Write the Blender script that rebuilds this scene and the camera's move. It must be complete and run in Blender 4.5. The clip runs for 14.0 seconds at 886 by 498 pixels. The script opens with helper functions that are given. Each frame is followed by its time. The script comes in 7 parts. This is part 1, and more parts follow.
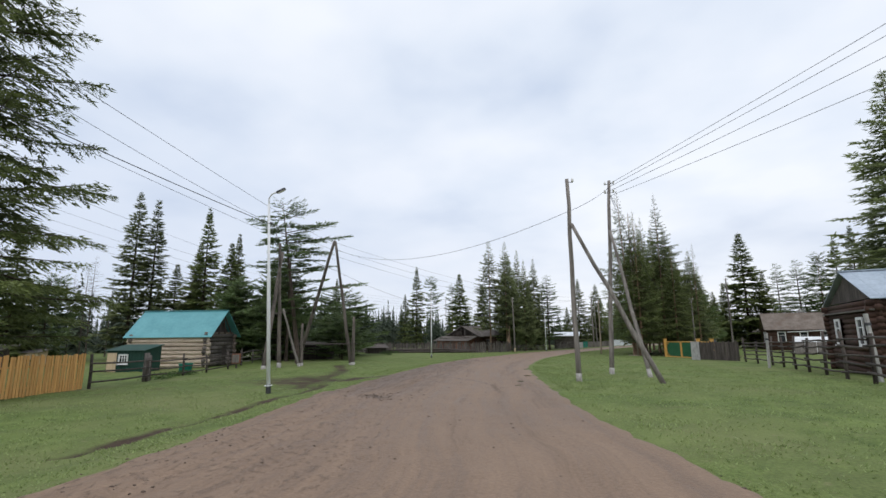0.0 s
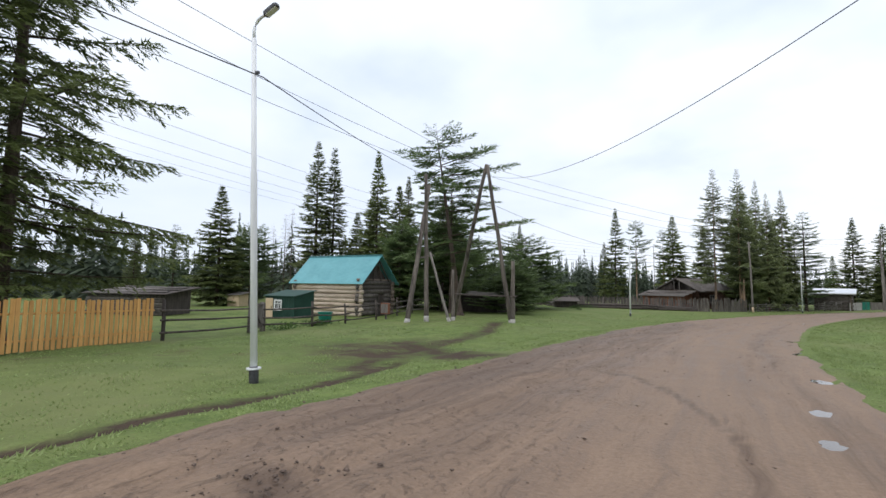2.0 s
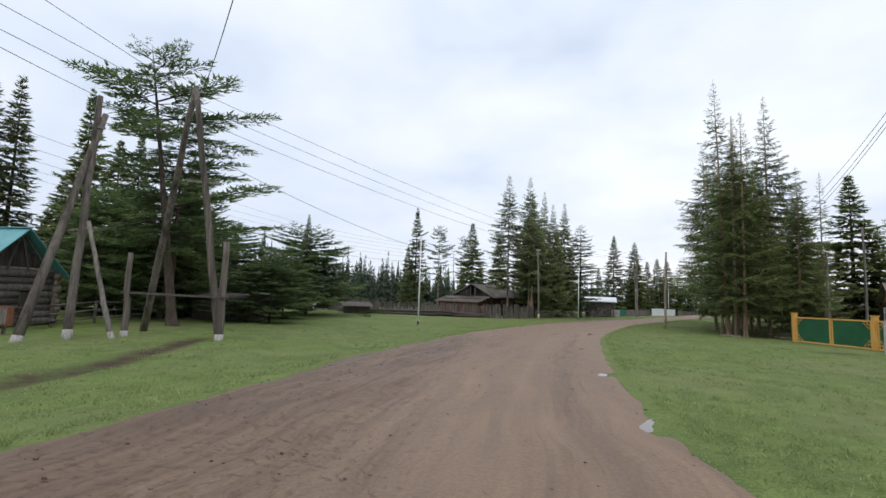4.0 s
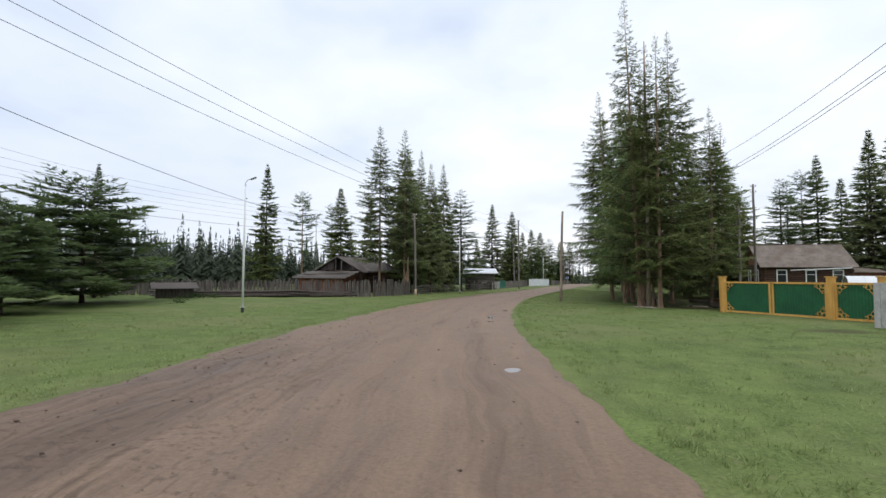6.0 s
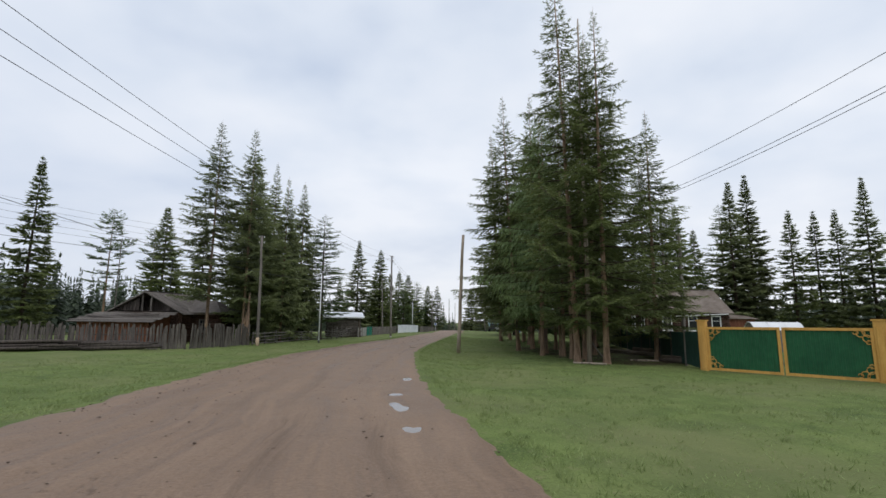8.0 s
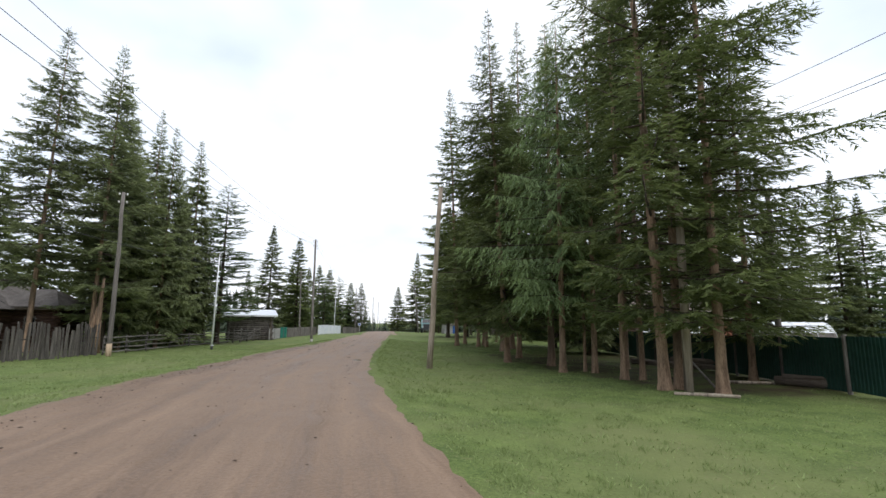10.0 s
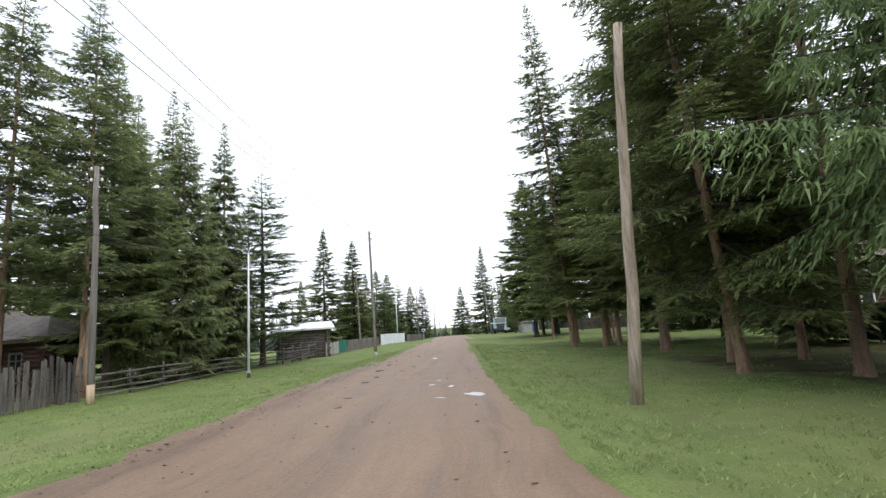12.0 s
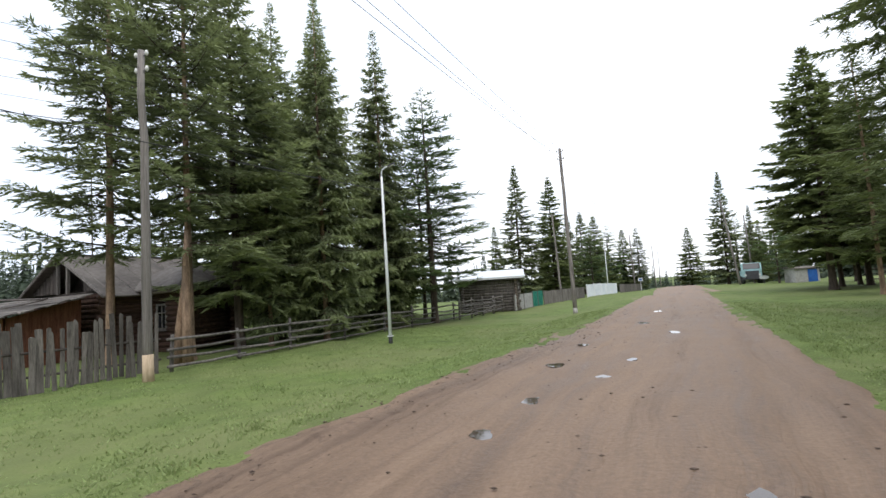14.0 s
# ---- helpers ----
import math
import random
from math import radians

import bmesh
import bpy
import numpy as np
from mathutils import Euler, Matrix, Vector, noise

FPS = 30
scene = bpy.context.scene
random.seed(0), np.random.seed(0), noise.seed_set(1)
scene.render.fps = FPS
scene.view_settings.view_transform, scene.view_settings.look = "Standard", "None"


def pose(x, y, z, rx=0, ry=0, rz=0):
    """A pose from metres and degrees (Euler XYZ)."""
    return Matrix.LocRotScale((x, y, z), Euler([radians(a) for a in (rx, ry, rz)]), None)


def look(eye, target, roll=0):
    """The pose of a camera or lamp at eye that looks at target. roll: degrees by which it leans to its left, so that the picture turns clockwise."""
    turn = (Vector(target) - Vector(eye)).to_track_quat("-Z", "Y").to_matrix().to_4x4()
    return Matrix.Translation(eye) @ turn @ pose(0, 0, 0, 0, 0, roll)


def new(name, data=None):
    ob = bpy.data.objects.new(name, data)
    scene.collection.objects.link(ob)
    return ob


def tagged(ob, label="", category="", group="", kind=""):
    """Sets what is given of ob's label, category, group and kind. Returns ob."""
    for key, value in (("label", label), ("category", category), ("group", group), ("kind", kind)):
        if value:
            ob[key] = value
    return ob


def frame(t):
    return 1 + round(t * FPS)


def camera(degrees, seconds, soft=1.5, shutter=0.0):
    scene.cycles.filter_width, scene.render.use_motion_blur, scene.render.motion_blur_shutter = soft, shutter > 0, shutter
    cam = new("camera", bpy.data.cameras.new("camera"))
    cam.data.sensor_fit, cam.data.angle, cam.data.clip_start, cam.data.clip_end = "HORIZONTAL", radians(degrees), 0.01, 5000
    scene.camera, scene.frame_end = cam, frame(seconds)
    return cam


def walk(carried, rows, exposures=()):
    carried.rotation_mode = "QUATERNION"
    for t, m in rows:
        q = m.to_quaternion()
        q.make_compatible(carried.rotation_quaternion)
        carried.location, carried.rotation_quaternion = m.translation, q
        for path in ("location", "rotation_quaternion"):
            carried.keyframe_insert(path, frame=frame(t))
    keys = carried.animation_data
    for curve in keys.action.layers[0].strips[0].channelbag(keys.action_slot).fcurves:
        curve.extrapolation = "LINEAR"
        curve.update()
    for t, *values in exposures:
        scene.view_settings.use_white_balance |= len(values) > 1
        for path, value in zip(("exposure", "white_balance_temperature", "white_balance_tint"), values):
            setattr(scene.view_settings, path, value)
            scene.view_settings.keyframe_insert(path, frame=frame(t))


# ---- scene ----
cam = camera(86.5, 14.0)
PATH = [
    (0, (-0.046, -0.015, 1.763), (-0.968, 1.943, 2.158), -0.5),
    (0.5, (-0.999, 2.329, 1.788), (-2.477, 3.922, 2.134), 0.5),
    (1, (-1.846, 4.562, 1.751), (-3.505, 5.982, 2.020), -0.1),
    (1.5, (-2.621, 6.816, 1.741), (-4.317, 8.204, 1.942), 0.5),
    (2, (-3.446, 9.116, 1.691), (-5.116, 10.538, 1.863), 0.8),
    (2.5, (-4.280, 11.457, 1.658), (-5.867, 12.972, 1.812), 1.2),
    (3, (-5.128, 13.806, 1.594), (-6.576, 15.454, 1.771), 1.5),
    (3.5, (-5.994, 16.233, 1.506), (-7.231, 18.041, 1.703), 1.2),
    (3.7, (-6.284, 17.195, 1.516), (-7.420, 19.066, 1.736), 1.7),
    (6, (-9.698, 29.036, 1.258), (-10.178, 31.180, 1.372), 0.2),
    (6.5, (-10.345, 31.638, 1.192), (-10.605, 33.817, 1.351), 1),
    (7, (-11.000, 34.317, 1.123), (-11.120, 36.507, 1.298), 0.5),
    (7.5, (-11.520, 36.908, 1.091), (-11.504, 39.093, 1.344), -0.1),
    (8, (-11.903, 39.546, 1.009), (-11.746, 41.715, 1.340), 0.6),
    (10.3, (-13.114, 51.817, 0.826), (-12.553, 53.919, 1.154), 0),
    (10.5, (-13.218, 52.844, 0.779), (-12.637, 54.944, 1.084), -0.8),
    (11, (-13.367, 55.520, 0.707), (-12.732, 57.607, 0.994), -3.2),
    (11.5, (-13.379, 58.043, 0.770), (-12.756, 60.129, 1.081), -3.6),
    (12, (-13.396, 60.612, 0.732), (-13.100, 62.763, 1.086), -4),
    (12.5, (-13.332, 63.133, 0.680), (-13.463, 65.305, 1.004), -3.7),
    (13, (-13.173, 65.612, 0.728), (-13.614, 67.752, 0.981), -2.4),
    (13.5, (-12.988, 68.165, 0.704), (-13.602, 70.269, 0.884), -2.7),
    (14, (-12.794, 70.618, 0.683), (-13.451, 72.709, 0.871), -3.8),
]
EXPOSURES = [(0, 0.05), (0.5, 0.15), (1.5, 0.38), (2.5, 0.17), (3, 0.02), (3.5, 0.1), (6, 0.21), (6.5, 0.1), (7, 0.12), (7.5, 0.2),
             (8, -0.06), (10.5, 0.62), (11.5, 0.88), (12.5, 0.8), (13, 0.8), (14, 0.76)]
walk(cam, [(t, look(eye, target, roll)) for t, eye, target, roll in PATH], EXPOSURES)

# ---- world, sun, exposure ----

SUN_AZIMUTH, SUN_HEIGHT = 165.0, 62.0      # degrees from +y towards +x, degrees up


def make_world():
    world = bpy.data.worlds.new("overcast_sky")
    scene.world = world
    world.use_nodes = True
    nt = world.node_tree
    nt.nodes.clear()
    N, L = nt.nodes.new, nt.links.new
    out, back = N("ShaderNodeOutputWorld"), N("ShaderNodeBackground")
    sky = N("ShaderNodeTexSky")
    sky.sky_type, sky.sun_disc = "NISHITA", False
    sky.sun_elevation, sky.sun_rotation = radians(SUN_HEIGHT), radians(SUN_AZIMUTH)
    dim = N("ShaderNodeVectorMath")
    dim.operation = "SCALE"
    dim.inputs["Scale"].default_value = 0.11
    L(sky.outputs[0], dim.inputs[0])
    # a flat cloud deck: the direction is spread on a plane overhead
    tc, sep = N("ShaderNodeTexCoord"), N("ShaderNodeSeparateXYZ")
    L(tc.outputs["Generated"], sep.inputs[0])
    up = N("ShaderNodeMath")
    up.operation, up.inputs[1].default_value = "MAXIMUM", 0.0
    L(sep.outputs["Z"], up.inputs[0])
    add = N("ShaderNodeMath")
    add.operation, add.inputs[1].default_value = "ADD", 0.22
    L(up.outputs[0], add.inputs[0])
    flat = N("ShaderNodeCombineXYZ")
    for k in "XY":
        d = N("ShaderNodeMath")
        d.operation = "DIVIDE"
        L(sep.outputs[k], d.inputs[0])
        L(add.outputs[0], d.inputs[1])
        L(d.outputs[0], flat.inputs[k])
    big, small = N("ShaderNodeTexNoise"), N("ShaderNodeTexNoise")
    for n, scale, detail, offset in ((big, 1.15, 4, (3.1, 7.4, 0)), (small, 3.2, 6, (1.0, 2.0, 5.0))):
        m = N("ShaderNodeMapping")
        m.inputs["Location"].default_value = offset
        L(flat.outputs[0], m.inputs[0])
        L(m.outputs[0], n.inputs["Vector"])
        n.inputs["Scale"].default_value, n.inputs["Detail"].default_value = scale, detail
        n.inputs["Roughness"].default_value = 0.45
    mixn = N("ShaderNodeMath")
    mixn.operation, mixn.inputs[1].default_value = "MULTIPLY_ADD", 0.35
    L(small.outputs["Fac"], mixn.inputs[0])
    L(big.outputs["Fac"], mixn.inputs[2])
    ramp = N("ShaderNodeValToRGB")
    e = ramp.color_ramp.elements
    e[0].position, e[0].color = 0.46, (0.62, 0.71, 0.87, 1)
    e[1].position, e[1].color = 0.80, (0.945, 0.985, 1.06, 1)
    mid = e.new(0.62)
    mid.color = (0.80, 0.87, 0.985, 1)
    L(mixn.outputs[0], ramp.inputs[0])
    # the low, far deck is brighter and slightly warm
    low = N("ShaderNodeMapRange")
    low.inputs["From Min"].default_value, low.inputs["From Max"].default_value = 0.0, 0.3
    low.inputs["To Min"].default_value, low.inputs["To Max"].default_value = 0.75, 0.0
    L(sep.outputs["Z"], low.inputs["Value"])
    warm = N("ShaderNodeMix")
    warm.data_type = "RGBA"
    warm.inputs["B"].default_value = (0.92, 0.93, 0.98, 1)
    L(low.outputs[0], warm.inputs["Factor"])
    L(ramp.outputs[0], warm.inputs["A"])
    away, band, both = N("ShaderNodeMapRange"), N("ShaderNodeMapRange"), N("ShaderNodeMath")
    dot = N("ShaderNodeVectorMath")
    dot.operation = "DOT_PRODUCT"
    dot.inputs[1].default_value = (-0.93, 0.36, 0.0)
    L(tc.outputs["Generated"], dot.inputs[0])
    away.inputs["From Min"].default_value, away.inputs["From Max"].default_value = 0.45, 1.0
    L(dot.outputs["Value"], away.inputs["Value"])
    band.inputs["From Min"].default_value, band.inputs["From Max"].default_value = 0.62, 0.12
    band.inputs["To Max"].default_value = 0.65
    L(sep.outputs["Z"], band.inputs["Value"])
    both.operation = "MULTIPLY"
    L(away.outputs[0], both.inputs[0])
    L(band.outputs[0], both.inputs[1])
    thick = N("ShaderNodeMix")
    thick.data_type = "RGBA"
    thick.inputs["B"].default_value = (0.60, 0.685, 0.85, 1)
    L(both.outputs[0], thick.inputs["Factor"])
    L(warm.outputs["Result"], thick.inputs["A"])
    mix = N("ShaderNodeMix")
    mix.data_type = "RGBA"
    mix.inputs["Factor"].default_value = 0.92
    L(dim.outputs[0], mix.inputs["A"])
    L(thick.outputs["Result"], mix.inputs["B"])
    L(mix.outputs["Result"], back.inputs["Color"])
    back.inputs["Strength"].default_value = 1.0
    L(back.outputs[0], out.inputs["Surface"])


make_world()
sun = new("sun", bpy.data.lights.new("sun", "SUN"))
sun.data.energy, sun.data.angle, sun.data.color = 0.9, radians(60), (1.0, 0.96, 0.9)
sun.matrix_world = look((100 * math.sin(radians(SUN_AZIMUTH)) * math.cos(radians(SUN_HEIGHT)), 100 * math.cos(radians(SUN_AZIMUTH)) * math.cos(radians(SUN_HEIGHT)), 100 * math.sin(radians(SUN_HEIGHT))), (0, 0, 0))


# ---- materials ----
def rgb(c):
    return c if len(c) == 4 else (*c, 1)


def material(name, dark, light, scale=3.0, rough=0.85, bump=0.3, stretch=(1, 1, 1), metal=0.0, vary=0.0, fine=6.0,
             stain=None, stain_scale=0.7, stain_at=(0.55, 0.75), spec=0.3, world_space=False, bump_dist=0.01):
    """A weathered surface: two tones by a coarse and a fine noise, stains, relief, and a shift from piece to piece."""
    m = bpy.data.materials.new(name)
    m.use_nodes = True
    nt = m.node_tree
    N, L = nt.nodes.new, nt.links.new
    p = nt.nodes["Principled BSDF"]
    p.inputs["Roughness"].default_value, p.inputs["Metallic"].default_value = rough, metal
    p.inputs["Specular IOR Level"].default_value = spec
    tc, mp, info = N("ShaderNodeTexCoord"), N("ShaderNodeMapping"), N("ShaderNodeObjectInfo")
    mp.inputs["Scale"].default_value = stretch
    if world_space:
        L(N("ShaderNodeNewGeometry").outputs["Position"], mp.inputs[0])
    else:
        L(tc.outputs["Object"], mp.inputs[0])
    off = N("ShaderNodeVectorMath")
    off.operation = "MULTIPLY_ADD"
    off.inputs[1].default_value = (37, 53, 71)
    comb = N("ShaderNodeCombineXYZ")
    for k in "XYZ":
        L(info.outputs["Random"], comb.inputs[k])
    L(comb.outputs[0], off.inputs[0])
    L(mp.outputs[0], off.inputs[2])
    coarse, small = N("ShaderNodeTexNoise"), N("ShaderNodeTexNoise")
    for n, s, d in ((coarse, scale, 5), (small, scale * fine, 4)):
        L(off.outputs[0], n.inputs["Vector"])
        n.inputs["Scale"].default_value, n.inputs["Detail"].default_value = s, d
    half = N("ShaderNodeMix")
    half.inputs["Factor"].default_value = 0.45
    L(coarse.outputs["Fac"], half.inputs["A"])
    L(small.outputs["Fac"], half.inputs["B"])
    ramp = N("ShaderNodeValToRGB")
    e = ramp.color_ramp.elements
    e[0].position, e[0].color, e[1].position, e[1].color = 0.36, rgb(dark), 0.64, rgb(light)
    L(half.outputs["Result"], ramp.inputs[0])
    col = ramp.outputs[0]
    if stain:
        sn, sr, mx = N("ShaderNodeTexNoise"), N("ShaderNodeMapRange"), N("ShaderNodeMix")
        L(off.outputs[0], sn.inputs["Vector"])
        sn.inputs["Scale"].default_value, sn.inputs["Detail"].default_value = stain_scale, 6
        sr.inputs["From Min"].default_value, sr.inputs["From Max"].default_value = stain_at
        L(sn.outputs["Fac"], sr.inputs["Value"])
        mx.data_type = "RGBA"
        mx.inputs["B"].default_value = rgb(stain)
        L(sr.outputs[0], mx.inputs["Factor"])
        L(col, mx.inputs["A"])
        col = mx.outputs["Result"]
    if vary:
        hsv, mr = N("ShaderNodeHueSaturation"), N("ShaderNodeMapRange")
        mr.inputs["To Min"].default_value, mr.inputs["To Max"].default_value = 1 - vary, 1 + vary
        L(info.outputs["Random"], mr.inputs["Value"])
        L(mr.outputs[0], hsv.inputs["Value"])
        L(col, hsv.inputs["Color"])
        col = hsv.outputs[0]
    L(col, p.inputs["Base Color"])
    if bump:
        b = N("ShaderNodeBump")
        b.inputs["Strength"].default_value, b.inputs["Distance"].default_value = bump, bump_dist
        L(half.outputs["Result"], b.inputs["Height"])
        L(b.outputs[0], p.inputs["Normal"])
    return m


def foliage(name, dark, light):
    """Needles: each clump has its own tone, with a little light passing through."""
    m = bpy.data.materials.new(name)
    m.use_nodes = True
    nt = m.node_tree
    N, L = nt.nodes.new, nt.links.new
    p, out = nt.nodes["Principled BSDF"], nt.nodes["Material Output"]
    geo, info, ramp = N("ShaderNodeNewGeometry"), N("ShaderNodeObjectInfo"), N("ShaderNodeValToRGB")
    e = ramp.color_ramp.elements
    e[0].color, e[1].color = rgb(dark), rgb(light)
    e[0].position, e[1].position = 0.12, 0.88
    twig = e.new(0.22)
    twig.color = (dark[0] * 1.15, dark[1] * 1.1, dark[2] * 1.05, 1)
    e[0].color = (dark[0] * 1.25, dark[1] * 0.86, dark[2], 1)
    no, mx = N("ShaderNodeTexNoise"), N("ShaderNodeMix")
    no.inputs["Scale"].default_value, no.inputs["Detail"].default_value = 0.55, 3
    L(geo.outputs["Position"], no.inputs["Vector"])
    mx.inputs["Factor"].default_value = 0.5
    L(geo.outputs["Random Per Island"], mx.inputs["A"])
    L(no.outputs["Fac"], mx.inputs["B"])
    L(mx.outputs["Result"], ramp.inputs[0])
    # young shoots are lighter and yellower; the mix also paints light on outer tips
    att, fresh = N("ShaderNodeAttribute"), N("ShaderNodeMix")
    att.attribute_name = "young_lit"
    fresh.data_type = "RGBA"
    fresh.inputs["B"].default_value = (light[0] * 1.12, light[1] * 1.1, light[2] * 0.8, 1)
    part_way = N("ShaderNodeMath")
    part_way.operation, part_way.inputs[1].default_value = "MULTIPLY", 0.85
    L(att.outputs["Fac"], part_way.inputs[0])
    L(part_way.outputs[0], fresh.inputs["Factor"])
    L(ramp.outputs[0], fresh.inputs["A"])
    hsv, mr = N("ShaderNodeHueSaturation"), N("ShaderNodeMapRange")
    mr.inputs["To Min"].default_value, mr.inputs["To Max"].default_value = 0.85, 1.2
    L(info.outputs["Random"], mr.inputs["Value"])
    L(mr.outputs[0], hsv.inputs["Value"])
    L(fresh.outputs["Result"], hsv.inputs["Color"])
    L(hsv.outputs[0], p.inputs["Base Color"])
    p.inputs["Roughness"].default_value, p.inputs["Specular IOR Level"].default_value = 0.6, 0.25
    tr, ad = N("ShaderNodeBsdfTranslucent"), N("ShaderNodeMixShader")
    L(hsv.outputs[0], tr.inputs["Color"])
    ad.inputs[0].default_value = 0.36
    L(p.outputs[0], ad.inputs[1])
    L(tr.outputs[0], ad.inputs[2])
    L(ad.outputs[0], out.inputs["Surface"])
    return m


def ground_material():
    m = bpy.data.materials.new("meadow_grass")
    m.use_nodes = True
    nt = m.node_tree
    N, L = nt.nodes.new, nt.links.new
    p, geo = nt.nodes["Principled BSDF"], N("ShaderNodeNewGeometry")
    p.inputs["Roughness"].default_value, p.inputs["Specular IOR Level"].default_value = 0.9, 0.15

    def noise_at(scale, detail, stretch=(1, 1, 1)):
        n, mp = N("ShaderNodeTexNoise"), N("ShaderNodeMapping")
        mp.inputs["Scale"].default_value = stretch
        L(geo.outputs["Position"], mp.inputs[0])
        L(mp.outputs[0], n.inputs["Vector"])
        n.inputs["Scale"].default_value, n.inputs["Detail"].default_value = scale, detail
        n.inputs["Roughness"].default_value = 0.6
        return n.outputs["Fac"]

    big, med, fin = noise_at(0.18, 4), noise_at(1.3, 6), noise_at(26, 5)
    patchy, straw = noise_at(0.55, 5), noise_at(7, 4)
    r1 = N("ShaderNodeValToRGB")
    e = r1.color_ramp.elements
    e[0].position, e[0].color = 0.40, (0.070, 0.104, 0.029, 1)
    e[1].position, e[1].color = 0.60, (0.180, 0.234, 0.070, 1)
    blend = N("ShaderNodeMix")
    furrow = noise_at(1.0, 6, (3.2, 0.4, 1))
    mixed = N("ShaderNodeMix")
    mixed.inputs["Factor"].default_value = 0.3
    L(med, mixed.inputs["A"])
    L(furrow, mixed.inputs["B"])
    blend.inputs["Factor"].default_value = 0.5
    L(mixed.outputs["Result"], blend.inputs["A"])
    L(fin, blend.inputs["B"])
    L(blend.outputs["Result"], r1.inputs[0])
    dry, mr = N("ShaderNodeMix"), N("ShaderNodeMapRange")
    dry.data_type = "RGBA"
    dry.inputs["B"].default_value = (0.175, 0.190, 0.078, 1)
    mr.inputs["From Min"].default_value, mr.inputs["From Max"].default_value = 0.44, 0.64
    mr.inputs["To Max"].default_value = 0.75
    L(big, mr.inputs["Value"])
    L(mr.outputs[0], dry.inputs["Factor"])
    L(r1.outputs[0], dry.inputs["A"])
    # darker lush patches and flecks of dead straw
    lush, lr = N("ShaderNodeMix"), N("ShaderNodeMapRange")
    lush.data_type = "RGBA"
    lush.inputs["B"].default_value = (0.045, 0.078, 0.026, 1)
    lr.inputs["From Min"].default_value, lr.inputs["From Max"].default_value, lr.inputs["To Max"].default_value = 0.50, 0.68, 0.26
    L(patchy, lr.inputs["Value"])
    L(lr.outputs[0], lush.inputs["Factor"])
    L(dry.outputs["Result"], lush.inputs["A"])
    fleck, fr = N("ShaderNodeMix"), N("ShaderNodeMapRange")
    fleck.data_type = "RGBA"
    fleck.inputs["B"].default_value = (0.22, 0.20, 0.105, 1)
    fr.inputs["From Min"].default_value, fr.inputs["From Max"].default_value, fr.inputs["To Max"].default_value = 0.60, 0.72, 0.55
    L(straw, fr.inputs["Value"])
    L(fr.outputs[0], fleck.inputs["Factor"])
    L(lush.outputs["Result"], fleck.inputs["A"])
    dry = fleck
    # trodden mud, by its own measure on the ground
    att = N("ShaderNodeAttribute")
    att.attribute_name = "mud"
    ma = N("ShaderNodeMath")
    ma.operation = "MULTIPLY_ADD"
    ma.inputs[1].default_value = 1.7
    L(mixed.outputs["Result"], ma.inputs[0])
    L(att.outputs["Fac"], ma.inputs[2])
    mm = N("ShaderNodeMapRange")
    mm.inputs["From Min"].default_value, mm.inputs["From Max"].default_value = 1.17, 1.58
    L(ma.outputs[0], mm.inputs["Value"])
    soil = N("ShaderNodeValToRGB")
    e = soil.color_ramp.elements
    e[0].position, e[0].color = 0.35, (0.030, 0.021, 0.015, 1)
    e[1].position, e[1].color = 0.65, (0.088, 0.060, 0.042, 1)
    L(blend.outputs["Result"], soil.inputs[0])
    both = N("ShaderNodeMix")
    both.data_type = "RGBA"
    L(mm.outputs[0], both.inputs["Factor"])
    L(dry.outputs["Result"], both.inputs["A"])
    L(soil.outputs[0], both.inputs["B"])
    L(both.outputs["Result"], p.inputs["Base Color"])
    b = N("ShaderNodeBump")
    b.inputs["Strength"].default_value, b.inputs["Distance"].default_value = 0.7, 0.05
    L(blend.outputs["Result"], b.inputs["Height"])
    L(b.outputs[0], p.inputs["Normal"])
    return m


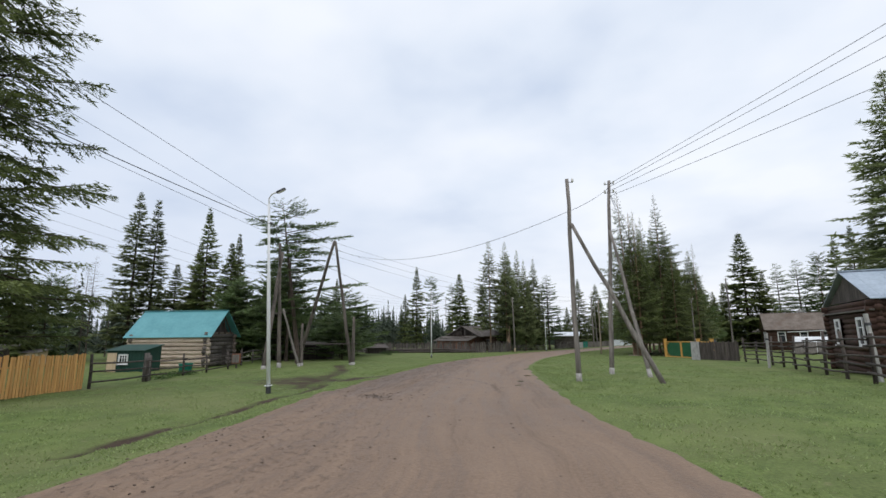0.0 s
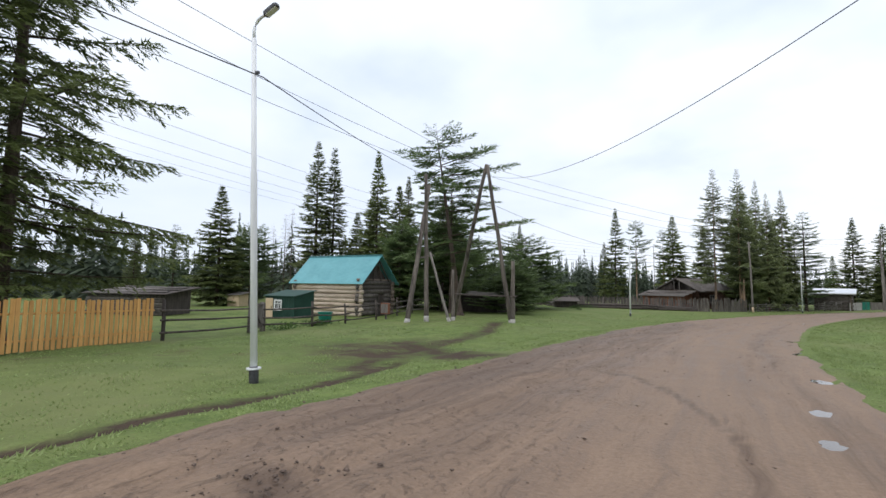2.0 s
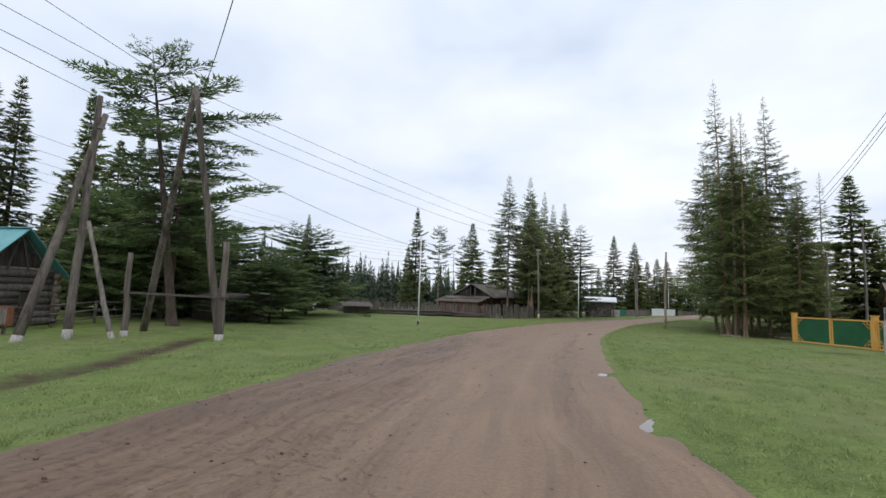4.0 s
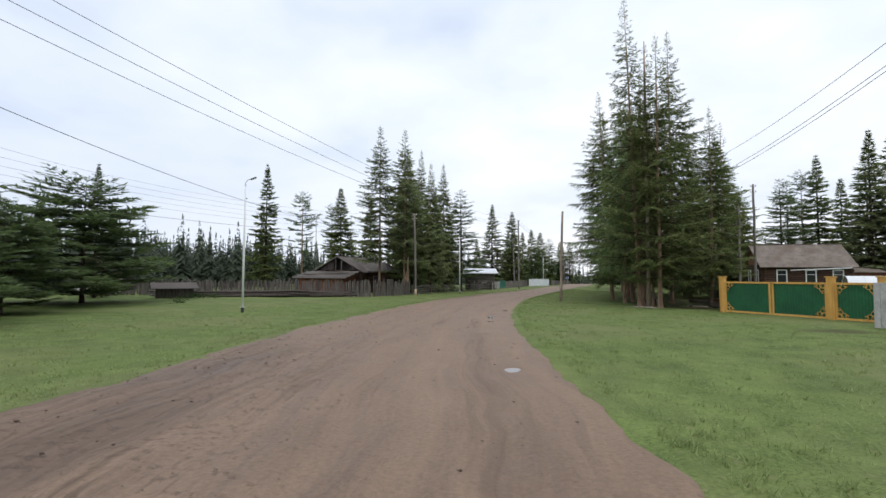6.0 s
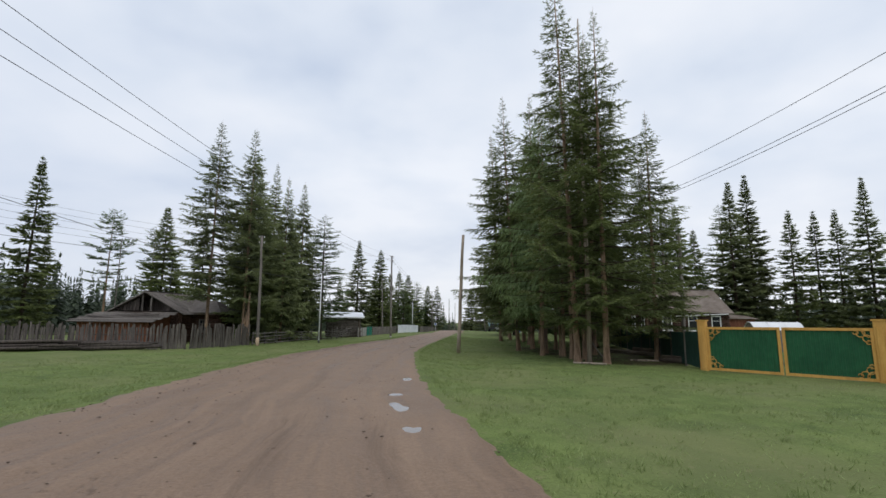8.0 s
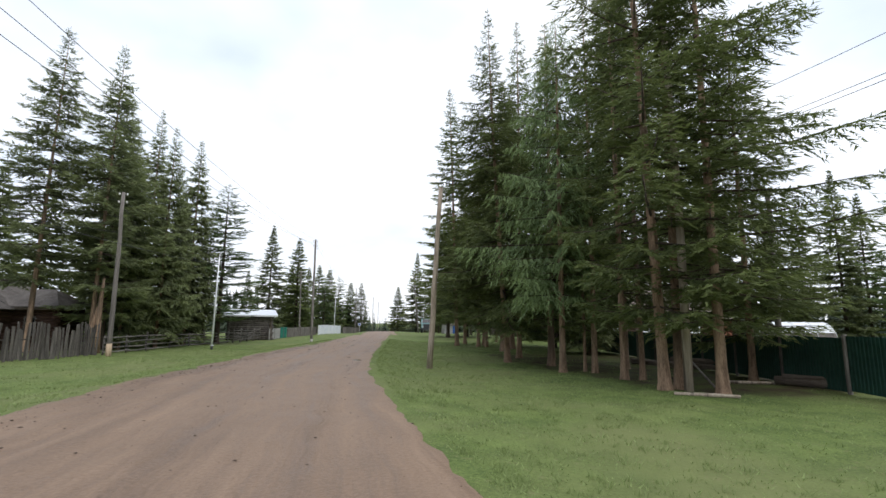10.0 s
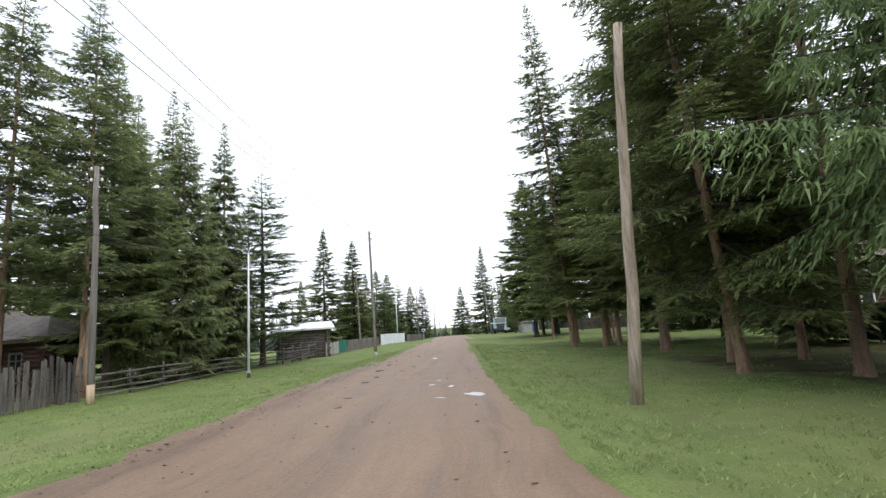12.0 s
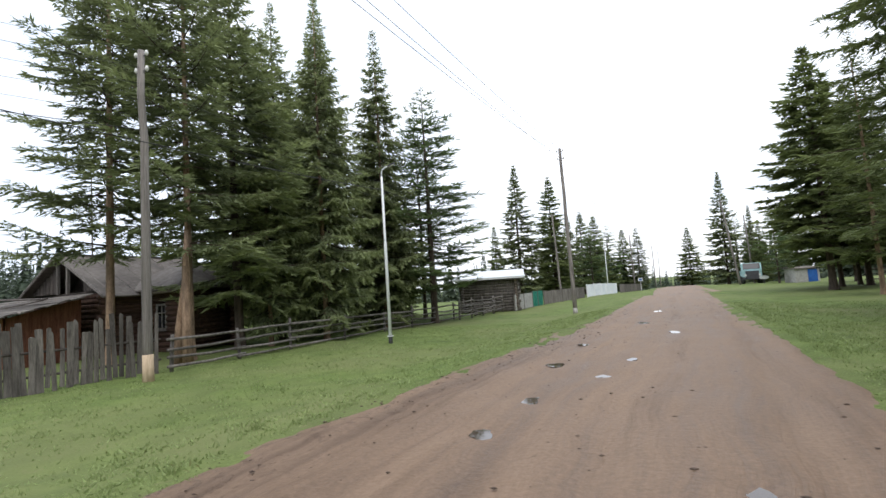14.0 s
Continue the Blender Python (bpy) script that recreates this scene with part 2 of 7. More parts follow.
def road_material():
    """Packed brown dirt: long wheel streaks, damp dark patches, grit."""
    m = bpy.data.materials.new("packed_dirt")
    m.use_nodes = True
    nt = m.node_tree
    N, L = nt.nodes.new, nt.links.new
    p, uv, geo = nt.nodes["Principled BSDF"], N("ShaderNodeUVMap"), N("ShaderNodeNewGeometry")
    uv.uv_map = "lane"

    def noise_at(scale, detail, source, stretch=(1, 1, 1), rough=0.6):
        n, mp = N("ShaderNodeTexNoise"), N("ShaderNodeMapping")
        mp.inputs["Scale"].default_value = stretch
        L(source, mp.inputs[0])
        L(mp.outputs[0], n.inputs["Vector"])
        n.inputs["Scale"].default_value, n.inputs["Detail"].default_value = scale, detail
        n.inputs["Roughness"].default_value = rough
        return n.outputs["Fac"]

    bendy = N("ShaderNodeTexNoise")
    bendy.inputs["Scale"].default_value, bendy.inputs["Detail"].default_value = 0.35, 3
    L(geo.outputs["Position"], bendy.inputs["Vector"])
    push = N("ShaderNodeVectorMath")
    push.operation = "MULTIPLY_ADD"
    push.inputs[1].default_value = (0.9, 3.0, 0)
    L(bendy.outputs["Color"], push.inputs[0])
    L(uv.outputs[0], push.inputs[2])
    streak = noise_at(1.0, 8, push.outputs[0], (2.1, 0.11, 1), 0.7)
    patch = noise_at(0.5, 8, geo.outputs["Position"], rough=0.68)
    grit = noise_at(22, 4, geo.outputs["Position"], rough=0.75)
    clods = noise_at(5, 5, geo.outputs["Position"])
    ridge = noise_at(1.0, 6, push.outputs[0], (6.0, 0.26, 1), 0.7)
    a0, a1, a2 = N("ShaderNodeMix"), N("ShaderNodeMix"), N("ShaderNodeMix")
    a0.inputs["Factor"].default_value = 0.38
    L(streak, a0.inputs["A"])
    L(ridge, a0.inputs["B"])
    a1.inputs["Factor"].default_value, a2.inputs["Factor"].default_value = 0.20, 0.28
    L(a0.outputs["Result"], a1.inputs["A"])
    L(patch, a1.inputs["B"])
    L(a1.outputs["Result"], a2.inputs["A"])
    L(grit, a2.inputs["B"])
    r = N("ShaderNodeValToRGB")
    e = r.color_ramp.elements
    e[0].position, e[0].color = 0.37, (0.118, 0.074, 0.047, 1)
    e[1].position, e[1].color = 0.67, (0.335, 0.234, 0.162, 1)
    mid = e.new(0.5)
    mid.color = (0.212, 0.140, 0.092, 1)
    L(a2.outputs["Result"], r.inputs[0])
    # dark churned mud, by its own measure
    att = N("ShaderNodeAttribute")
    att.attribute_name = "mud"
    ma, mm, mx = N("ShaderNodeMath"), N("ShaderNodeMapRange"), N("ShaderNodeMix")
    ma.operation, ma.inputs[1].default_value = "MULTIPLY_ADD", 1.2
    L(ridge, ma.inputs[0])
    L(att.outputs["Fac"], ma.inputs[2])
    mm.inputs["From Min"].default_value, mm.inputs["From Max"].default_value = 0.82, 1.22
    mm.inputs["To Max"].default_value = 0.8
    L(ma.outputs[0], mm.inputs["Value"])
    mx.data_type = "RGBA"
    mx.inputs["B"].default_value = (0.095, 0.060, 0.040, 1)
    L(mm.outputs[0], mx.inputs["Factor"])
    L(r.outputs[0], mx.inputs["A"])
    # crumbs of dark soil, thick where wheels have churned the road
    crumb = noise_at(1.0, 5, push.outputs[0], (9.0, 6.5, 1), 0.7)
    churn = N("ShaderNodeAttribute")
    churn.attribute_name = "churn"
    cs, cr, cm = N("ShaderNodeMath"), N("ShaderNodeMapRange"), N("ShaderNodeMix")
    cs.operation, cs.inputs[1].default_value = "MULTIPLY_ADD", 0.125
    L(churn.outputs["Fac"], cs.inputs[0])
    L(crumb, cs.inputs[2])
    cr.inputs["From Min"].default_value, cr.inputs["From Max"].default_value, cr.inputs["To Max"].default_value = 0.66, 0.78, 0.5
    L(cs.outputs[0], cr.inputs["Value"])
    cm.data_type = "RGBA"
    cm.inputs["B"].default_value = (0.070, 0.046, 0.033, 1)
    L(cr.outputs[0], cm.inputs["Factor"])
    L(mx.outputs["Result"], cm.inputs["A"])
    L(cm.outputs["Result"], p.inputs["Base Color"])
    rr = N("ShaderNodeMapRange")
    rr.inputs["From Min"].default_value, rr.inputs["From Max"].default_value = 0.35, 0.65
    rr.inputs["To Min"].default_value, rr.inputs["To Max"].default_value = 0.46, 0.85
    L(a1.outputs["Result"], rr.inputs["Value"])
    L(rr.outputs[0], p.inputs["Roughness"])
    p.inputs["Specular IOR Level"].default_value = 0.38
    hh = N("ShaderNodeMix")
    hh.inputs["Factor"].default_value = 0.5
    L(grit, hh.inputs["A"])
    L(clods, hh.inputs["B"])
    b = N("ShaderNodeBump")
    b.inputs["Strength"].default_value, b.inputs["Distance"].default_value = 0.8, 0.05
    rough_up = N("ShaderNodeMix")
    rough_up.inputs["Factor"].default_value = 0.5
    L(hh.outputs["Result"], rough_up.inputs["A"])
    L(ridge, rough_up.inputs["B"])
    lumps = N("ShaderNodeMath")
    lumps.operation, lumps.inputs[1].default_value = "MULTIPLY_ADD", 0.5
    L(cr.outputs[0], lumps.inputs[0])
    L(rough_up.outputs["Result"], lumps.inputs[2])
    L(lumps.outputs[0], b.inputs["Height"])
    L(b.outputs[0], p.inputs["Normal"])
    return m


GRASS, DIRT = ground_material(), road_material()
BARK = material("spruce_bark", (0.045, 0.033, 0.026), (0.13, 0.10, 0.08), 5, 0.95, 0.8, (2, 2, 0.4), world_space=True, bump_dist=0.03)
BARK_WARM = material("rubbed_bark", (0.14, 0.090, 0.060), (0.42, 0.285, 0.190), 4, 0.9, 0.8, (2, 2, 0.4), world_space=True, bump_dist=0.03, stain=(0.09, 0.07, 0.06))
TWIG = material("dead_twigs", (0.06, 0.05, 0.042), (0.15, 0.13, 0.11), 6, 0.95, 0.2)
SPRUCE = foliage("spruce_needles", (0.062, 0.084, 0.038), (0.200, 0.240, 0.100))
SPRUCE_BLUE = foliage("dark_spruce_needles", (0.074, 0.092, 0.054), (0.212, 0.244, 0.126))
SPRUCE_GREY = foliage("grey_spruce_needles", (0.100, 0.124, 0.074), (0.290, 0.335, 0.175))
LARCH_FRESH = foliage("fresh_larch_needles", (0.105, 0.155, 0.075), (0.270, 0.365, 0.175))
LARCH = foliage("larch_needles", (0.060, 0.090, 0.048), (0.175, 0.240, 0.11))
# far needles lifted towards grey-green: distance haze put into the colour
FAR_TREE = foliage("far_wood_needles", (0.060, 0.084, 0.062), (0.150, 0.190, 0.120))
BLADE = foliage("grass_blades", (0.17, 0.225, 0.085), (0.305, 0.372, 0.150))
WEED = foliage("weed_leaves", (0.03, 0.06, 0.018), (0.09, 0.15, 0.04))
GREY_WOOD = material("grey_weathered_wood", (0.085, 0.075, 0.068), (0.25, 0.225, 0.205), 3, 0.9, 0.6, (3, 3, 0.35), vary=0.25, stain=(0.06, 0.055, 0.05))
PICKET_WOOD = material("grey_picket_wood", (0.065, 0.056, 0.050), (0.19, 0.168, 0.150), 3, 0.9, 0.6, (3, 3, 0.35), vary=0.35, stain=(0.05, 0.045, 0.04))
DARK_WOOD = material("dark_weathered_wood", (0.038, 0.031, 0.028), (0.12, 0.10, 0.088), 3, 0.9, 0.6, (3, 3, 0.35), vary=0.25)
POLE_WOOD = material("grey_pole_wood", (0.12, 0.105, 0.095), (0.30, 0.27, 0.245), 3, 0.9, 0.6, (4, 4, 0.18), stain=(0.09, 0.08, 0.072), stain_at=(0.5, 0.7), bump_dist=0.015)
OLD_POLE = material("old_dark_pole_wood", (0.075, 0.063, 0.055), (0.21, 0.18, 0.155), 3, 0.9, 0.7, (4, 4, 0.18), stain=(0.04, 0.034, 0.03), stain_at=(0.5, 0.7), bump_dist=0.015)
TAN_POLE = material("tan_pole_wood", (0.24, 0.19, 0.145), (0.50, 0.42, 0.34), 3, 0.85, 0.8, (4, 4, 0.18), stain=(0.14, 0.11, 0.09), stain_scale=1.3, stain_at=(0.57, 0.66), bump_dist=0.02)
PEELED = material("pale_peeled_wood", (0.36, 0.26, 0.17), (0.60, 0.47, 0.33), 3, 0.85, 0.4, (3, 3, 0.3), stain=(0.2, 0.15, 0.11))
HONEY = material("honey_varnished_boards", (0.50, 0.25, 0.075), (0.66, 0.37, 0.13), 2, 0.55, 0.25, (5, 5, 0.4), vary=0.12)
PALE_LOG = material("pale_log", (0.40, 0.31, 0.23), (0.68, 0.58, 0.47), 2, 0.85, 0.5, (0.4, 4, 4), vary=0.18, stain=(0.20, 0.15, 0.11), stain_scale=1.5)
TAN_BOARD = material("tan_boards", (0.16, 0.085, 0.04), (0.30, 0.175, 0.09), 3, 0.85, 0.4, (3, 3, 0.3), vary=0.2, stain=(0.07, 0.05, 0.04))
BROWN_LOG = material("brown_log", (0.034, 0.018, 0.014), (0.098, 0.055, 0.039), 2, 0.85, 0.5, (0.4, 4, 4), vary=0.2)
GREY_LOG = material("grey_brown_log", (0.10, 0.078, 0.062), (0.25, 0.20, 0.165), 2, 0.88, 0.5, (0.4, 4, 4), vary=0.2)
RED_BOARD = material("reddish_boards", (0.12, 0.045, 0.028), (0.27, 0.115, 0.07), 3, 0.85, 0.4, (4, 4, 0.4), vary=0.25)
TEAL_ROOF = material("teal_roof_sheet", (0.085, 0.285, 0.315), (0.13, 0.37, 0.40), 0.9, 0.32, 0.05, (1, 1, 1), spec=0.4)
SLATE = material("grey_roof_sheet", (0.10, 0.085, 0.075), (0.215, 0.188, 0.168), 1.2, 0.85, 0.3, stain=(0.11, 0.095, 0.085), vary=0.08)
RUST_ROOF = material("dull_brown_roof_sheet", (0.125, 0.10, 0.082), (0.24, 0.20, 0.17), 1.2, 0.8, 0.25, stain=(0.15, 0.11, 0.085))
TIN = material("blue_grey_tin", (0.28, 0.34, 0.41), (0.45, 0.52, 0.60), 1.4, 0.4, 0.1, spec=0.5)
WHITE_ROOF = material("pale_roof_sheet", (0.60, 0.63, 0.68), (0.80, 0.82, 0.85), 0.8, 0.5, 0.1)
GREEN_PAINT = material("green_painted_sheet", (0.012, 0.085, 0.036), (0.022, 0.125, 0.052), 1.5, 0.5, 0.08, vary=0.06, spec=0.4)
DARK_GREEN = material("dark_green_sheet", (0.010, 0.040, 0.030), (0.02, 0.066, 0.048), 1.5, 0.6, 0.08)
YELLOW_PAINT = material("ochre_yellow_paint", (0.58, 0.31, 0.07), (0.70, 0.41, 0.12), 3, 0.6, 0.2, (3, 3, 0.5), stain=(0.42, 0.22, 0.06))
RED_SHEET = material("dark_red_sheet", (0.085, 0.014, 0.014), (0.125, 0.022, 0.02), 1.5, 0.5, 0.06)
WHITE_PAINT = material("white_paint", (0.66, 0.66, 0.66), (0.82, 0.82, 0.82), 3, 0.55, 0.1)
GALVANISED = material("galvanised_steel", (0.70, 0.71, 0.73), (0.82, 0.83, 0.84), 2.5, 0.5, 0.1, (4, 4, 0.3), metal=0.0, spec=0.5)
DARK_STEEL = material("dark_steel", (0.05, 0.05, 0.055), (0.11, 0.11, 0.12), 4, 0.55, 0.2, metal=0.4)
CONCRETE = material("pale_concrete", (0.30, 0.29, 0.28), (0.50, 0.49, 0.47), 4, 0.9, 0.3, stain=(0.22, 0.21, 0.2))
LIMEWASH = material("faded_limewash", (0.24, 0.225, 0.205), (0.50, 0.48, 0.45), 5, 0.9, 0.4, (2, 2, 0.6), stain=(0.15, 0.13, 0.115), stain_scale=3)
WIRE = material("black_cable", (0.03, 0.03, 0.033), (0.05, 0.05, 0.055), 5, 0.6, 0.0)
TEAL_PLASTIC = material("teal_green_plastic", (0.012, 0.16, 0.115), (0.02, 0.22, 0.16), 2, 0.45, 0.05)
BEIGE = material("beige_boards", (0.50, 0.38, 0.24), (0.66, 0.52, 0.36), 3, 0.8, 0.2, (4, 4, 0.4))
BLUE_PAINT = material("bright_blue_paint", (0.02, 0.09, 0.34), (0.035, 0.14, 0.46), 2, 0.5, 0.05)
TRUCK_PAINT = material("grey_green_truck_paint", (0.26, 0.44, 0.46), (0.40, 0.60, 0.62), 2, 0.5, 0.05)
RUBBER = material("black_rubber", (0.012, 0.012, 0.012), (0.03, 0.03, 0.03), 5, 0.85, 0.2)
CLEAR_FILM = material("greenhouse_film", (0.74, 0.76, 0.78), (0.84, 0.85, 0.87), 1.5, 0.4, 0.05)
STONE = material("loose_clods", (0.055, 0.038, 0.03), (0.17, 0.125, 0.10), 9, 0.95, 0.5, world_space=True)
INSULATOR = material("porcelain", (0.62, 0.60, 0.56), (0.78, 0.77, 0.74), 4, 0.25, 0.0, spec=0.6)
SIGN_BLUE = material("sign_blue", (0.03, 0.11, 0.40), (0.04, 0.14, 0.46), 2, 0.5, 0.0)


def plain(name, color, rough, spec=0.5):
    m = bpy.data.materials.new(name)
    m.use_nodes = True
    p = m.node_tree.nodes["Principled BSDF"]
    p.inputs["Base Color"].default_value, p.inputs["Roughness"].default_value = rgb(color), rough
    p.inputs["Specular IOR Level"].default_value = spec
    return m


GLASS = plain("dark_window_glass", (0.02, 0.022, 0.026), 0.06, 0.6)
WATER = plain("muddy_water", (0.075, 0.055, 0.042), 0.03, 0.7)


# ---- mesh helpers ----
class Build:
    """Gathers vertices and faces for one mesh."""

    def __init__(self):
        self.v, self.f = [], []

    def add(self, verts, faces):
        k = len(self.v)
        self.v += [tuple(p) for p in verts]
        self.f += [tuple(i + k for i in f) for f in faces]
        return self

    def box(self, size, at=(0, 0, 0), turn=(0, 0, 0), edge=0.0, wobble=0.0, rng=None):
        """A block about its middle; edge: the width of its bevelled long edges; wobble: uneven corners."""
        x, y, z = (s / 2 for s in size)
        e = min(edge, x * 0.9, y * 0.9)
        if e > 0:
            ring = [(-x + e, -y), (x - e, -y), (x, -y + e), (x, y - e), (x - e, y), (-x + e, y), (-x, y - e), (-x, -y + e)]
        else:
            ring = [(-x, -y), (x, -y), (x, y), (-x, y)]
        n = len(ring)
        pts = [Vector((p, q, -z)) for p, q in ring] + [Vector((p, q, z)) for p, q in ring]
        if wobble:
            r = rng or random
            pts = [p + Vector((r.uniform(-1, 1), r.uniform(-1, 1), r.uniform(-1, 1))) * wobble for p in pts]
        m = pose(*at, *turn)
        faces = [tuple(reversed(range(n))), tuple(range(n, 2 * n))] + [(i, (i + 1) % n, n + (i + 1) % n, n + i) for i in range(n)]
        return self.add([m @ p for p in pts], faces)

    def tube(self, points, radii, sides=8, cap=True):
        """A round rod through the points."""
        pts = [Vector(p) for p in points]
        rings = []
        for i, p in enumerate(pts):
            d = (pts[min(i + 1, len(pts) - 1)] - pts[max(i - 1, 0)]).normalized()
            side = d.cross(Vector((0, 0, 1)) if abs(d.z) < 0.9 else Vector((1, 0, 0))).normalized()
            other = d.cross(side)
            r = radii[i] if isinstance(radii, (list, tuple)) else radii
            rings.append([p + (side * math.cos(a) + other * math.sin(a)) * r for a in (2 * math.pi * k / sides for k in range(sides))])
        verts = [q for ring in rings for q in ring]
        faces = [(i * sides + k, i * sides + (k + 1) % sides, (i + 1) * sides + (k + 1) % sides, (i + 1) * sides + k)
                 for i in range(len(pts) - 1) for k in range(sides)]
        if cap:
            faces += [tuple(reversed(range(sides))), tuple(range(len(verts) - sides, len(verts)))]
        return self.add(verts, faces)

    def prism(self, outline, depth, m):
        """An outline in x, z carried along y by depth, placed by m."""
        n = len(outline)
        pts = [Vector((x, -depth / 2, z)) for x, z in outline] + [Vector((x, depth / 2, z)) for x, z in outline]
        faces = [tuple(range(n)), tuple(reversed(range(n, 2 * n)))] + [((i + 1) % n, i, n + i, n + (i + 1) % n) for i in range(n)]
        return self.add([m @ p for p in pts], faces)

    def mesh(self, name, mat, smooth=False):
        me = bpy.data.meshes.new(name)
        me.from_pydata(self.v, [], self.f)
        me.materials.append(mat)
        if smooth:
            me.polygons.foreach_set("use_smooth", [True] * len(me.polygons))
        me.update()
        return me


def thing(name, at, label, category, turn=0.0, group="", kind=""):
    """The base of a thing, an Empty on the ground."""
    ob = new(name)
    ob.empty_display_size = 0.2
    ob.matrix_world = pose(*at, 0, 0, turn)
    return tagged(ob, label, category, group, kind)


def part(name, shape, mat, parent, label="", m=None, smooth=False):
    """One mesh under a thing or under a part; shape: a Build or a mesh already made."""
    me = shape if isinstance(shape, bpy.types.Mesh) else shape.mesh(name, mat, smooth)
    ob = new(name, me)
    ob.parent = parent
    if m is not None:
        ob.matrix_local = m
    return tagged(ob, label)


def smooth_step(a, b, v):
    v = np.clip((v - a) / (b - a), 0, 1)
    return v * v * (3 - 2 * v)


# ---- the lie of the land ----
ROAD_Y = [-60, 0, 5, 10, 15, 22, 28.6, 36, 43, 50, 56, 65, 70, 76, 82, 92, 104, 400]
ROAD_LEFT = [15, -5, -6.8, -8.7, -10.3, -12.5, -14.6, -16.1, -17.3, -17.9, -18.2, -17.7, -16.8, -15.9, -14.5, -12.5, -10.7, 39.5]
ROAD_RIGHT = [23, 2.2, 0.9, -1.6, -3.4, -5.8, -7.75, -9.25, -10.45, -11.2, -11.45, -11.4, -10.9, -10.1, -9.1, -7.5, -5.7, 44.5]


def road_mid(y):
    return (np.interp(y, ROAD_Y, ROAD_LEFT) + np.interp(y, ROAD_Y, ROAD_RIGHT)) / 2


def ground(x, y):
    """The height of the land: the road falls gently away, its sides lie lower."""
    x, y = np.asarray(x, float), np.asarray(y, float)
    z = np.interp(y, [-60, 0, 11, 28.6, 53, 70, 100, 135, 170, 400, 700], [0.45, 0.36, 0.26, -0.14, -0.62, -0.72, -0.83, -0.92, -1.6, -7.8, -9.0])
    d = x - road_mid(y)
    left = np.interp(y, [-60, 0, 12, 30, 52, 80, 100, 140, 400], [-0.35, -0.36, -0.36, -0.28, -0.33, -0.47, -0.6, -0.5, -0.4])
    right = np.interp(y, [-60, 0, 16, 40, 57, 69, 80, 140, 400], [0, 0.05, 0.05, -0.05, -0.12, -0.28, -0.2, -0.15, 0])
    z = z + left * smooth_step(2.5, 6.5, -d) - 0.42 * smooth_step(9, 22, -d) * (1 - smooth_step(20, 40, y))
    return z + right * smooth_step(3, 5.7, d)


def gz(x, y):
    return float(ground(x, y))


def wave(x, y, s, k=0):
    """A cheap smooth unevenness between about -1 and 1."""
    return (np.sin(x * s + k) * np.cos(y * s * 1.13 + 2 * k) + np.sin((x * 0.6 + y) * s * 1.7 + 3 * k) * 0.6 + np.sin((x - 0.7 * y) * s * 2.9 + k) * 0.35) / 1.6


def off_line(x, y, line):
    """The distance from points to a bent line."""
    best = np.full(np.shape(x), 1e9)
    for (x0, y0), (x1, y1) in zip(line, line[1:]):
        dx, dy = x1 - x0, y1 - y0
        t = np.clip(((x - x0) * dx + (y - y0) * dy) / (dx * dx + dy * dy), 0, 1)
        best = np.minimum(best, np.hypot(x - x0 - t * dx, y - y0 - t * dy))
    return best


def spread(near, far, step, growth=1.22, reach=2600):
    """Grid lines: even between near and far, then ever wider to the horizon."""
    mid = list(np.arange(near, far, step))
    out, v, s = [], far, step
    while v < reach:
        out.append(v)
        s *= growth
        v += s
    low, v, s = [], near - step, step
    while v > -reach:
        low.append(v)
        s *= growth
        v -= s
    return np.array(low[::-1] + mid + out)


def sheet(name, xs, ys, height, mat):
    gx, gy = np.meshgrid(xs, ys)
    gzz = height(gx, gy)
    me = bpy.data.meshes.new(name)
    nx, ny = len(xs), len(ys)
    idx = np.arange(nx * ny).reshape(ny, nx)
    f = np.stack([idx[:-1, :-1], idx[:-1, 1:], idx[1:, 1:], idx[1:, :-1]], -1).reshape(-1, 4)
    fill(me, np.stack([gx, gy, gzz], -1).reshape(-1, 3), f)
    me.materials.append(mat)
    me.polygons.foreach_set("use_smooth", np.ones(len(f), bool))
    return new(name, me), gx.ravel(), gy.ravel()


def fill(me, verts, faces):
    """Vertices and faces, all of one size, into a mesh."""
    n, k = faces.shape
    me.vertices.add(len(verts))
    me.vertices.foreach_set("co", np.asarray(verts, np.float32).ravel())
    me.loops.add(n * k)
    me.loops.foreach_set("vertex_index", faces.astype(np.int32).ravel())
    me.polygons.add(n)
    me.polygons.foreach_set("loop_start", (np.arange(n) * k).astype(np.int32))
    me.update(calc_edges=True)


MUD_TRACK = [(-13.0, 14.6), (-14.6, 16.6), (-15.6, 19.2), (-17.2, 22.2), (-19.2, 25.4), (-24.0, 31.2)]
RUT = [(-8.6, 4.5), (-9.4, 7.8), (-9.9, 9.4), (-10.5, 11.2), (-11.4, 13.5), (-13.0, 16.0)]


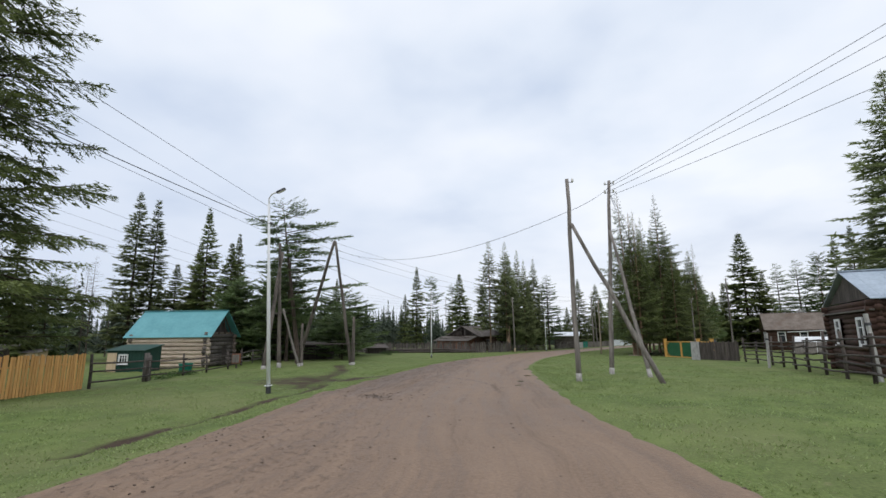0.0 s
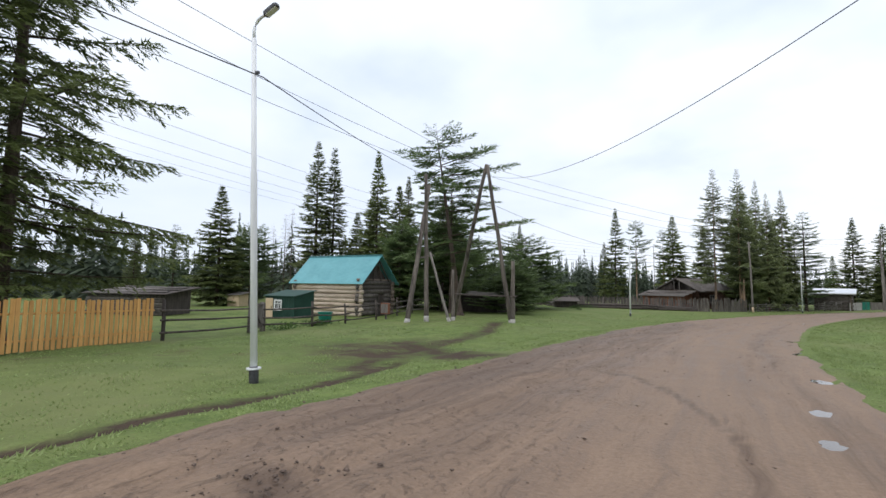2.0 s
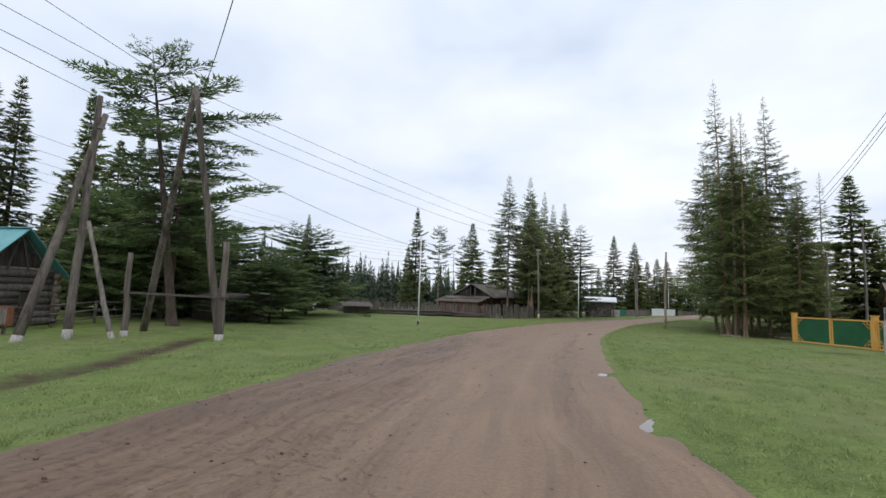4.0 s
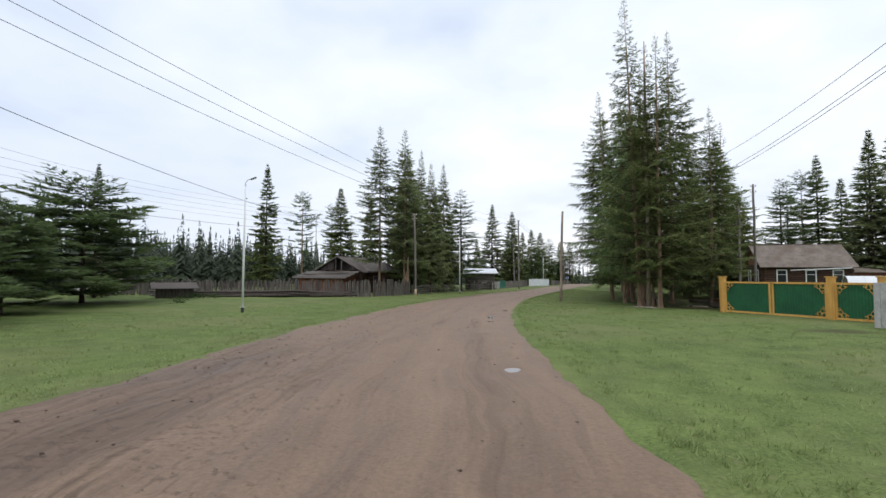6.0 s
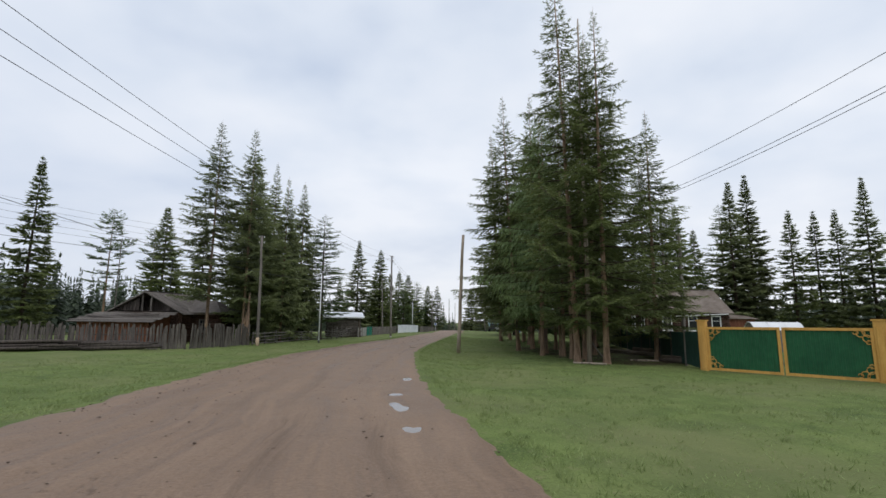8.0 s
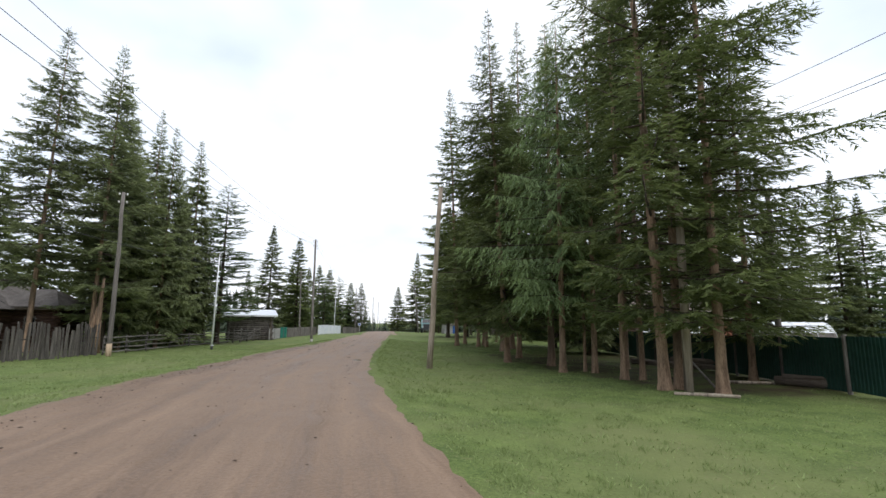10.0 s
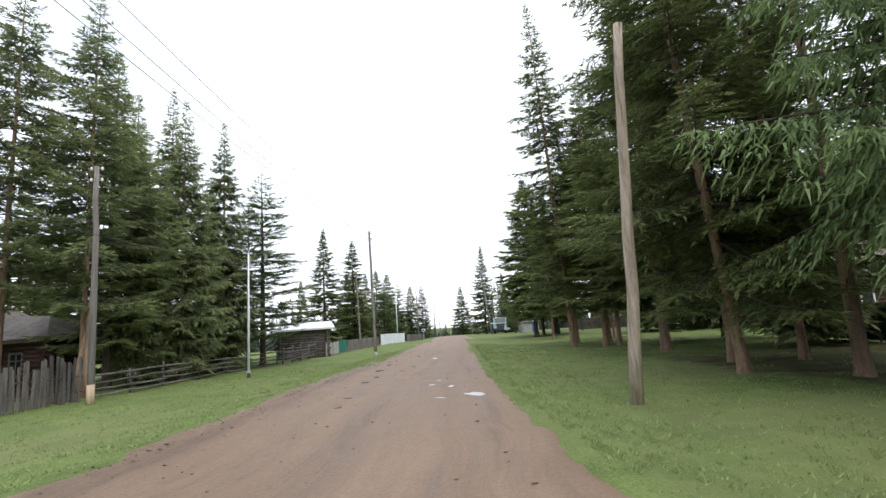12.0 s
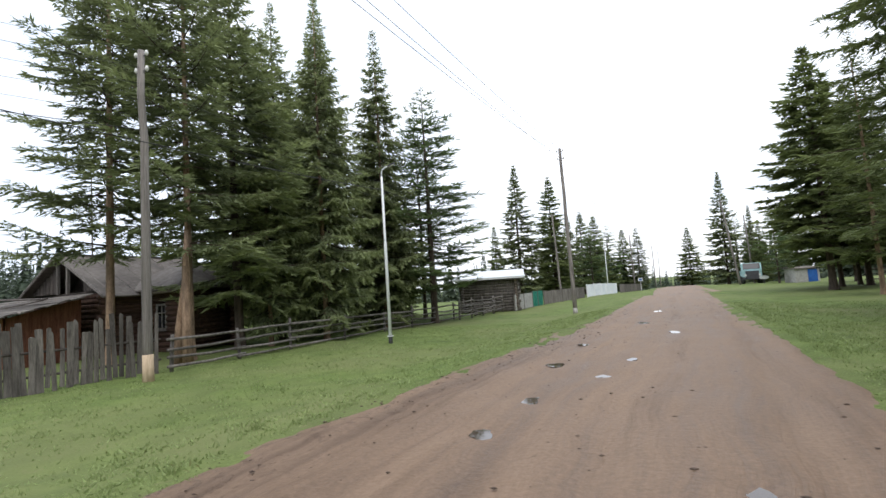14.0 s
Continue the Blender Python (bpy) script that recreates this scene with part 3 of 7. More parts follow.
def bare_ground(x, y):
    """How trodden and bare the turf is, from 0 to 1."""
    m = 0.72 * np.exp(-((off_line(x, y, MUD_TRACK) / 0.7) ** 2))
    m = np.maximum(m, 0.36 * np.exp(-((off_line(x, y, [(-19.4, 9.5), (-13.5, 18.5)]) / 2.5) ** 2)))
    m = np.maximum(m, 0.66 * np.exp(-(((x + 15.4) / 3.6) ** 2 + ((y - 16.6) / 2.6) ** 2)))
    m = np.maximum(m, 0.5 * np.exp(-((off_line(x, y, [(-13.2, 13.5), (-17.5, 20.0)]) / 0.9) ** 2)))
    m = np.maximum(m, 1.05 * np.exp(-((off_line(x, y, RUT) / 0.3) ** 2)))
    m = np.maximum(m, 0.6 * np.exp(-(((x + 0.5) / 1.9) ** 2 + ((y - 47.0) / 1.0) ** 2)))
    m = np.maximum(m, 0.58 * smooth_step(-4.8, -3.2, x) * smooth_step(58.8, 60.6, y) * (1 - smooth_step(74, 84, y)) * (1 - smooth_step(6, 10, x)))
    m = np.maximum(m, 0.74 * np.exp(-((off_line(x, y, [(-16.3, 18.6), (-11.6, 17.2)]) / 1.2) ** 2)))
    m = np.maximum(m, 0.4 * np.exp(-(((x + 23.5) / 2.4) ** 2 + ((y - 62.8) / 0.5) ** 2)))
    return m


def land(x, y):
    d_left, d_right = x - np.interp(y, ROAD_Y, ROAD_LEFT), np.interp(y, ROAD_Y, ROAD_RIGHT) - x
    inside = smooth_step(0.15, 0.9, np.minimum(d_left, d_right))
    out = 1 - inside
    near = 1 - smooth_step(60, 160, np.hypot(x + 12, y - 40))
    calm = smooth_step(0.2, 1.6, -np.minimum(d_left, d_right))
    z = ground(x, y) - 0.12 * inside + out * near * calm * (0.035 * wave(x, y, 1.1) + 0.02 * wave(x, y, 3.1, 1))
    return z - 0.09 * np.exp(-((off_line(x, y, RUT) / 0.22) ** 2)) - 0.07 * np.exp(-((off_line(x, y, MUD_TRACK) / 0.5) ** 2)) + out * near * 0.03 * np.sin((x - road_mid(y)) * 4.6 + 1.5 * wave(x, y, 0.5)) * smooth_step(-30, -8, y - 34) * (1 - smooth_step(20, 34, y)) * (x < road_mid(y))


terrain, tx, ty = sheet("ground", spread(-40, 12, 0.32), spread(0, 98, 0.37), land, GRASS)
terrain.data.attributes.new("mud", "FLOAT", "POINT").data.foreach_set("value", bare_ground(tx, ty).astype(np.float32))
tagged(terrain, "short green village grass with muddy bare patches", "ground", kind="structure")


PUDDLES = [(-4.6, 15.3, 0.28, 0.50), (-5.6, 20.0, 0.35, 0.60), (-7.1, 25.6, 0.40, 1.20), (-5.0, 16.9, 0.30, 0.60), (-8.5, 30.2, 0.35, 0.50), (-10.3, 36.9, 0.36, 0.45), (-12.0, 48.4, 0.32, 1.30),
           (-12.1, 50.2, 0.35, 0.50), (-11.8, 46.5, 0.30, 0.50), (-11.9, 53.5, 0.30, 0.90), (-11.9, 74.2, 0.22, 0.5), (-12.2, 73.3, 0.22, 0.40), (-11.8, 72.8, 0.22, 0.36), (-12.3, 70.8, 0.32, 0.28),
           (-14.4, 70.8, 0.22, 0.32), (-14.0, 75.3, 0.29, 0.40), (-14.3, 72.0, 0.22, 0.32), (-12.3, 79.8, 0.25, 0.40), (-12.8, 78.2, 0.22, 0.32), (-13.5, 79.3, 0.36, 0.72), (-10.3, 92.5, 0.36, 1.28),
           (-10.9, 84.0, 0.32, 0.72), (-13.1, 82.0, 0.25, 0.48), (-13.7, 76.7, 0.29, 0.40), (-11.3, 87.2, 0.43, 1.04), (-11.44, 70.96, 0.36, 0.95)]


def road_height(x, y, edge):
    """The road's surface: a low crown, wheel ruts, hollows where water stands."""
    d = x - road_mid(y)
    z = ground(x, y) - 0.02 + 0.025 * smooth_step(0, 0.35, edge) - 0.10 * (1 - smooth_step(0.0, 0.4, edge))
    z = z + 0.012 * wave(x, y, 2.3) + 0.008 * wave(x, y, 6.1, 2)
    rough = smooth_step(0.3, -1.8, d) * smooth_step(0.1, 0.6, edge)
    z = z + rough * (0.016 * wave(x * 2.6, y * 0.9, 1.9, 3) + 0.010 * wave(x * 3.1, y * 1.6, 3.0, 5))
    for track, depth in ((-2.3, 0.04), (-1.5, 0.05), (-0.6, 0.035), (0.35, 0.04), (2.0, 0.04)):
        z = z - depth * np.exp(-(((d - track - 0.15 * np.sin(y * 0.21 + track)) / 0.22) ** 2))
    for px, py, w, l in PUDDLES:
        z = z - 0.05 * np.exp(-(((x - px) / (w * 0.6)) ** 2 + ((y - py) / (l * 0.6)) ** 2))
    return z


def make_road():
    ys = np.concatenate([np.arange(-40, -6, 2), np.arange(-6, 112, 0.2), np.arange(112, 400, 6)])
    across = np.linspace(0, 1, 61)
    left, right = np.interp(ys, ROAD_Y, ROAD_LEFT), np.interp(ys, ROAD_Y, ROAD_RIGHT)
    k = np.ones(9) / 9
    pad = lambda v: np.concatenate([np.full(4, v[0]), v, np.full(4, v[-1])])
    left, right = np.convolve(pad(left), k, "valid"), np.convolve(pad(right), k, "valid")
    rng = np.random.default_rng(3)
    fray = np.convolve(rng.normal(0, 0.08, len(ys) + 2), np.ones(3) / 3, "valid"), np.convolve(rng.normal(0, 0.05, len(ys) + 2), np.ones(3) / 3, "valid")
    left, right = left - 0.25 + 0.14 * wave(ys, ys * 0.3, 0.9, 1) + fray[0], right + 0.2 + 0.04 * wave(ys, ys * 0.3, 2.3, 2) + fray[1]
    u, yy = np.meshgrid(across, ys)
    xx = left[:, None] + (right - left)[:, None] * u
    edge = np.minimum(u, 1 - u) * (right - left)[:, None]
    dd = xx - road_mid(yy)
    z = road_height(xx, yy, edge)
    ny, nx = xx.shape
    idx = np.arange(nx * ny).reshape(ny, nx)
    f = np.stack([idx[:-1, :-1], idx[:-1, 1:], idx[1:, 1:], idx[1:, :-1]], -1).reshape(-1, 4)
    me = bpy.data.meshes.new("road")
    fill(me, np.stack([xx, yy, z], -1).reshape(-1, 3), f)
    me.materials.append(DIRT)
    me.polygons.foreach_set("use_smooth", np.ones(len(f), bool))
    uv = me.uv_layers.new(name="lane")
    co = np.stack([dd.ravel(), yy.ravel()], -1)[f.ravel()]
    uv.data.foreach_set("uv", co.astype(np.float32).ravel())
    from_left = xx - left[:, None]
    mud = 0.80 * np.exp(-(((xx + 6.9) / 0.6) ** 2 + ((yy - 10.45) / 0.28) ** 2))
    # the worn wheel track on the inner side of the bend
    mud = np.maximum(mud, 0.37 * np.exp(-((off_line(xx, yy, [(-2.4, 10.2), (-3.8, 13.9), (-5.8, 18.9), (-8.1, 25.2), (-10.2, 33.0), (-11.6, 42.0)]) / 0.45) ** 2)))
    mud = np.maximum(mud, 0.6 * np.exp(-((off_line(xx, yy, [(-10.5, 16.3), (-9.2, 17.5), (-7.9, 17.4), (-6.9, 16.7), (-5.6, 15.1), (-5.0, 14.2), (-4.3, 12.6)]) / 0.11) ** 2)))
    # churned strip along one side of the bend, then along the far stretch
    churn = 0.47 * (1 - smooth_step(2.2, 4.2, from_left)) * smooth_step(6, 14, yy) * (1 - smooth_step(34, 46, yy))
    mud = np.maximum(mud, churn + 0.12 * wave(xx * 2.2, yy * 0.5, 1.3, 4) * (churn > 0.1))
    mud = np.maximum(mud, 0.42 * smooth_step(58, 66, yy) * (1 - smooth_step(78, 92, yy)) * np.exp(-((from_left - 0.9) / 0.7) ** 2))
    for track in (0.35, 2.0):
        mud = np.maximum(mud, (0.27 + 0.10 * wave(xx * 0.3, yy, 0.5, 3)) * np.exp(-(((dd - track - 0.35 * np.sin(yy * 0.17 + track)) / 0.3) ** 2)))
    mud = np.maximum(mud, 0.30 * np.exp(-((edge - 0.1) / 0.35) ** 2))
    me.attributes.new("mud", "FLOAT", "POINT").data.foreach_set("value", mud.ravel().astype(np.float32))
    loose = (0.25 + 0.75 * (1 - smooth_step(2.6, 5.0, from_left))) * smooth_step(-4, 4, yy) * (1 - 0.75 * smooth_step(38, 50, yy))
    loose = np.maximum(loose, (1 - smooth_step(0.5, 2.0, from_left)) * smooth_step(54, 62, yy) * (1 - smooth_step(80, 95, yy)))
    loose = np.maximum(loose, 1.2 * np.exp(-(((xx + 6.9) / 0.9) ** 2 + ((yy - 10.45) / 0.5) ** 2)))
    loose = np.maximum(loose, 0.9 * (1 - smooth_step(0.1, 0.5, edge)))
    me.attributes.new("churn", "FLOAT", "POINT").data.foreach_set("value", loose.ravel().astype(np.float32))
    return tagged(new("road", me), "brown packed dirt road with wheel tracks and puddles", "dirt road", kind="structure")


make_road()


# ---- trees ----
def conifer_meshes(name, seed, height, reach, bare, tier, sprig, droop, dense=1.0, ragged=0.25, power=1.0, bark=None, thick=0.011, upturn=0.2, hang=0.0, gap=0.17, slim=0.27, spread=1.0, count=5, inner=0.16, skirt=0.7, spire=0.4):
    """Trunk, limbs and crown of one conifer. reach: the longest bough; bare: the clear part of the trunk; tier: metres between rounds of boughs;
    sprig: length of a needled shoot; slim: its width; droop: how steeply low boughs fall; hang: how far shoots hang down; gap: metres between side
    twigs; dense: shoots along a twig; ragged: missing and uneven boughs; skirt: length of the lowest boughs against the full ones;
    spire: how much the top narrows."""
    rng = np.random.default_rng(seed)
    r0 = height * thick
    bend = rng.uniform(-1, 1, 2) * 0.006 * height

    def axis(z):
        s = z / height
        return np.stack([bend[0] * np.sin(s * 3.0), bend[1] * np.sin(s * 2.3), z], -1)

    # trunk, with a flared foot
    zs = np.array([-0.35, 0.0, 0.25, 0.8, 2, 4, 7, 10, 13, 16, 19, 22, 25, 28])
    zs = np.append(zs[zs < height - 1.0], height)
    rr = r0 * np.clip(1 - zs / height, 0.02, 1) ** 0.85
    rr[zs < 0.5] *= np.array([1.75, 1.5, 1.2])[: np.sum(zs < 0.5)]
    b = Build()
    b.tube([tuple(p) for p in axis(np.maximum(zs, -0.35))], [float(v) for v in rr], 9)
    trunk = b.mesh(name + "_trunk", bark or BARK, True)
    # boughs in rounds, closer together towards the top
    rounds, fr = [], 0.0
    step = tier / (height * (1 - bare))
    while fr < 0.985:
        rounds.append(fr)
        fr += step * (0.45 + 0.75 * (1 - fr)) * rng.uniform(0.8, 1.2)
    f, az = [], []
    for k, q in enumerate(rounds):
        m = count + int(rng.integers(-1, 2))
        f += list(np.clip(q + rng.normal(0, 0.16, m) * step, 0, 0.99))
        az += list(k * 2.4 + (np.arange(m) + rng.uniform(-0.28, 0.28, m)) * 2 * np.pi / m)
    f, az = np.array(f), np.array(az)
    n = len(f)
    z = height * (bare + (0.995 - bare) * f)
    full = reach * (1 - f) ** power * (skirt + (1 - skirt) * smooth_step(0.0, 0.16, f)) * (1 - spire * smooth_step(0.55, 0.95, f))
    length = full * rng.uniform(1 - ragged * 1.1, 1 + ragged * 0.55, n) + 0.06
    length[rng.random(n) < ragged * 0.3] *= 0.5
    length *= 1 + ragged * 0.45 * np.cos(az - rng.random() * 6.28 + 2 * f)
    slope = np.where(f > 0.75, 0.42 * (f - 0.75) / 0.25, -droop * np.clip(1 - f / 0.75, 0, 1) ** 0.6) + rng.normal(0, 0.07, n)
    d = np.stack([np.cos(az), np.sin(az), np.zeros(n)], -1)
    side = np.stack([-np.sin(az), np.cos(az), np.zeros(n)], -1)
    foot = axis(z)
    up = np.array([0, 0, 1.0])

    def along(i, s):
        rise = slope[i] * s + upturn * s * s
        return foot[i] + d[i] * (length[i] * s * np.cos(np.arctan(slope[i])))[:, None] + up * (length[i] * rise)[:, None]

    # limb wood: three-sided rods of two pieces
    lv, lf = [], []
    for i in np.where(length > 0.9)[0]:
        pts = along(np.full(3, i), np.array([0, 0.5, 0.92]))
        w = 0.010 + 0.009 * length[i]
        k = len(lv)
        for p, q in zip(pts, (w, w * 0.65, w * 0.2)):
            for a in (0.5, 2.6, 4.7):
                lv.append(p + side[i] * (q * math.cos(a)) + np.array([0, 0, q * math.sin(a)]))
        lf += [(k + 3 * j + c, k + 3 * j + (c + 1) % 3, k + 3 * j + 3 + (c + 1) % 3, k + 3 * j + 3 + c) for j in (0, 1) for c in range(3)]
    limbs = bpy.data.meshes.new(name + "_limbs")
    fill(limbs, np.array(lv), np.array(lf))
    limbs.materials.append(BARK)
    # side twigs in pairs along each bough; the tip of the bough counts as one too
    pairs = np.maximum(2, np.ceil(length * (1 - inner) / gap).astype(int))
    i = np.repeat(np.arange(n), pairs * 2)
    at = np.concatenate([np.arange(2 * p) // 2 / p for p in pairs])
    s = inner + (1 - inner) * np.clip(at + rng.uniform(0, 1, len(i)) / pairs[i], 0, 0.99)
    sign = np.where(np.arange(len(i)) % 2 == 0, -1.0, 1.0)
    tl = np.clip(spread * length[i] * (0.06 + 0.46 * (1 - s) * smooth_step(0, 0.35, s)), 0.55 * sprig * np.clip((1 - f[i]) / 0.25, 0.3, 1), 1.1) * rng.uniform(0.6, 1.25, len(i))
    ang = rng.uniform(0.65, 1.2, len(i))
    tway = d[i] * np.cos(ang)[:, None] + side[i] * (sign * np.sin(ang))[:, None]
    tway[:, 2] += slope[i] * 0.5 + upturn * s + rng.normal(0, 0.07, len(i)) - hang * rng.uniform(0.1, 0.7, len(i))
    tip_way = d + up * (slope + upturn * 1.6)[:, None]
    i, s = np.concatenate([i, np.arange(n)]), np.concatenate([s, np.full(n, 0.8)])
    tbase = along(i, s)
    tl, tway = np.concatenate([tl, length * 0.2 + 0.4 * sprig * np.clip((1 - f) / 0.25, 0.25, 1)]), np.concatenate([tway, tip_way])
    tway /= np.linalg.norm(tway, axis=1)[:, None]
    # needled shoots along each twig, alternately to either side
    per = np.maximum(2, np.round(tl / (sprig * 0.36) * dense).astype(int))
    j = np.repeat(np.arange(len(i)), per)
    m = len(j)
    u = np.concatenate([(np.arange(p) + 0.6) / p for p in per])
    base = tbase[j] + tway[j] * (tl[j] * u)[:, None] + rng.normal(0, 0.05 * sprig, (m, 3))
    base[:, 2] -= tl[j] * u * u * (0.08 + 0.5 * hang)
    cross = np.stack([-tway[j, 1], tway[j, 0], np.zeros(m)], -1)
    lean = np.where(np.arange(m) % 2 == 0, -1, 1) * rng.uniform(0.15, 0.9, m) * (u < 0.93)
    way = tway[j] + cross * lean[:, None] + rng.normal(0, 0.16, (m, 3))
    way[:, 2] += 0.10 - hang * rng.uniform(0.0, 1.6, m)
    way /= np.linalg.norm(way, axis=1)[:, None]
    flat = np.cross(way, rng.normal(0, 0.5, (m, 3)) + up)
    flat /= np.linalg.norm(flat, axis=1)[:, None] + 1e-6
    size = sprig * rng.uniform(0.7, 1.3, m) * (0.42 + 0.58 * np.clip((1 - f[i[j]]) / 0.22, 0, 1)) * (1.3 - 0.4 * s[j])
    wide = (size * slim * rng.uniform(0.35, 0.62, m))[:, None]
    tip = base + way * size[:, None]
    v = np.stack([base - flat * wide, base + flat * wide, tip], 1).reshape(-1, 3)
    crown = bpy.data.meshes.new(name + "_crown")
    fill(crown, v, np.arange(m * 3).reshape(-1, 3))
    # young growth, and painted tip light, towards the ends of boughs and twigs
    young_lit = np.clip(1.5 * (s[j] + (1 - s[j]) * u * 0.8) - 0.75 + rng.normal(0, 0.12, m), 0, 1)
    crown.attributes.new("young_lit", "FLOAT", "POINT").data.foreach_set("value", np.stack([young_lit * 0.6, young_lit * 0.6, young_lit], 1).ravel().astype(np.float32))
    return trunk, limbs, crown


TREE_KINDS = {}


def tree_kind(key, name, label, leaf, **form):
    trunk, limbs, crown = conifer_meshes(key, **form)
    crown.materials.append(leaf)
    TREE_KINDS[key] = (name, label, trunk, limbs, crown, form["height"])


def plant(key, x, y, height, turn=0.0, girth=1.0, label="", group="", sink=0.05, lean=0.0):
    """One tree of a kind, scaled to a height."""
    name, text, trunk, limbs, crown, h = TREE_KINDS[key]
    ob = new(name)
    ob.empty_display_size = 0.3
    s = height / h
    ob.matrix_world = Matrix.LocRotScale((x, y, gz(x, y) - sink), Euler((0, radians(lean), radians(turn))), (s * girth, s * girth, s))
    tagged(ob, label or text, "tree", group)
    part("trunk", trunk, None, ob)
    tagged(part("branchwood", limbs, None, ob), kind="stuff")
    tagged(part("crown", crown, None, ob), kind="stuff")
    return ob


# near kinds, fine shoots
tree_kind("near_a", "spruce_tree", "tall dark green spruce with drooping boughs", SPRUCE_GREY, seed=1, height=20, reach=4.3, bare=0.06, tier=0.52, sprig=0.30, droop=0.36, dense=1.40, ragged=0.3, hang=0.25, bark=BARK_WARM, power=0.9, thick=0.0085, gap=0.16, slim=0.33)
tree_kind("near_b", "spruce_tree", "tall dense green spruce with hanging twigs", SPRUCE_GREY, seed=2, height=19, reach=4.1, bare=0.07, tier=0.5, sprig=0.31, droop=0.4, dense=1.40, ragged=0.28, hang=0.45, bark=BARK_WARM, power=0.85, thick=0.0095, gap=0.16, slim=0.33)
tree_kind("near_c", "spruce_tree", "tall ragged dark spruce", SPRUCE_GREY, seed=3, height=18, reach=4.1, bare=0.14, tier=0.52, sprig=0.30, droop=0.30, dense=1.32, ragged=0.36, hang=0.2, power=0.85, thick=0.010, gap=0.17, slim=0.33)
tree_kind("near_bare", "spruce_tree", "tall spruce with a long bare warm brown trunk", SPRUCE, seed=6, height=20, reach=3.5, bare=0.16, tier=0.55, sprig=0.29, droop=0.26, dense=1.32, ragged=0.42, hang=0.2, bark=BARK_WARM, power=0.8, thick=0.0082, gap=0.17)
tree_kind("near_high", "spruce_tree", "tall spruce with boughs high on a bare orange-brown trunk", SPRUCE_GREY, seed=7, height=20, reach=4.2, bare=0.21, tier=0.58, sprig=0.29, droop=0.2, dense=1.3, ragged=0.42, hang=0.2, bark=BARK_WARM, power=0.7, thick=0.0085, gap=0.17)
tree_kind("close_a", "spruce_tree", "tall dark green spruce with drooping boughs", SPRUCE, seed=31, height=20, reach=4.6, bare=0.12, tier=0.53, sprig=0.21, droop=0.34, dense=1.3, ragged=0.36, hang=0.3, bark=BARK_WARM, power=0.9, thick=0.0085, gap=0.14, inner=0.2)
tree_kind("close_b", "spruce_tree", "tall spruce with a long bare warm brown trunk", SPRUCE, seed=32, height=20, reach=3.3, bare=0.13, tier=0.74, sprig=0.22, droop=0.28, dense=1.15, ragged=0.46, hang=0.2, bark=BARK_WARM, power=0.8, thick=0.0085, gap=0.17, inner=0.24)
tree_kind("close_c", "spruce_tree", "tall dark spruce with uneven drooping boughs", SPRUCE, seed=33, height=20, reach=4.3, bare=0.11, tier=0.66, sprig=0.22, droop=0.24, dense=1.2, ragged=0.42, hang=0.3, bark=BARK_WARM, power=0.85, thick=0.0085, gap=0.16, inner=0.28, count=5)
tree_kind("near_low", "larch_tree", "green larch with low boughs hanging over the grass", LARCH_FRESH, seed=5, height=15.0, reach=3.3, bare=0.2, tier=0.62, sprig=0.24, droop=0.08, dense=1.25, ragged=0.45, hang=1.1, bark=BARK_WARM, power=0.6, thick=0.0085, gap=0.14, slim=0.2, spire=0, upturn=0.0)
tree_kind("near_open", "spruce_tree", "big open-crowned spruce with long level boughs", SPRUCE, seed=4, height=21, reach=5.4, bare=0.11, tier=0.69, sprig=0.27, droop=0.16, dense=1.1, ragged=0.42, hang=0.3, power=0.66, upturn=0.08, thick=0.0135, gap=0.178, inner=0.22, slim=0.3, spire=0)
# middle kinds
tree_kind("mid_a", "spruce_tree", "tall pointed dark spruce", SPRUCE_BLUE, seed=11, height=18, reach=3.7, bare=0.05, tier=0.58, sprig=0.46, droop=0.30, dense=1.12, ragged=0.34, hang=0.2, power=1.0, thick=0.011, gap=0.23, slim=0.46)
tree_kind("mid_b", "spruce_tree", "slender spruce with a pointed crown", SPRUCE, seed=12, height=18, reach=3.4, bare=0.08, tier=0.6, sprig=0.46, droop=0.32, dense=1.12, ragged=0.38, hang=0.15, power=0.95, thick=0.011, gap=0.23, slim=0.46)
tree_kind("mid_c", "spruce_tree", "broad dense green spruce", SPRUCE, seed=13, height=17, reach=4.2, bare=0.03, tier=0.56, sprig=0.48, droop=0.34, dense=1.12, ragged=0.26, hang=0.25, power=0.95, thick=0.011, gap=0.23, slim=0.46)
tree_kind("mid_trunk", "spruce_tree", "green spruce with a clear lower trunk", SPRUCE, seed=15, height=17, reach=4.3, bare=0.17, tier=0.56, sprig=0.46, droop=0.32, dense=1.12, ragged=0.26, hang=0.25, power=0.85, thick=0.011, gap=0.23, slim=0.46)
tree_kind("thin", "spruce_tree", "thin spruce with short ragged boughs", SPRUCE_BLUE, seed=14, height=17, reach=2.2, bare=0.05, tier=0.5, sprig=0.38, droop=0.34, dense=1.27, ragged=0.34, hang=0.2, power=0.72, thick=0.010, gap=0.20, slim=0.42)
tree_kind("larch_a", "larch_tree", "open larch with light feathery boughs", LARCH, seed=21, height=15, reach=3.6, bare=0.14, tier=0.7, sprig=0.36, droop=0.02, dense=1.20, ragged=0.42, power=0.7, upturn=0.12, thick=0.011, gap=0.21, slim=0.26, spire=0)
tree_kind("larch_wide", "larch_tree", "old larch with wide flat irregular boughs", LARCH, seed=22, height=15, reach=6.2, bare=0.33, tier=1.0, sprig=0.32, droop=0.08, dense=1.1, ragged=0.5, power=0.5, upturn=0.02, thick=0.015, gap=0.17, inner=0.25, slim=0.3, skirt=0.75, spire=0)
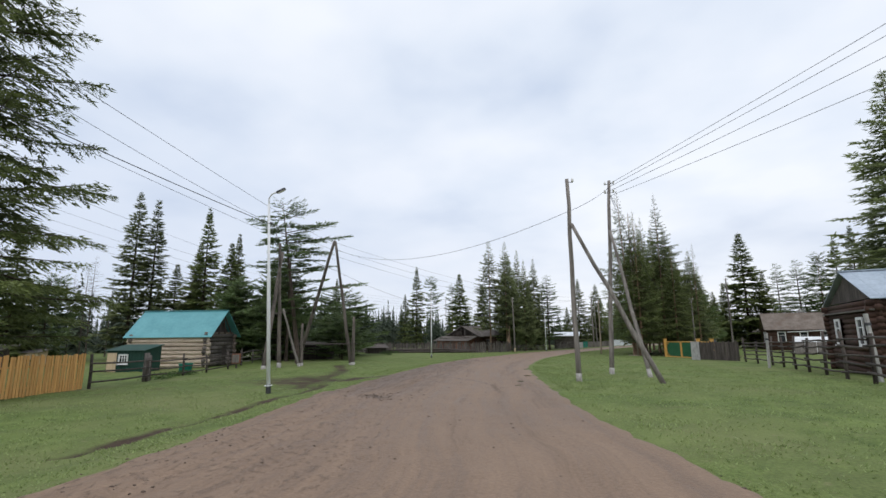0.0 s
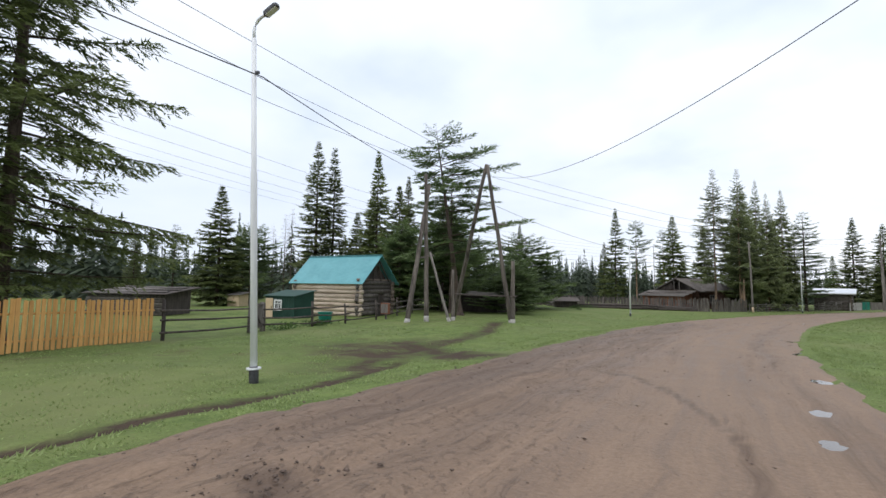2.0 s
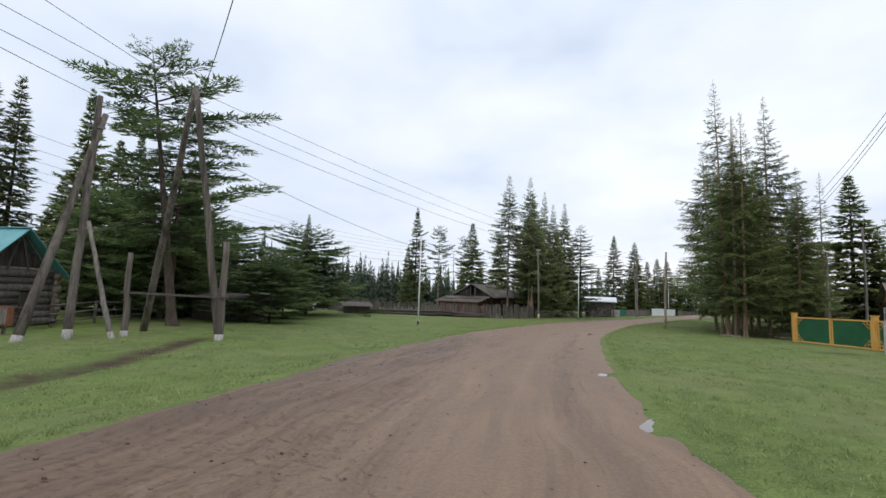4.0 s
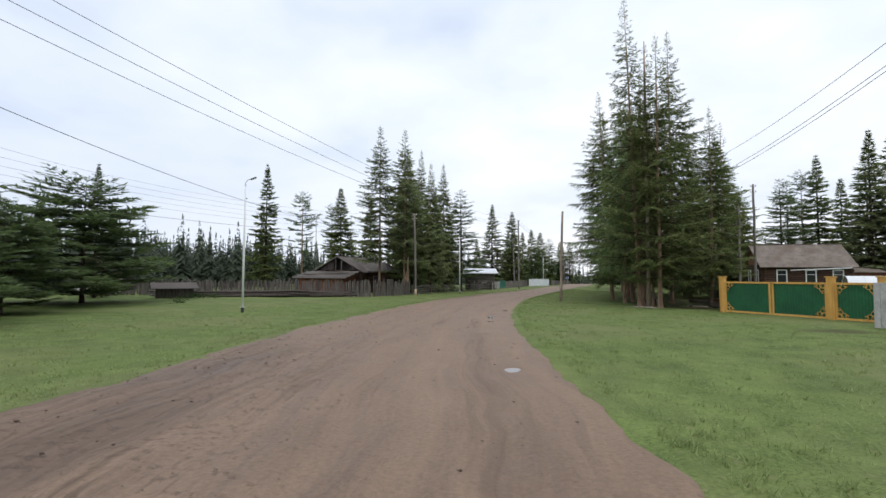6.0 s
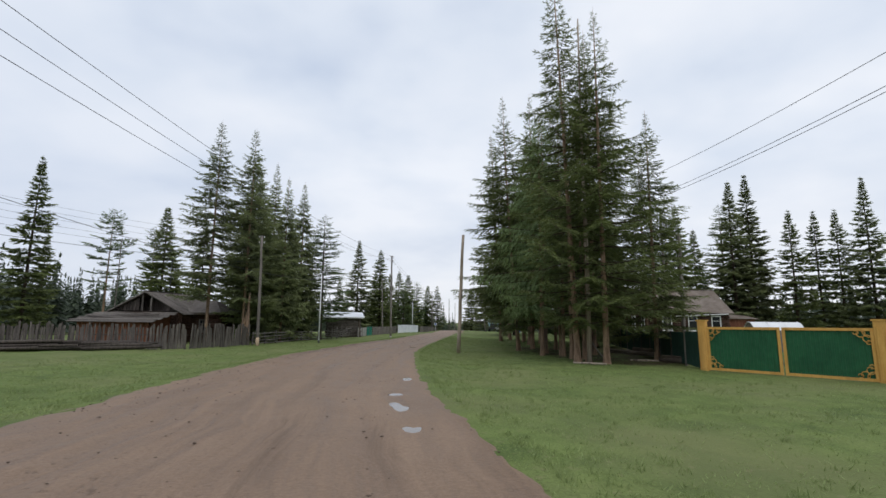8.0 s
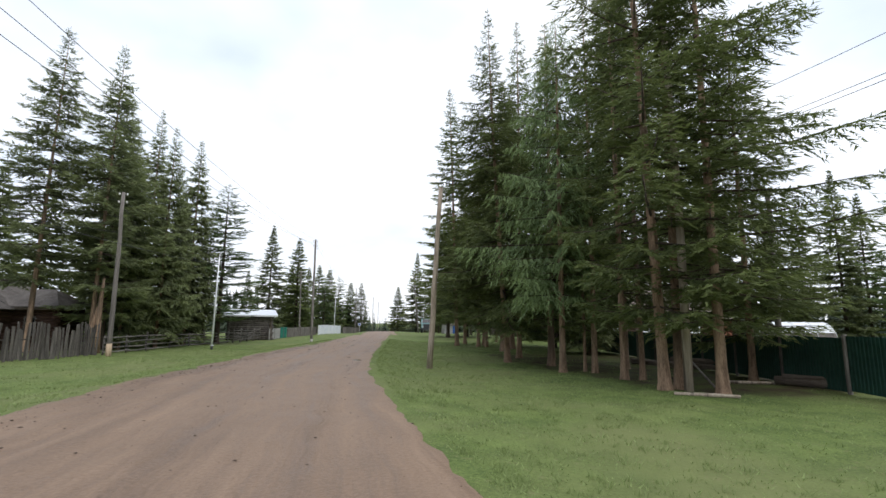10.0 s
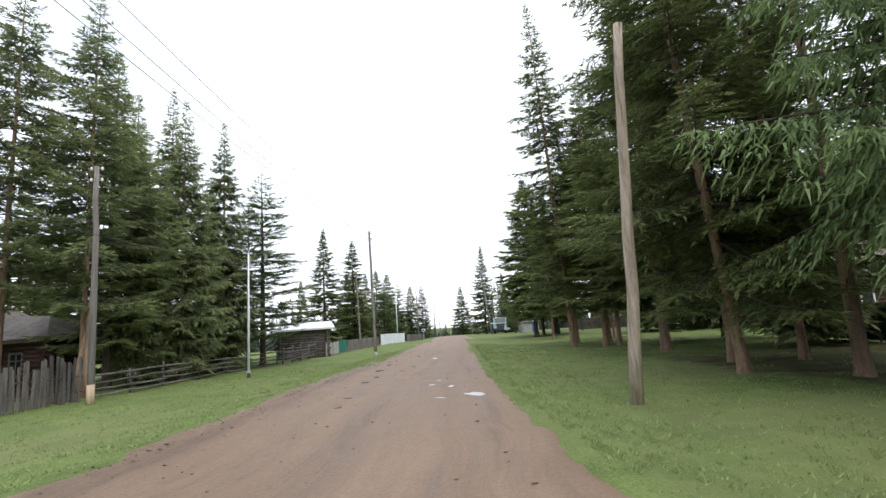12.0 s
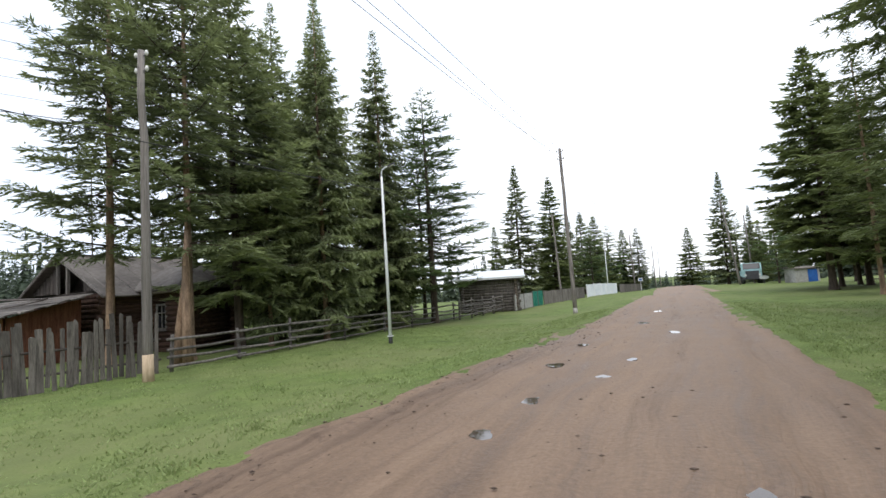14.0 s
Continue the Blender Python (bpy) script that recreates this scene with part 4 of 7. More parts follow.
tree_kind("larch_low", "larch_tree", "low spreading dark larch", LARCH, seed=23, height=9, reach=4.8, bare=0.1, tier=0.6, sprig=0.42, droop=0.12, dense=1.27, ragged=0.38, power=0.42, gap=0.21, slim=0.32, spire=0)
tree_kind("pine", "pine_tree", "bare-stemmed pine with a rounded open crown", LARCH, seed=24, height=16, reach=3.3, bare=0.34, tier=0.9, sprig=0.36, droop=0.0, dense=1.50, ragged=0.5, power=0.45, upturn=0.2, bark=BARK_WARM, inner=0.3, thick=0.010, gap=0.20, slim=0.32, spire=0)
tree_kind("dead", "dead_tree", "bare grey dead larch", TWIG, seed=25, height=13, reach=1.6, bare=0.2, tier=0.6, sprig=0.3, droop=0.0, dense=0.3, ragged=0.5, power=0.5, bark=TWIG, thick=0.008, gap=0.5, slim=0.08)

# two great trees behind the honey-coloured fence
for k, x, y, h, turn, girth in (("near_open", -23.1, 6.1, 21, 20, 0.92), ("near_open", -24.6, 8.1, 22.5, 140, 0.86), ("near_open", -27.5, 4.6, 20, 250, 0.8)):
    plant(k, x, y, h, turn, girth, group="trees behind the yellow fence")
# round the barn
for k, x, y, h, turn, girth, *tilt in (
        ("mid_c", -57.5, 23.5, 13.2, 0, 1.25), ("larch_low", -59.5, 27.5, 9.0, 80, 1.0), ("mid_c", -45.5, 38.5, 13.5, 10, 1.1), ("mid_c", -42.5, 42.5, 12.0, 100, 1.1), ("mid_a", -51.5, 39.0, 14.0, 200, 1.2), ("mid_c", -57.0, 40.0, 12.0, 280, 1.2), ("dead", -65.4, 34.9, 12.8, 0, 1), ("dead", -63.6, 33.2, 11.6, 70, 1),
        ("dead", -66.2, 37.6, 10.8, 130, 1), ("dead", -62.0, 31.0, 9.8, 200, 1), ("thin", -55.9, 33.8, 19.8, 10, 1.15), ("thin", -55.2, 35.6, 19.2, 95, 1.1), ("mid_b", -48.9, 37.9, 18.0, 40, 0.95),
        ("mid_a", -47.2, 41.0, 15.2, 200, 0.95), ("mid_c", -50.5, 43.5, 12.5, 120, 0.9), ("mid_c", -53.0, 40.0, 11.5, 300, 0.9), ("larch_wide", -31.3, 34.7, 15.4, 234, 1.08, 8.0), ("larch_wide", -34.5, 36.5, 12.5, 60, 0.9),
        ("larch_low", -36.8, 37.5, 9.5, 10, 1.0), ("larch_low", -31.5, 41.5, 4.6, 90, 1.5), ("larch_low", -43.0, 57.0, 9.2, 170, 1.5), ("larch_low", -49.5, 52.5, 8.6, 40, 1.4), ("mid_a", -50.0, 64.0, 12.5, 10, 0.9), ("mid_c", -39.5, 41.0, 11.5, 50, 1.0),
        ("larch_low", -41.5, 36.0, 8.5, 300, 1.0), ("larch_low", -44.5, 45.5, 9.5, 230, 1.1), ("larch_low", -36.0, 47.0, 5.6, 130, 1.4),
        ("mid_c", -62.0, 41.0, 9.5, 20, 1.0), ("mid_a", -70.0, 30.0, 10.5, 30, 1.0), ("larch_a", -72.0, 22.0, 10.0, 30, 1.1), ("thin", -62.0, 16.5, 8.5, 0, 1.2), ("mid_b", -68.0, 17.5, 8.0, 80, 1.0)):
    plant(k, x, y, h, turn, girth, group="trees round the barn", lean=tilt[0] if tilt else 0.0)
# beyond the log house and the picket fence
for k, x, y, h, turn, girth in (
        ("mid_b", -45.0, 82.9, 16.8, 30, 0.95), ("pine", -57.9, 115, 19.2, 0, 1.0), ("mid_c", -47.0, 109.3, 18.7, 60, 1.15), ("pine", -53.0, 118, 17.0, 60, 1.0), ("mid_b", -62.0, 108, 14.0, 50, 1.0),
        ("near_high", -29.8, 83.5, 21.0, 70, 0.9), ("near_high", -26.9, 84.3, 20.6, 200, 0.85), ("near_c", -27.6, 87.6, 19.0, 20, 1.05), ("near_a", -27.6, 94.8, 20.9, 100, 0.85), ("near_c", -28.4, 91.6, 18.6, 320, 0.95), ("near_b", -25.2, 90.7, 17.9, 40, 0.8),
        ("near_b", -27.0, 88.9, 15.5, 10, 0.7), ("larch_a", -22.7, 99.5, 15.8, 70, 1.35), ("near_b", -24.9, 97.0, 19.3, 170, 0.88), ("mid_c", -27.0, 100.5, 15.0, 260, 1.0), ("mid_c", -31.5, 97.5, 17.0, 80, 1.0),
        ("larch_a", -25.0, 104, 14.5, 10, 1.0), ("mid_c", -29.0, 107, 13.0, 190, 1.0), ("mid_c", -37.0, 98.5, 14.5, 10, 1.0)):
    plant(k, x, y, h, turn, girth, group="trees by the log house")
# the stand on the other side, in front of the green fence
for k, x, y, h, turn, girth, *tilt in (
        ("close_c", -3.95, 61.5, 20.8, 180, 0.85, 2.0), ("close_b", -3.4, 61.6, 17.5, 130, 0.9), ("close_c", -2.95, 60.6, 17.6, 250, 0.95), ("close_b", -3.24, 64.3, 17.6, 60, 0.8), ("close_b", -2.62, 64.2, 15.0, 300, 0.75),
        ("close_a", 0.8, 63.2, 13.5, 70, 1.05), ("close_a", -0.5, 68.2, 21.6, 0, 0.85), ("near_low", -4.08, 66.9, 15.0, 210, 1.0), ("close_b", -2.97, 66.5, 16.0, 100, 0.85), ("close_b", -2.9, 67.3, 13.0, 20, 0.6), ("close_a", -4.3, 71.9, 18.6, 180, 0.95, 3.0), ("close_a", -2.7, 74.3, 20.0, 40, 0.85), ("close_a", -1.3, 73.2, 18.5, 290, 0.8), ("close_b", -3.0, 70.0, 17.0, 140, 1.1),
        ("near_bare", 0.3, 82.6, 19.5, 0, 1.3), ("near_bare", -1.5, 79.7, 19.0, 90, 1.35), ("near_bare", -1.07, 86.1, 16.0, 200, 1.1), ("near_bare", -0.72, 85.2, 15.0, 30, 1.1), ("near_bare", 0.1, 88.1, 17.5, 120, 1.25),
        ("near_bare", -0.8, 90.7, 15.0, 260, 1.25), ("near_bare", 1.0, 100, 14.5, 60, 1.0), ("mid_trunk", 2.3, 108.4, 17.0, 10, 1.25), ("mid_trunk", 4.6, 112.8, 14.8, 190, 1.05), ("mid_trunk", 6.0, 112.1, 15.0, 80, 1.2),
        ("mid_trunk", 6.5, 114.6, 13.2, 300, 1.0), ("larch_a", 6.8, 132, 9.5, 20, 1.0), ("mid_a", 6.2, 150, 17.2, 70, 1.05), ("mid_c", 9.5, 146, 8.5, 70, 1.0), ("near_bare", 3.2, 93.5, 13.0, 10, 1.0),
        ("larch_a", 11.0, 138, 11.0, 100, 1.0), ("mid_trunk", 9.5, 122, 12.0, 150, 1.0), ("larch_low", 4.5, 84.0, 8.5, 33, 1.0), ("close_b", 3.6, 69.5, 14.5, 80, 0.9), ("near_b", 3.4, 77.5, 15.0, 200, 1.1)):
    plant(k, x, y, h, turn, girth, group="trees before the green fence", lean=tilt[0] if tilt else 0.0)
plant("near_bare", -2.5, 87.2, 21.5, 40, 0.95, group="trees before the green fence", lean=-4)
# behind the houses on that side
for k, x, y, h, turn, girth in (
        ("mid_a", 27.0, 93.0, 19.5, 0, 1.05), ("mid_b", 28.5, 107, 20.0, 60, 1.1), ("larch_a", 30.5, 100, 18.5, 0, 1.0), ("mid_a", 30.4, 94.6, 21.0, 120, 1.0), ("mid_b", 30.5, 88.5, 15.0, 200, 1.0),
        ("larch_a", 27.2, 113, 17.5, 150, 1.1), ("mid_b", 42.5, 98, 17.5, 20, 1.0), ("mid_a", 39.0, 87.6, 18.8, 70, 0.9), ("mid_b", 40.5, 93, 16.5, 220, 0.95), ("larch_a", 21.0, 101, 15.5, 300, 1.2),
        ("mid_c", 16.0, 101.0, 14.0, 100, 0.9), ("mid_a", 35.5, 101, 17.0, 170, 1.0), ("larch_a", 37.0, 80.0, 16.0, 40, 1.0), ("mid_b", 46.0, 90.0, 17.5, 130, 1.0), ("mid_c", 9.5, 100.0, 12.0, 20, 0.9),
        ("mid_c", 12.9, 99.5, 21.0, 40, 1.3), ("larch_a", 20.0, 112.0, 16.5, 300, 1.1), ("pine", 25.0, 104.0, 17.0, 10, 1.0), ("mid_c", 33.0, 110.0, 17.0, 80, 1.0),
        ("near_c", 13.5, 36.8, 18.6, 30, 1.4), ("mid_c", 24.0, 56.0, 14.0, 0, 1.0), ("mid_b", 40.0, 75.0, 15.0, 260, 1.0)):
    plant(k, x, y, h, turn, girth, group="trees behind the houses")
# along the far road
for k, x, y, h, turn, girth in (
        ("mid_a", -21.7, 132.4, 18.2, 10, 1.15), ("mid_b", -17.6, 136.5, 17.0, 80, 1.4), ("mid_c", -19.0, 142, 13.0, 120, 0.9), ("mid_c", -12.0, 168, 15.5, 200, 1.45), ("larch_a", -9.5, 176, 14.5, 20, 1.5), ("mid_b", -14.5, 164, 16.0, 300, 1.5),
        ("mid_c", -6.0, 182, 14.0, 100, 1.4), ("larch_a", -13.0, 150, 11.0, 40, 1.4), ("mid_c", -18.5, 152, 14.5, 10, 1.3), ("larch_a", -10.5, 188, 13.0, 140, 1.6), ("larch_a", 9.8, 158, 11.5, 140, 1.5), ("mid_c", 7.5, 185, 13.0, 20, 1.4), ("larch_a", 13.5, 149, 12.5, 220, 1.5), ("mid_a", -16.5, 158, 14.5, 60, 1.4), ("thin", -3.5, 178, 13.5, 60, 1.7), ("mid_a", 12.5, 160, 13.0, 60, 1.0), ("mid_c", -26, 138, 11.0, 60, 1.0), ("mid_c", 16, 172, 11.5, 60, 1.0)):
    plant(k, x, y, h, turn, girth, group="trees along the far road")


def far_wood():
    """The woods all round the village: many simple conifers in one mesh."""
    rng = np.random.default_rng(77)
    vs, fs, k = [], [], 0
    spots = []
    while len(spots) < 1600:
        a, r = rng.uniform(0, 2 * np.pi), 105 + 190 * rng.random() ** 1.4
        x, y = -10 + r * math.cos(a), 60 + r * math.sin(a)
        if abs(x - road_mid(y)) < 9 + 0.01 * max(0, y) or (y < -20 and rng.random() < 0.6):
            continue
        spots.append((x, y))
    spots += [(rng.uniform(-125, -64), rng.uniform(66, 165)) for _ in range(620)] + [(rng.uniform(-130, -74), rng.uniform(-10, 66)) for _ in range(200)] + [(rng.uniform(50, 110), rng.uniform(60, 150)) for _ in range(160)]
    spots += [(rng.normal(40, 22), rng.uniform(345, 420)) for _ in range(120)]
    for x, y in spots:
        h = rng.uniform(6, 12.5)
        z0 = gz(x, y) - 0.2
        n = 132
        f = np.sort(rng.random(n)) ** 1.15
        rad = (1 - f) ** 0.95 * h * rng.uniform(0.19, 0.28) * rng.uniform(0.6, 1.2, n) + 0.10
        az = rng.random(n) * 6.283
        c, s = np.cos(az), np.sin(az)
        z = z0 + h * (0.03 + 0.96 * f)
        w = np.stack([-s, c, np.zeros(n)], -1) * (0.05 + 0.25 * rad)[:, None]
        root = np.stack([x + c * rad * 0.15, y + s * rad * 0.15, z + 0.15 + 0.1 * rad], -1)
        tip = np.stack([x + c * rad, y + s * rad, z - rad * 0.25 + rng.normal(0, 0.10, n)], -1)
        tip[f > 0.93, 2] += 0.8
        vs.append(np.stack([root - w, root + w, tip], 1).reshape(-1, 3))
        fs.append(np.arange(n * 3).reshape(-1, 3) + k)
        k += n * 3
    me = bpy.data.meshes.new("far_wood")
    fill(me, np.concatenate(vs), np.concatenate(fs))
    me.materials.append(FAR_TREE)
    tagged(new("far_wood", me), "distant dark conifer woods round the village", "woods", kind="stuff")


far_wood()


# ---- poles, lamps, wires ----
def wooden_pole(name, foot, top, r=0.11, label="", white=0.0, bars=(), group="", knobs=0, sides=10, peeled=0.0, wood=None):
    """A round pole that may lean; bars: short cross-pieces at heights along it."""
    foot, top = Vector(foot), Vector(top)
    ob = thing(name, foot, label, "pole", group=group)
    d = top - foot
    rng = random.Random(int(abs(foot.x * 31 + foot.y * 17)))
    n = 7
    pts = [d * (i / n) + (Vector((rng.uniform(-1, 1), rng.uniform(-1, 1), 0)) * 0.03 if 1 < i < n else Vector()) for i in range(n + 1)]
    pts[0] = pts[0] - d.normalized() * 0.4
    part("shaft", Build().tube(pts, [r * (1 - 0.32 * i / n) for i in range(n + 1)], sides), wood or POLE_WOOD, ob, smooth=True)
    if white or peeled:
        h = white or peeled
        u = d.normalized()
        part("pole_foot", Build().tube([u * -0.2, u * (0.62 * h if white else h)], [r * 1.12, r * 1.03], sides), LIMEWASH if white else PEELED, ob, "faded whitewashed foot" if white else "pale bare foot", smooth=True)
    for s, w, tilt in bars:
        part("cross_bar", Build().box((w, 0.09, 0.09), tuple(d * s), (0, tilt, 30), 0.02), POLE_WOOD, ob)
    for i in range(knobs):
        q = d * (0.985 - 0.05 * (i // 2)) + Vector(((-1) ** i * 0.2, 0, 0.02))
        b = Build().tube([q - Vector((0, 0, 0.07)), q, q + Vector((0, 0, 0.03)), q + Vector((0, 0, 0.09))], [0.02, 0.055, 0.05, 0.03], 8)
        hold = part("insulator", b, INSULATOR, ob, "white porcelain insulator", smooth=True)
        part("hook", Build().tube([d * (0.985 - 0.05 * (i // 2)), q - Vector((0, 0, 0.07))], 0.014, 5), DARK_STEEL, hold)
    return ob


def g3(x, y, dz=0.0):
    return (x, y, gz(x, y) + dz)


LINE_POLES = "wooden poles along the road"
# the braced pair beside the road
wooden_pole("utility_pole", g3(-2.98, 17.13), (-3.02, 17.18, 7.44), 0.095, "tall grey round wooden pole with a whitened foot", 0.45, group=LINE_POLES, knobs=1)
wooden_pole("utility_pole", g3(-2.4, 21.8), (-2.07, 23.3, 9.06), 0.105, "tall dark wooden power pole with insulators", 0.45, group=LINE_POLES, knobs=4)
wooden_pole("pole_strut", g3(-0.35, 17.2), (-2.93, 17.1, 5.7), 0.09, "grey wooden strut leaning against a pole", group=LINE_POLES)
wooden_pole("pole_strut", g3(-0.85, 20.7), (-2.15, 22.8, 6.5), 0.09, "grey wooden strut leaning against a pole", 0.5, group=LINE_POLES)
# the twin frames by the barn
A_TOP, B_TOP = (-28.6, 28.9, 9.35), (-23.6, 29.8, 9.2)
wooden_pole("frame_pole", (-27.1, 27.95, gz(-27.1, 27.95)), A_TOP, 0.16, "old grey pole of a two-legged power frame", 0.55, ((0.86, 0.75, 8), (0.42, 1.1, -8)), group="power frames by the barn", wood=OLD_POLE)
wooden_pole("frame_pole", (-27.2, 26.5, gz(-27.2, 26.5)), (-28.45, 29.1, 8.6), 0.17, "old grey leaning leg of a power frame", 0.35, group="power frames by the barn", wood=OLD_POLE)
wooden_pole("pole_strut", g3(-26.0, 28.9), (-27.4, 28.4, 3.9), 0.10, "crooked grey strut of a power frame", 0.4, group="power frames by the barn")
wooden_pole("frame_pole", g3(-22.6, 30.9), B_TOP, 0.145, "old grey leg of a leaning power frame", 0.3, ((0.62, 1.3, 3),), group="power frames by the barn", wood=OLD_POLE)
wooden_pole("frame_pole", g3(-28.6, 31.6), (-23.75, 29.9, 9.3), 0.16, "old grey leaning leg of a power frame", group="power frames by the barn", wood=OLD_POLE)
wooden_pole("stub_post", g3(-26.3, 29.5), (-26.35, 29.5, gz(-26.3, 29.5) + 3.3), 0.13, "short thick grey post", 0.4, group="power frames by the barn", wood=OLD_POLE)
wooden_pole("stub_post", g3(-22.2, 30.6), (-22.25, 30.65, gz(-22.2, 30.6) + 3.7), 0.15, "short thick grey post", 0.4, group="power frames by the barn", wood=OLD_POLE)
rail = thing("cross_rail", (-24.3, 30.05, gz(-24.3, 30.05) + 1.65), "dark plank nailed across two grey posts", "rail")
rail.matrix_world = look((-24.3, 30.05, gz(-24.3, 30.05) + 1.65), (-10, 33.5, gz(-24.3, 30.05) + 1.5)) @ pose(0, 0, 0, 0, 90, 0)
part("plank", Build().box((4.9, 0.06, 0.16), (0, 0, 0), (0, 0, 0), 0.015, 0.01), DARK_WOOD, rail)
# the roadside line
wooden_pole("utility_pole", (-24.32, 80.38, gz(-24.32, 80.38)), (-24.55, 80.47, 8.06), 0.13, "grey round wooden power pole with insulators", peeled=0.7, group=LINE_POLES, knobs=4)
wooden_pole("utility_pole", (-8.72, 69.31, gz(-8.72, 69.31)), (-8.54, 68.5, 6.35), 0.125, "weathered tan wooden pole standing in the grass", group=LINE_POLES, wood=TAN_POLE)
wooden_pole("utility_pole", (-14.07, 101.5, gz(-14.07, 101.5)), (-14.21, 102.66, 9.57), 0.14, "leaning grey wooden power pole with insulators", 0.5, group=LINE_POLES, knobs=4)
wooden_pole("utility_pole", g3(-16.3, 124.1), (-16.6, 124.2, 8.2), 0.12, "grey wooden power pole", group=LINE_POLES, knobs=2)
wooden_pole("utility_pole", (3.8, 135.2, gz(3.8, 135.2)), (2.75, 135.6, 9.3), 0.13, "leaning grey wooden power pole", group=LINE_POLES, knobs=2)
wooden_pole("utility_pole", g3(8.6, 147), (8.2, 147, 8.4), 0.12, "grey wooden power pole", group=LINE_POLES)
wooden_pole("utility_pole", g3(-5.2, 170), (-5.4, 170, 9.0), 0.13, "grey wooden power pole", group=LINE_POLES)
wooden_pole("utility_pole", g3(2.5, 205), (2.4, 205, 8.6), 0.13, "grey wooden power pole", group=LINE_POLES)
wooden_pole("utility_pole", g3(8.0, 240), (8, 240, 8.6), 0.13, "grey wooden power pole", group=LINE_POLES)
wooden_pole("utility_pole", g3(7.5, 74.0), (7.5, 74.0, 9.0), 0.12, "tall grey wooden power pole among trees", group=LINE_POLES, knobs=4)
wooden_pole("utility_pole", g3(2.64, 63.7), (2.64, 63.7, 5.8), 0.11, "grey wooden power pole in a yard", group=LINE_POLES, knobs=2)


def street_lamp(x, y, turn, top, dx=0.0, dy=0.0):
    """A slim pale steel lamp post with a short bent arm and a flat head."""
    z = gz(x, y)
    h = top - z
    ob = thing("street_lamp", (x, y, z), "slim pale steel street lamp with a bent arm", "street lamp", turn, "street lamps")
    part("base_collar", Build().tube([(0, 0, -0.3), (0, 0, 0.28), (0, 0, 0.32)], [0.085, 0.085, 0.075], 12), DARK_STEEL, ob, "black base collar", smooth=True)
    part("post", Build().tube([(0, 0, 0.1), (0, 0, h * 0.55), (0, 0, h * 0.55 + 0.05), (0, 0, h - 0.55)], [0.066, 0.06, 0.05, 0.045], 12), GALVANISED, ob, smooth=True)
    part("flange", Build().tube([(0, 0, 0.27), (0, 0, 0.30)], 0.13, 12), GALVANISED, ob, smooth=False)
    arm = [(0, 0, h - 0.55)] + [(0.28 - 0.28 * math.cos(k * 0.314), 0, h - 0.42 + 0.28 * math.sin(k * 0.314)) for k in range(0, 6)]
    part("arm", Build().tube(arm, 0.03, 8), GALVANISED, ob, smooth=True)
    head = part("lamp_head", Build().box((0.34, 0.15, 0.06), (0.42, 0, h - 0.08), (0, -24, 0), 0.04), DARK_STEEL, ob, "grey flat lamp head")
    part("lens", Build().box((0.26, 0.11, 0.02), (0.435, 0, h - 0.117), (0, -24, 0)), INSULATOR, head)
    part("bracket", Build().box((0.16, 0.05, 0.05), (0.04, 0, h - 1.25)), DARK_STEEL, ob)
    tilt = Vector((0, 0, 1)).rotation_difference(Vector((dx, dy, h)))
    ob.matrix_world = Matrix.Translation((x, y, z)) @ tilt.to_matrix().to_4x4() @ Matrix.Rotation(radians(turn), 4, "Z")


for spec in ((-12.21, 12.15, 28, 6.95, -0.31, -0.2), (-26.4, 52.4, 25, 6.7), (-20.71, 88.06, 15, 6.0), (-10.9, 143.6, 0, 5.6), (-2.6, 190, 0, 5.6)):
    street_lamp(*spec)


def power_line(a, b, sag=0.6, r=0.009, label="thin black overhead power line"):
    a, b = Vector(a), Vector(b)
    pts = [a.lerp(b, i / 24) - Vector((0, 0, sag * 4 * (i / 24) * (1 - i / 24))) for i in range(25)]
    me = Build().tube(pts, r, 5).mesh("power_line", WIRE, True)
    tagged(new("power_line", me), label, "power line", "overhead lines")


# three wires come from behind the start, pass one frame and run on along the road
for x, z, top, sag, z2, far, sag2 in ((-9.25, 9.47, 8.83, 0.29, 9.1, 9.55, 1.64), (-12.77, 11.56, 8.46, 1.18, 8.54, 8.94, 1.72), (-14.44, 9.86, 7.68, 0.41, 8.02, 9.15, 2.04)):
    power_line((x, -8.0, z), (B_TOP[0], B_TOP[1], top), sag)
    power_line((B_TOP[0], B_TOP[1], z2), (-14.21, 102.66, far), sag2)
    power_line((-14.21, 102.66, far), (-5.4, 170, 8.9), 1.3)
# the lighting cable hangs from lamp to lamp
LIT = "thick black cable slung between street lamps"
power_line((-9.5, -8.0, 7.6), (-12.3, 12.1, 5.6), 0.3, 0.0115, LIT)
power_line((-12.3, 12.1, 5.6), (A_TOP[0], A_TOP[1], 9.3), 0.2, 0.0115, LIT)
power_line((A_TOP[0], A_TOP[1], 9.2), (B_TOP[0], B_TOP[1], 6.9), 0.1, 0.0115, LIT)
power_line((B_TOP[0], B_TOP[1], 6.89), (-26.4, 52.4, 5.32), 0.37, 0.0115, LIT)
power_line((-26.4, 52.4, 5.3), (-20.71, 88.06, 4.9), 0.7, 0.0115, LIT)
power_line((-20.71, 88.06, 4.9), (-10.9, 143.6, 4.6), 0.8, 0.0115, LIT)
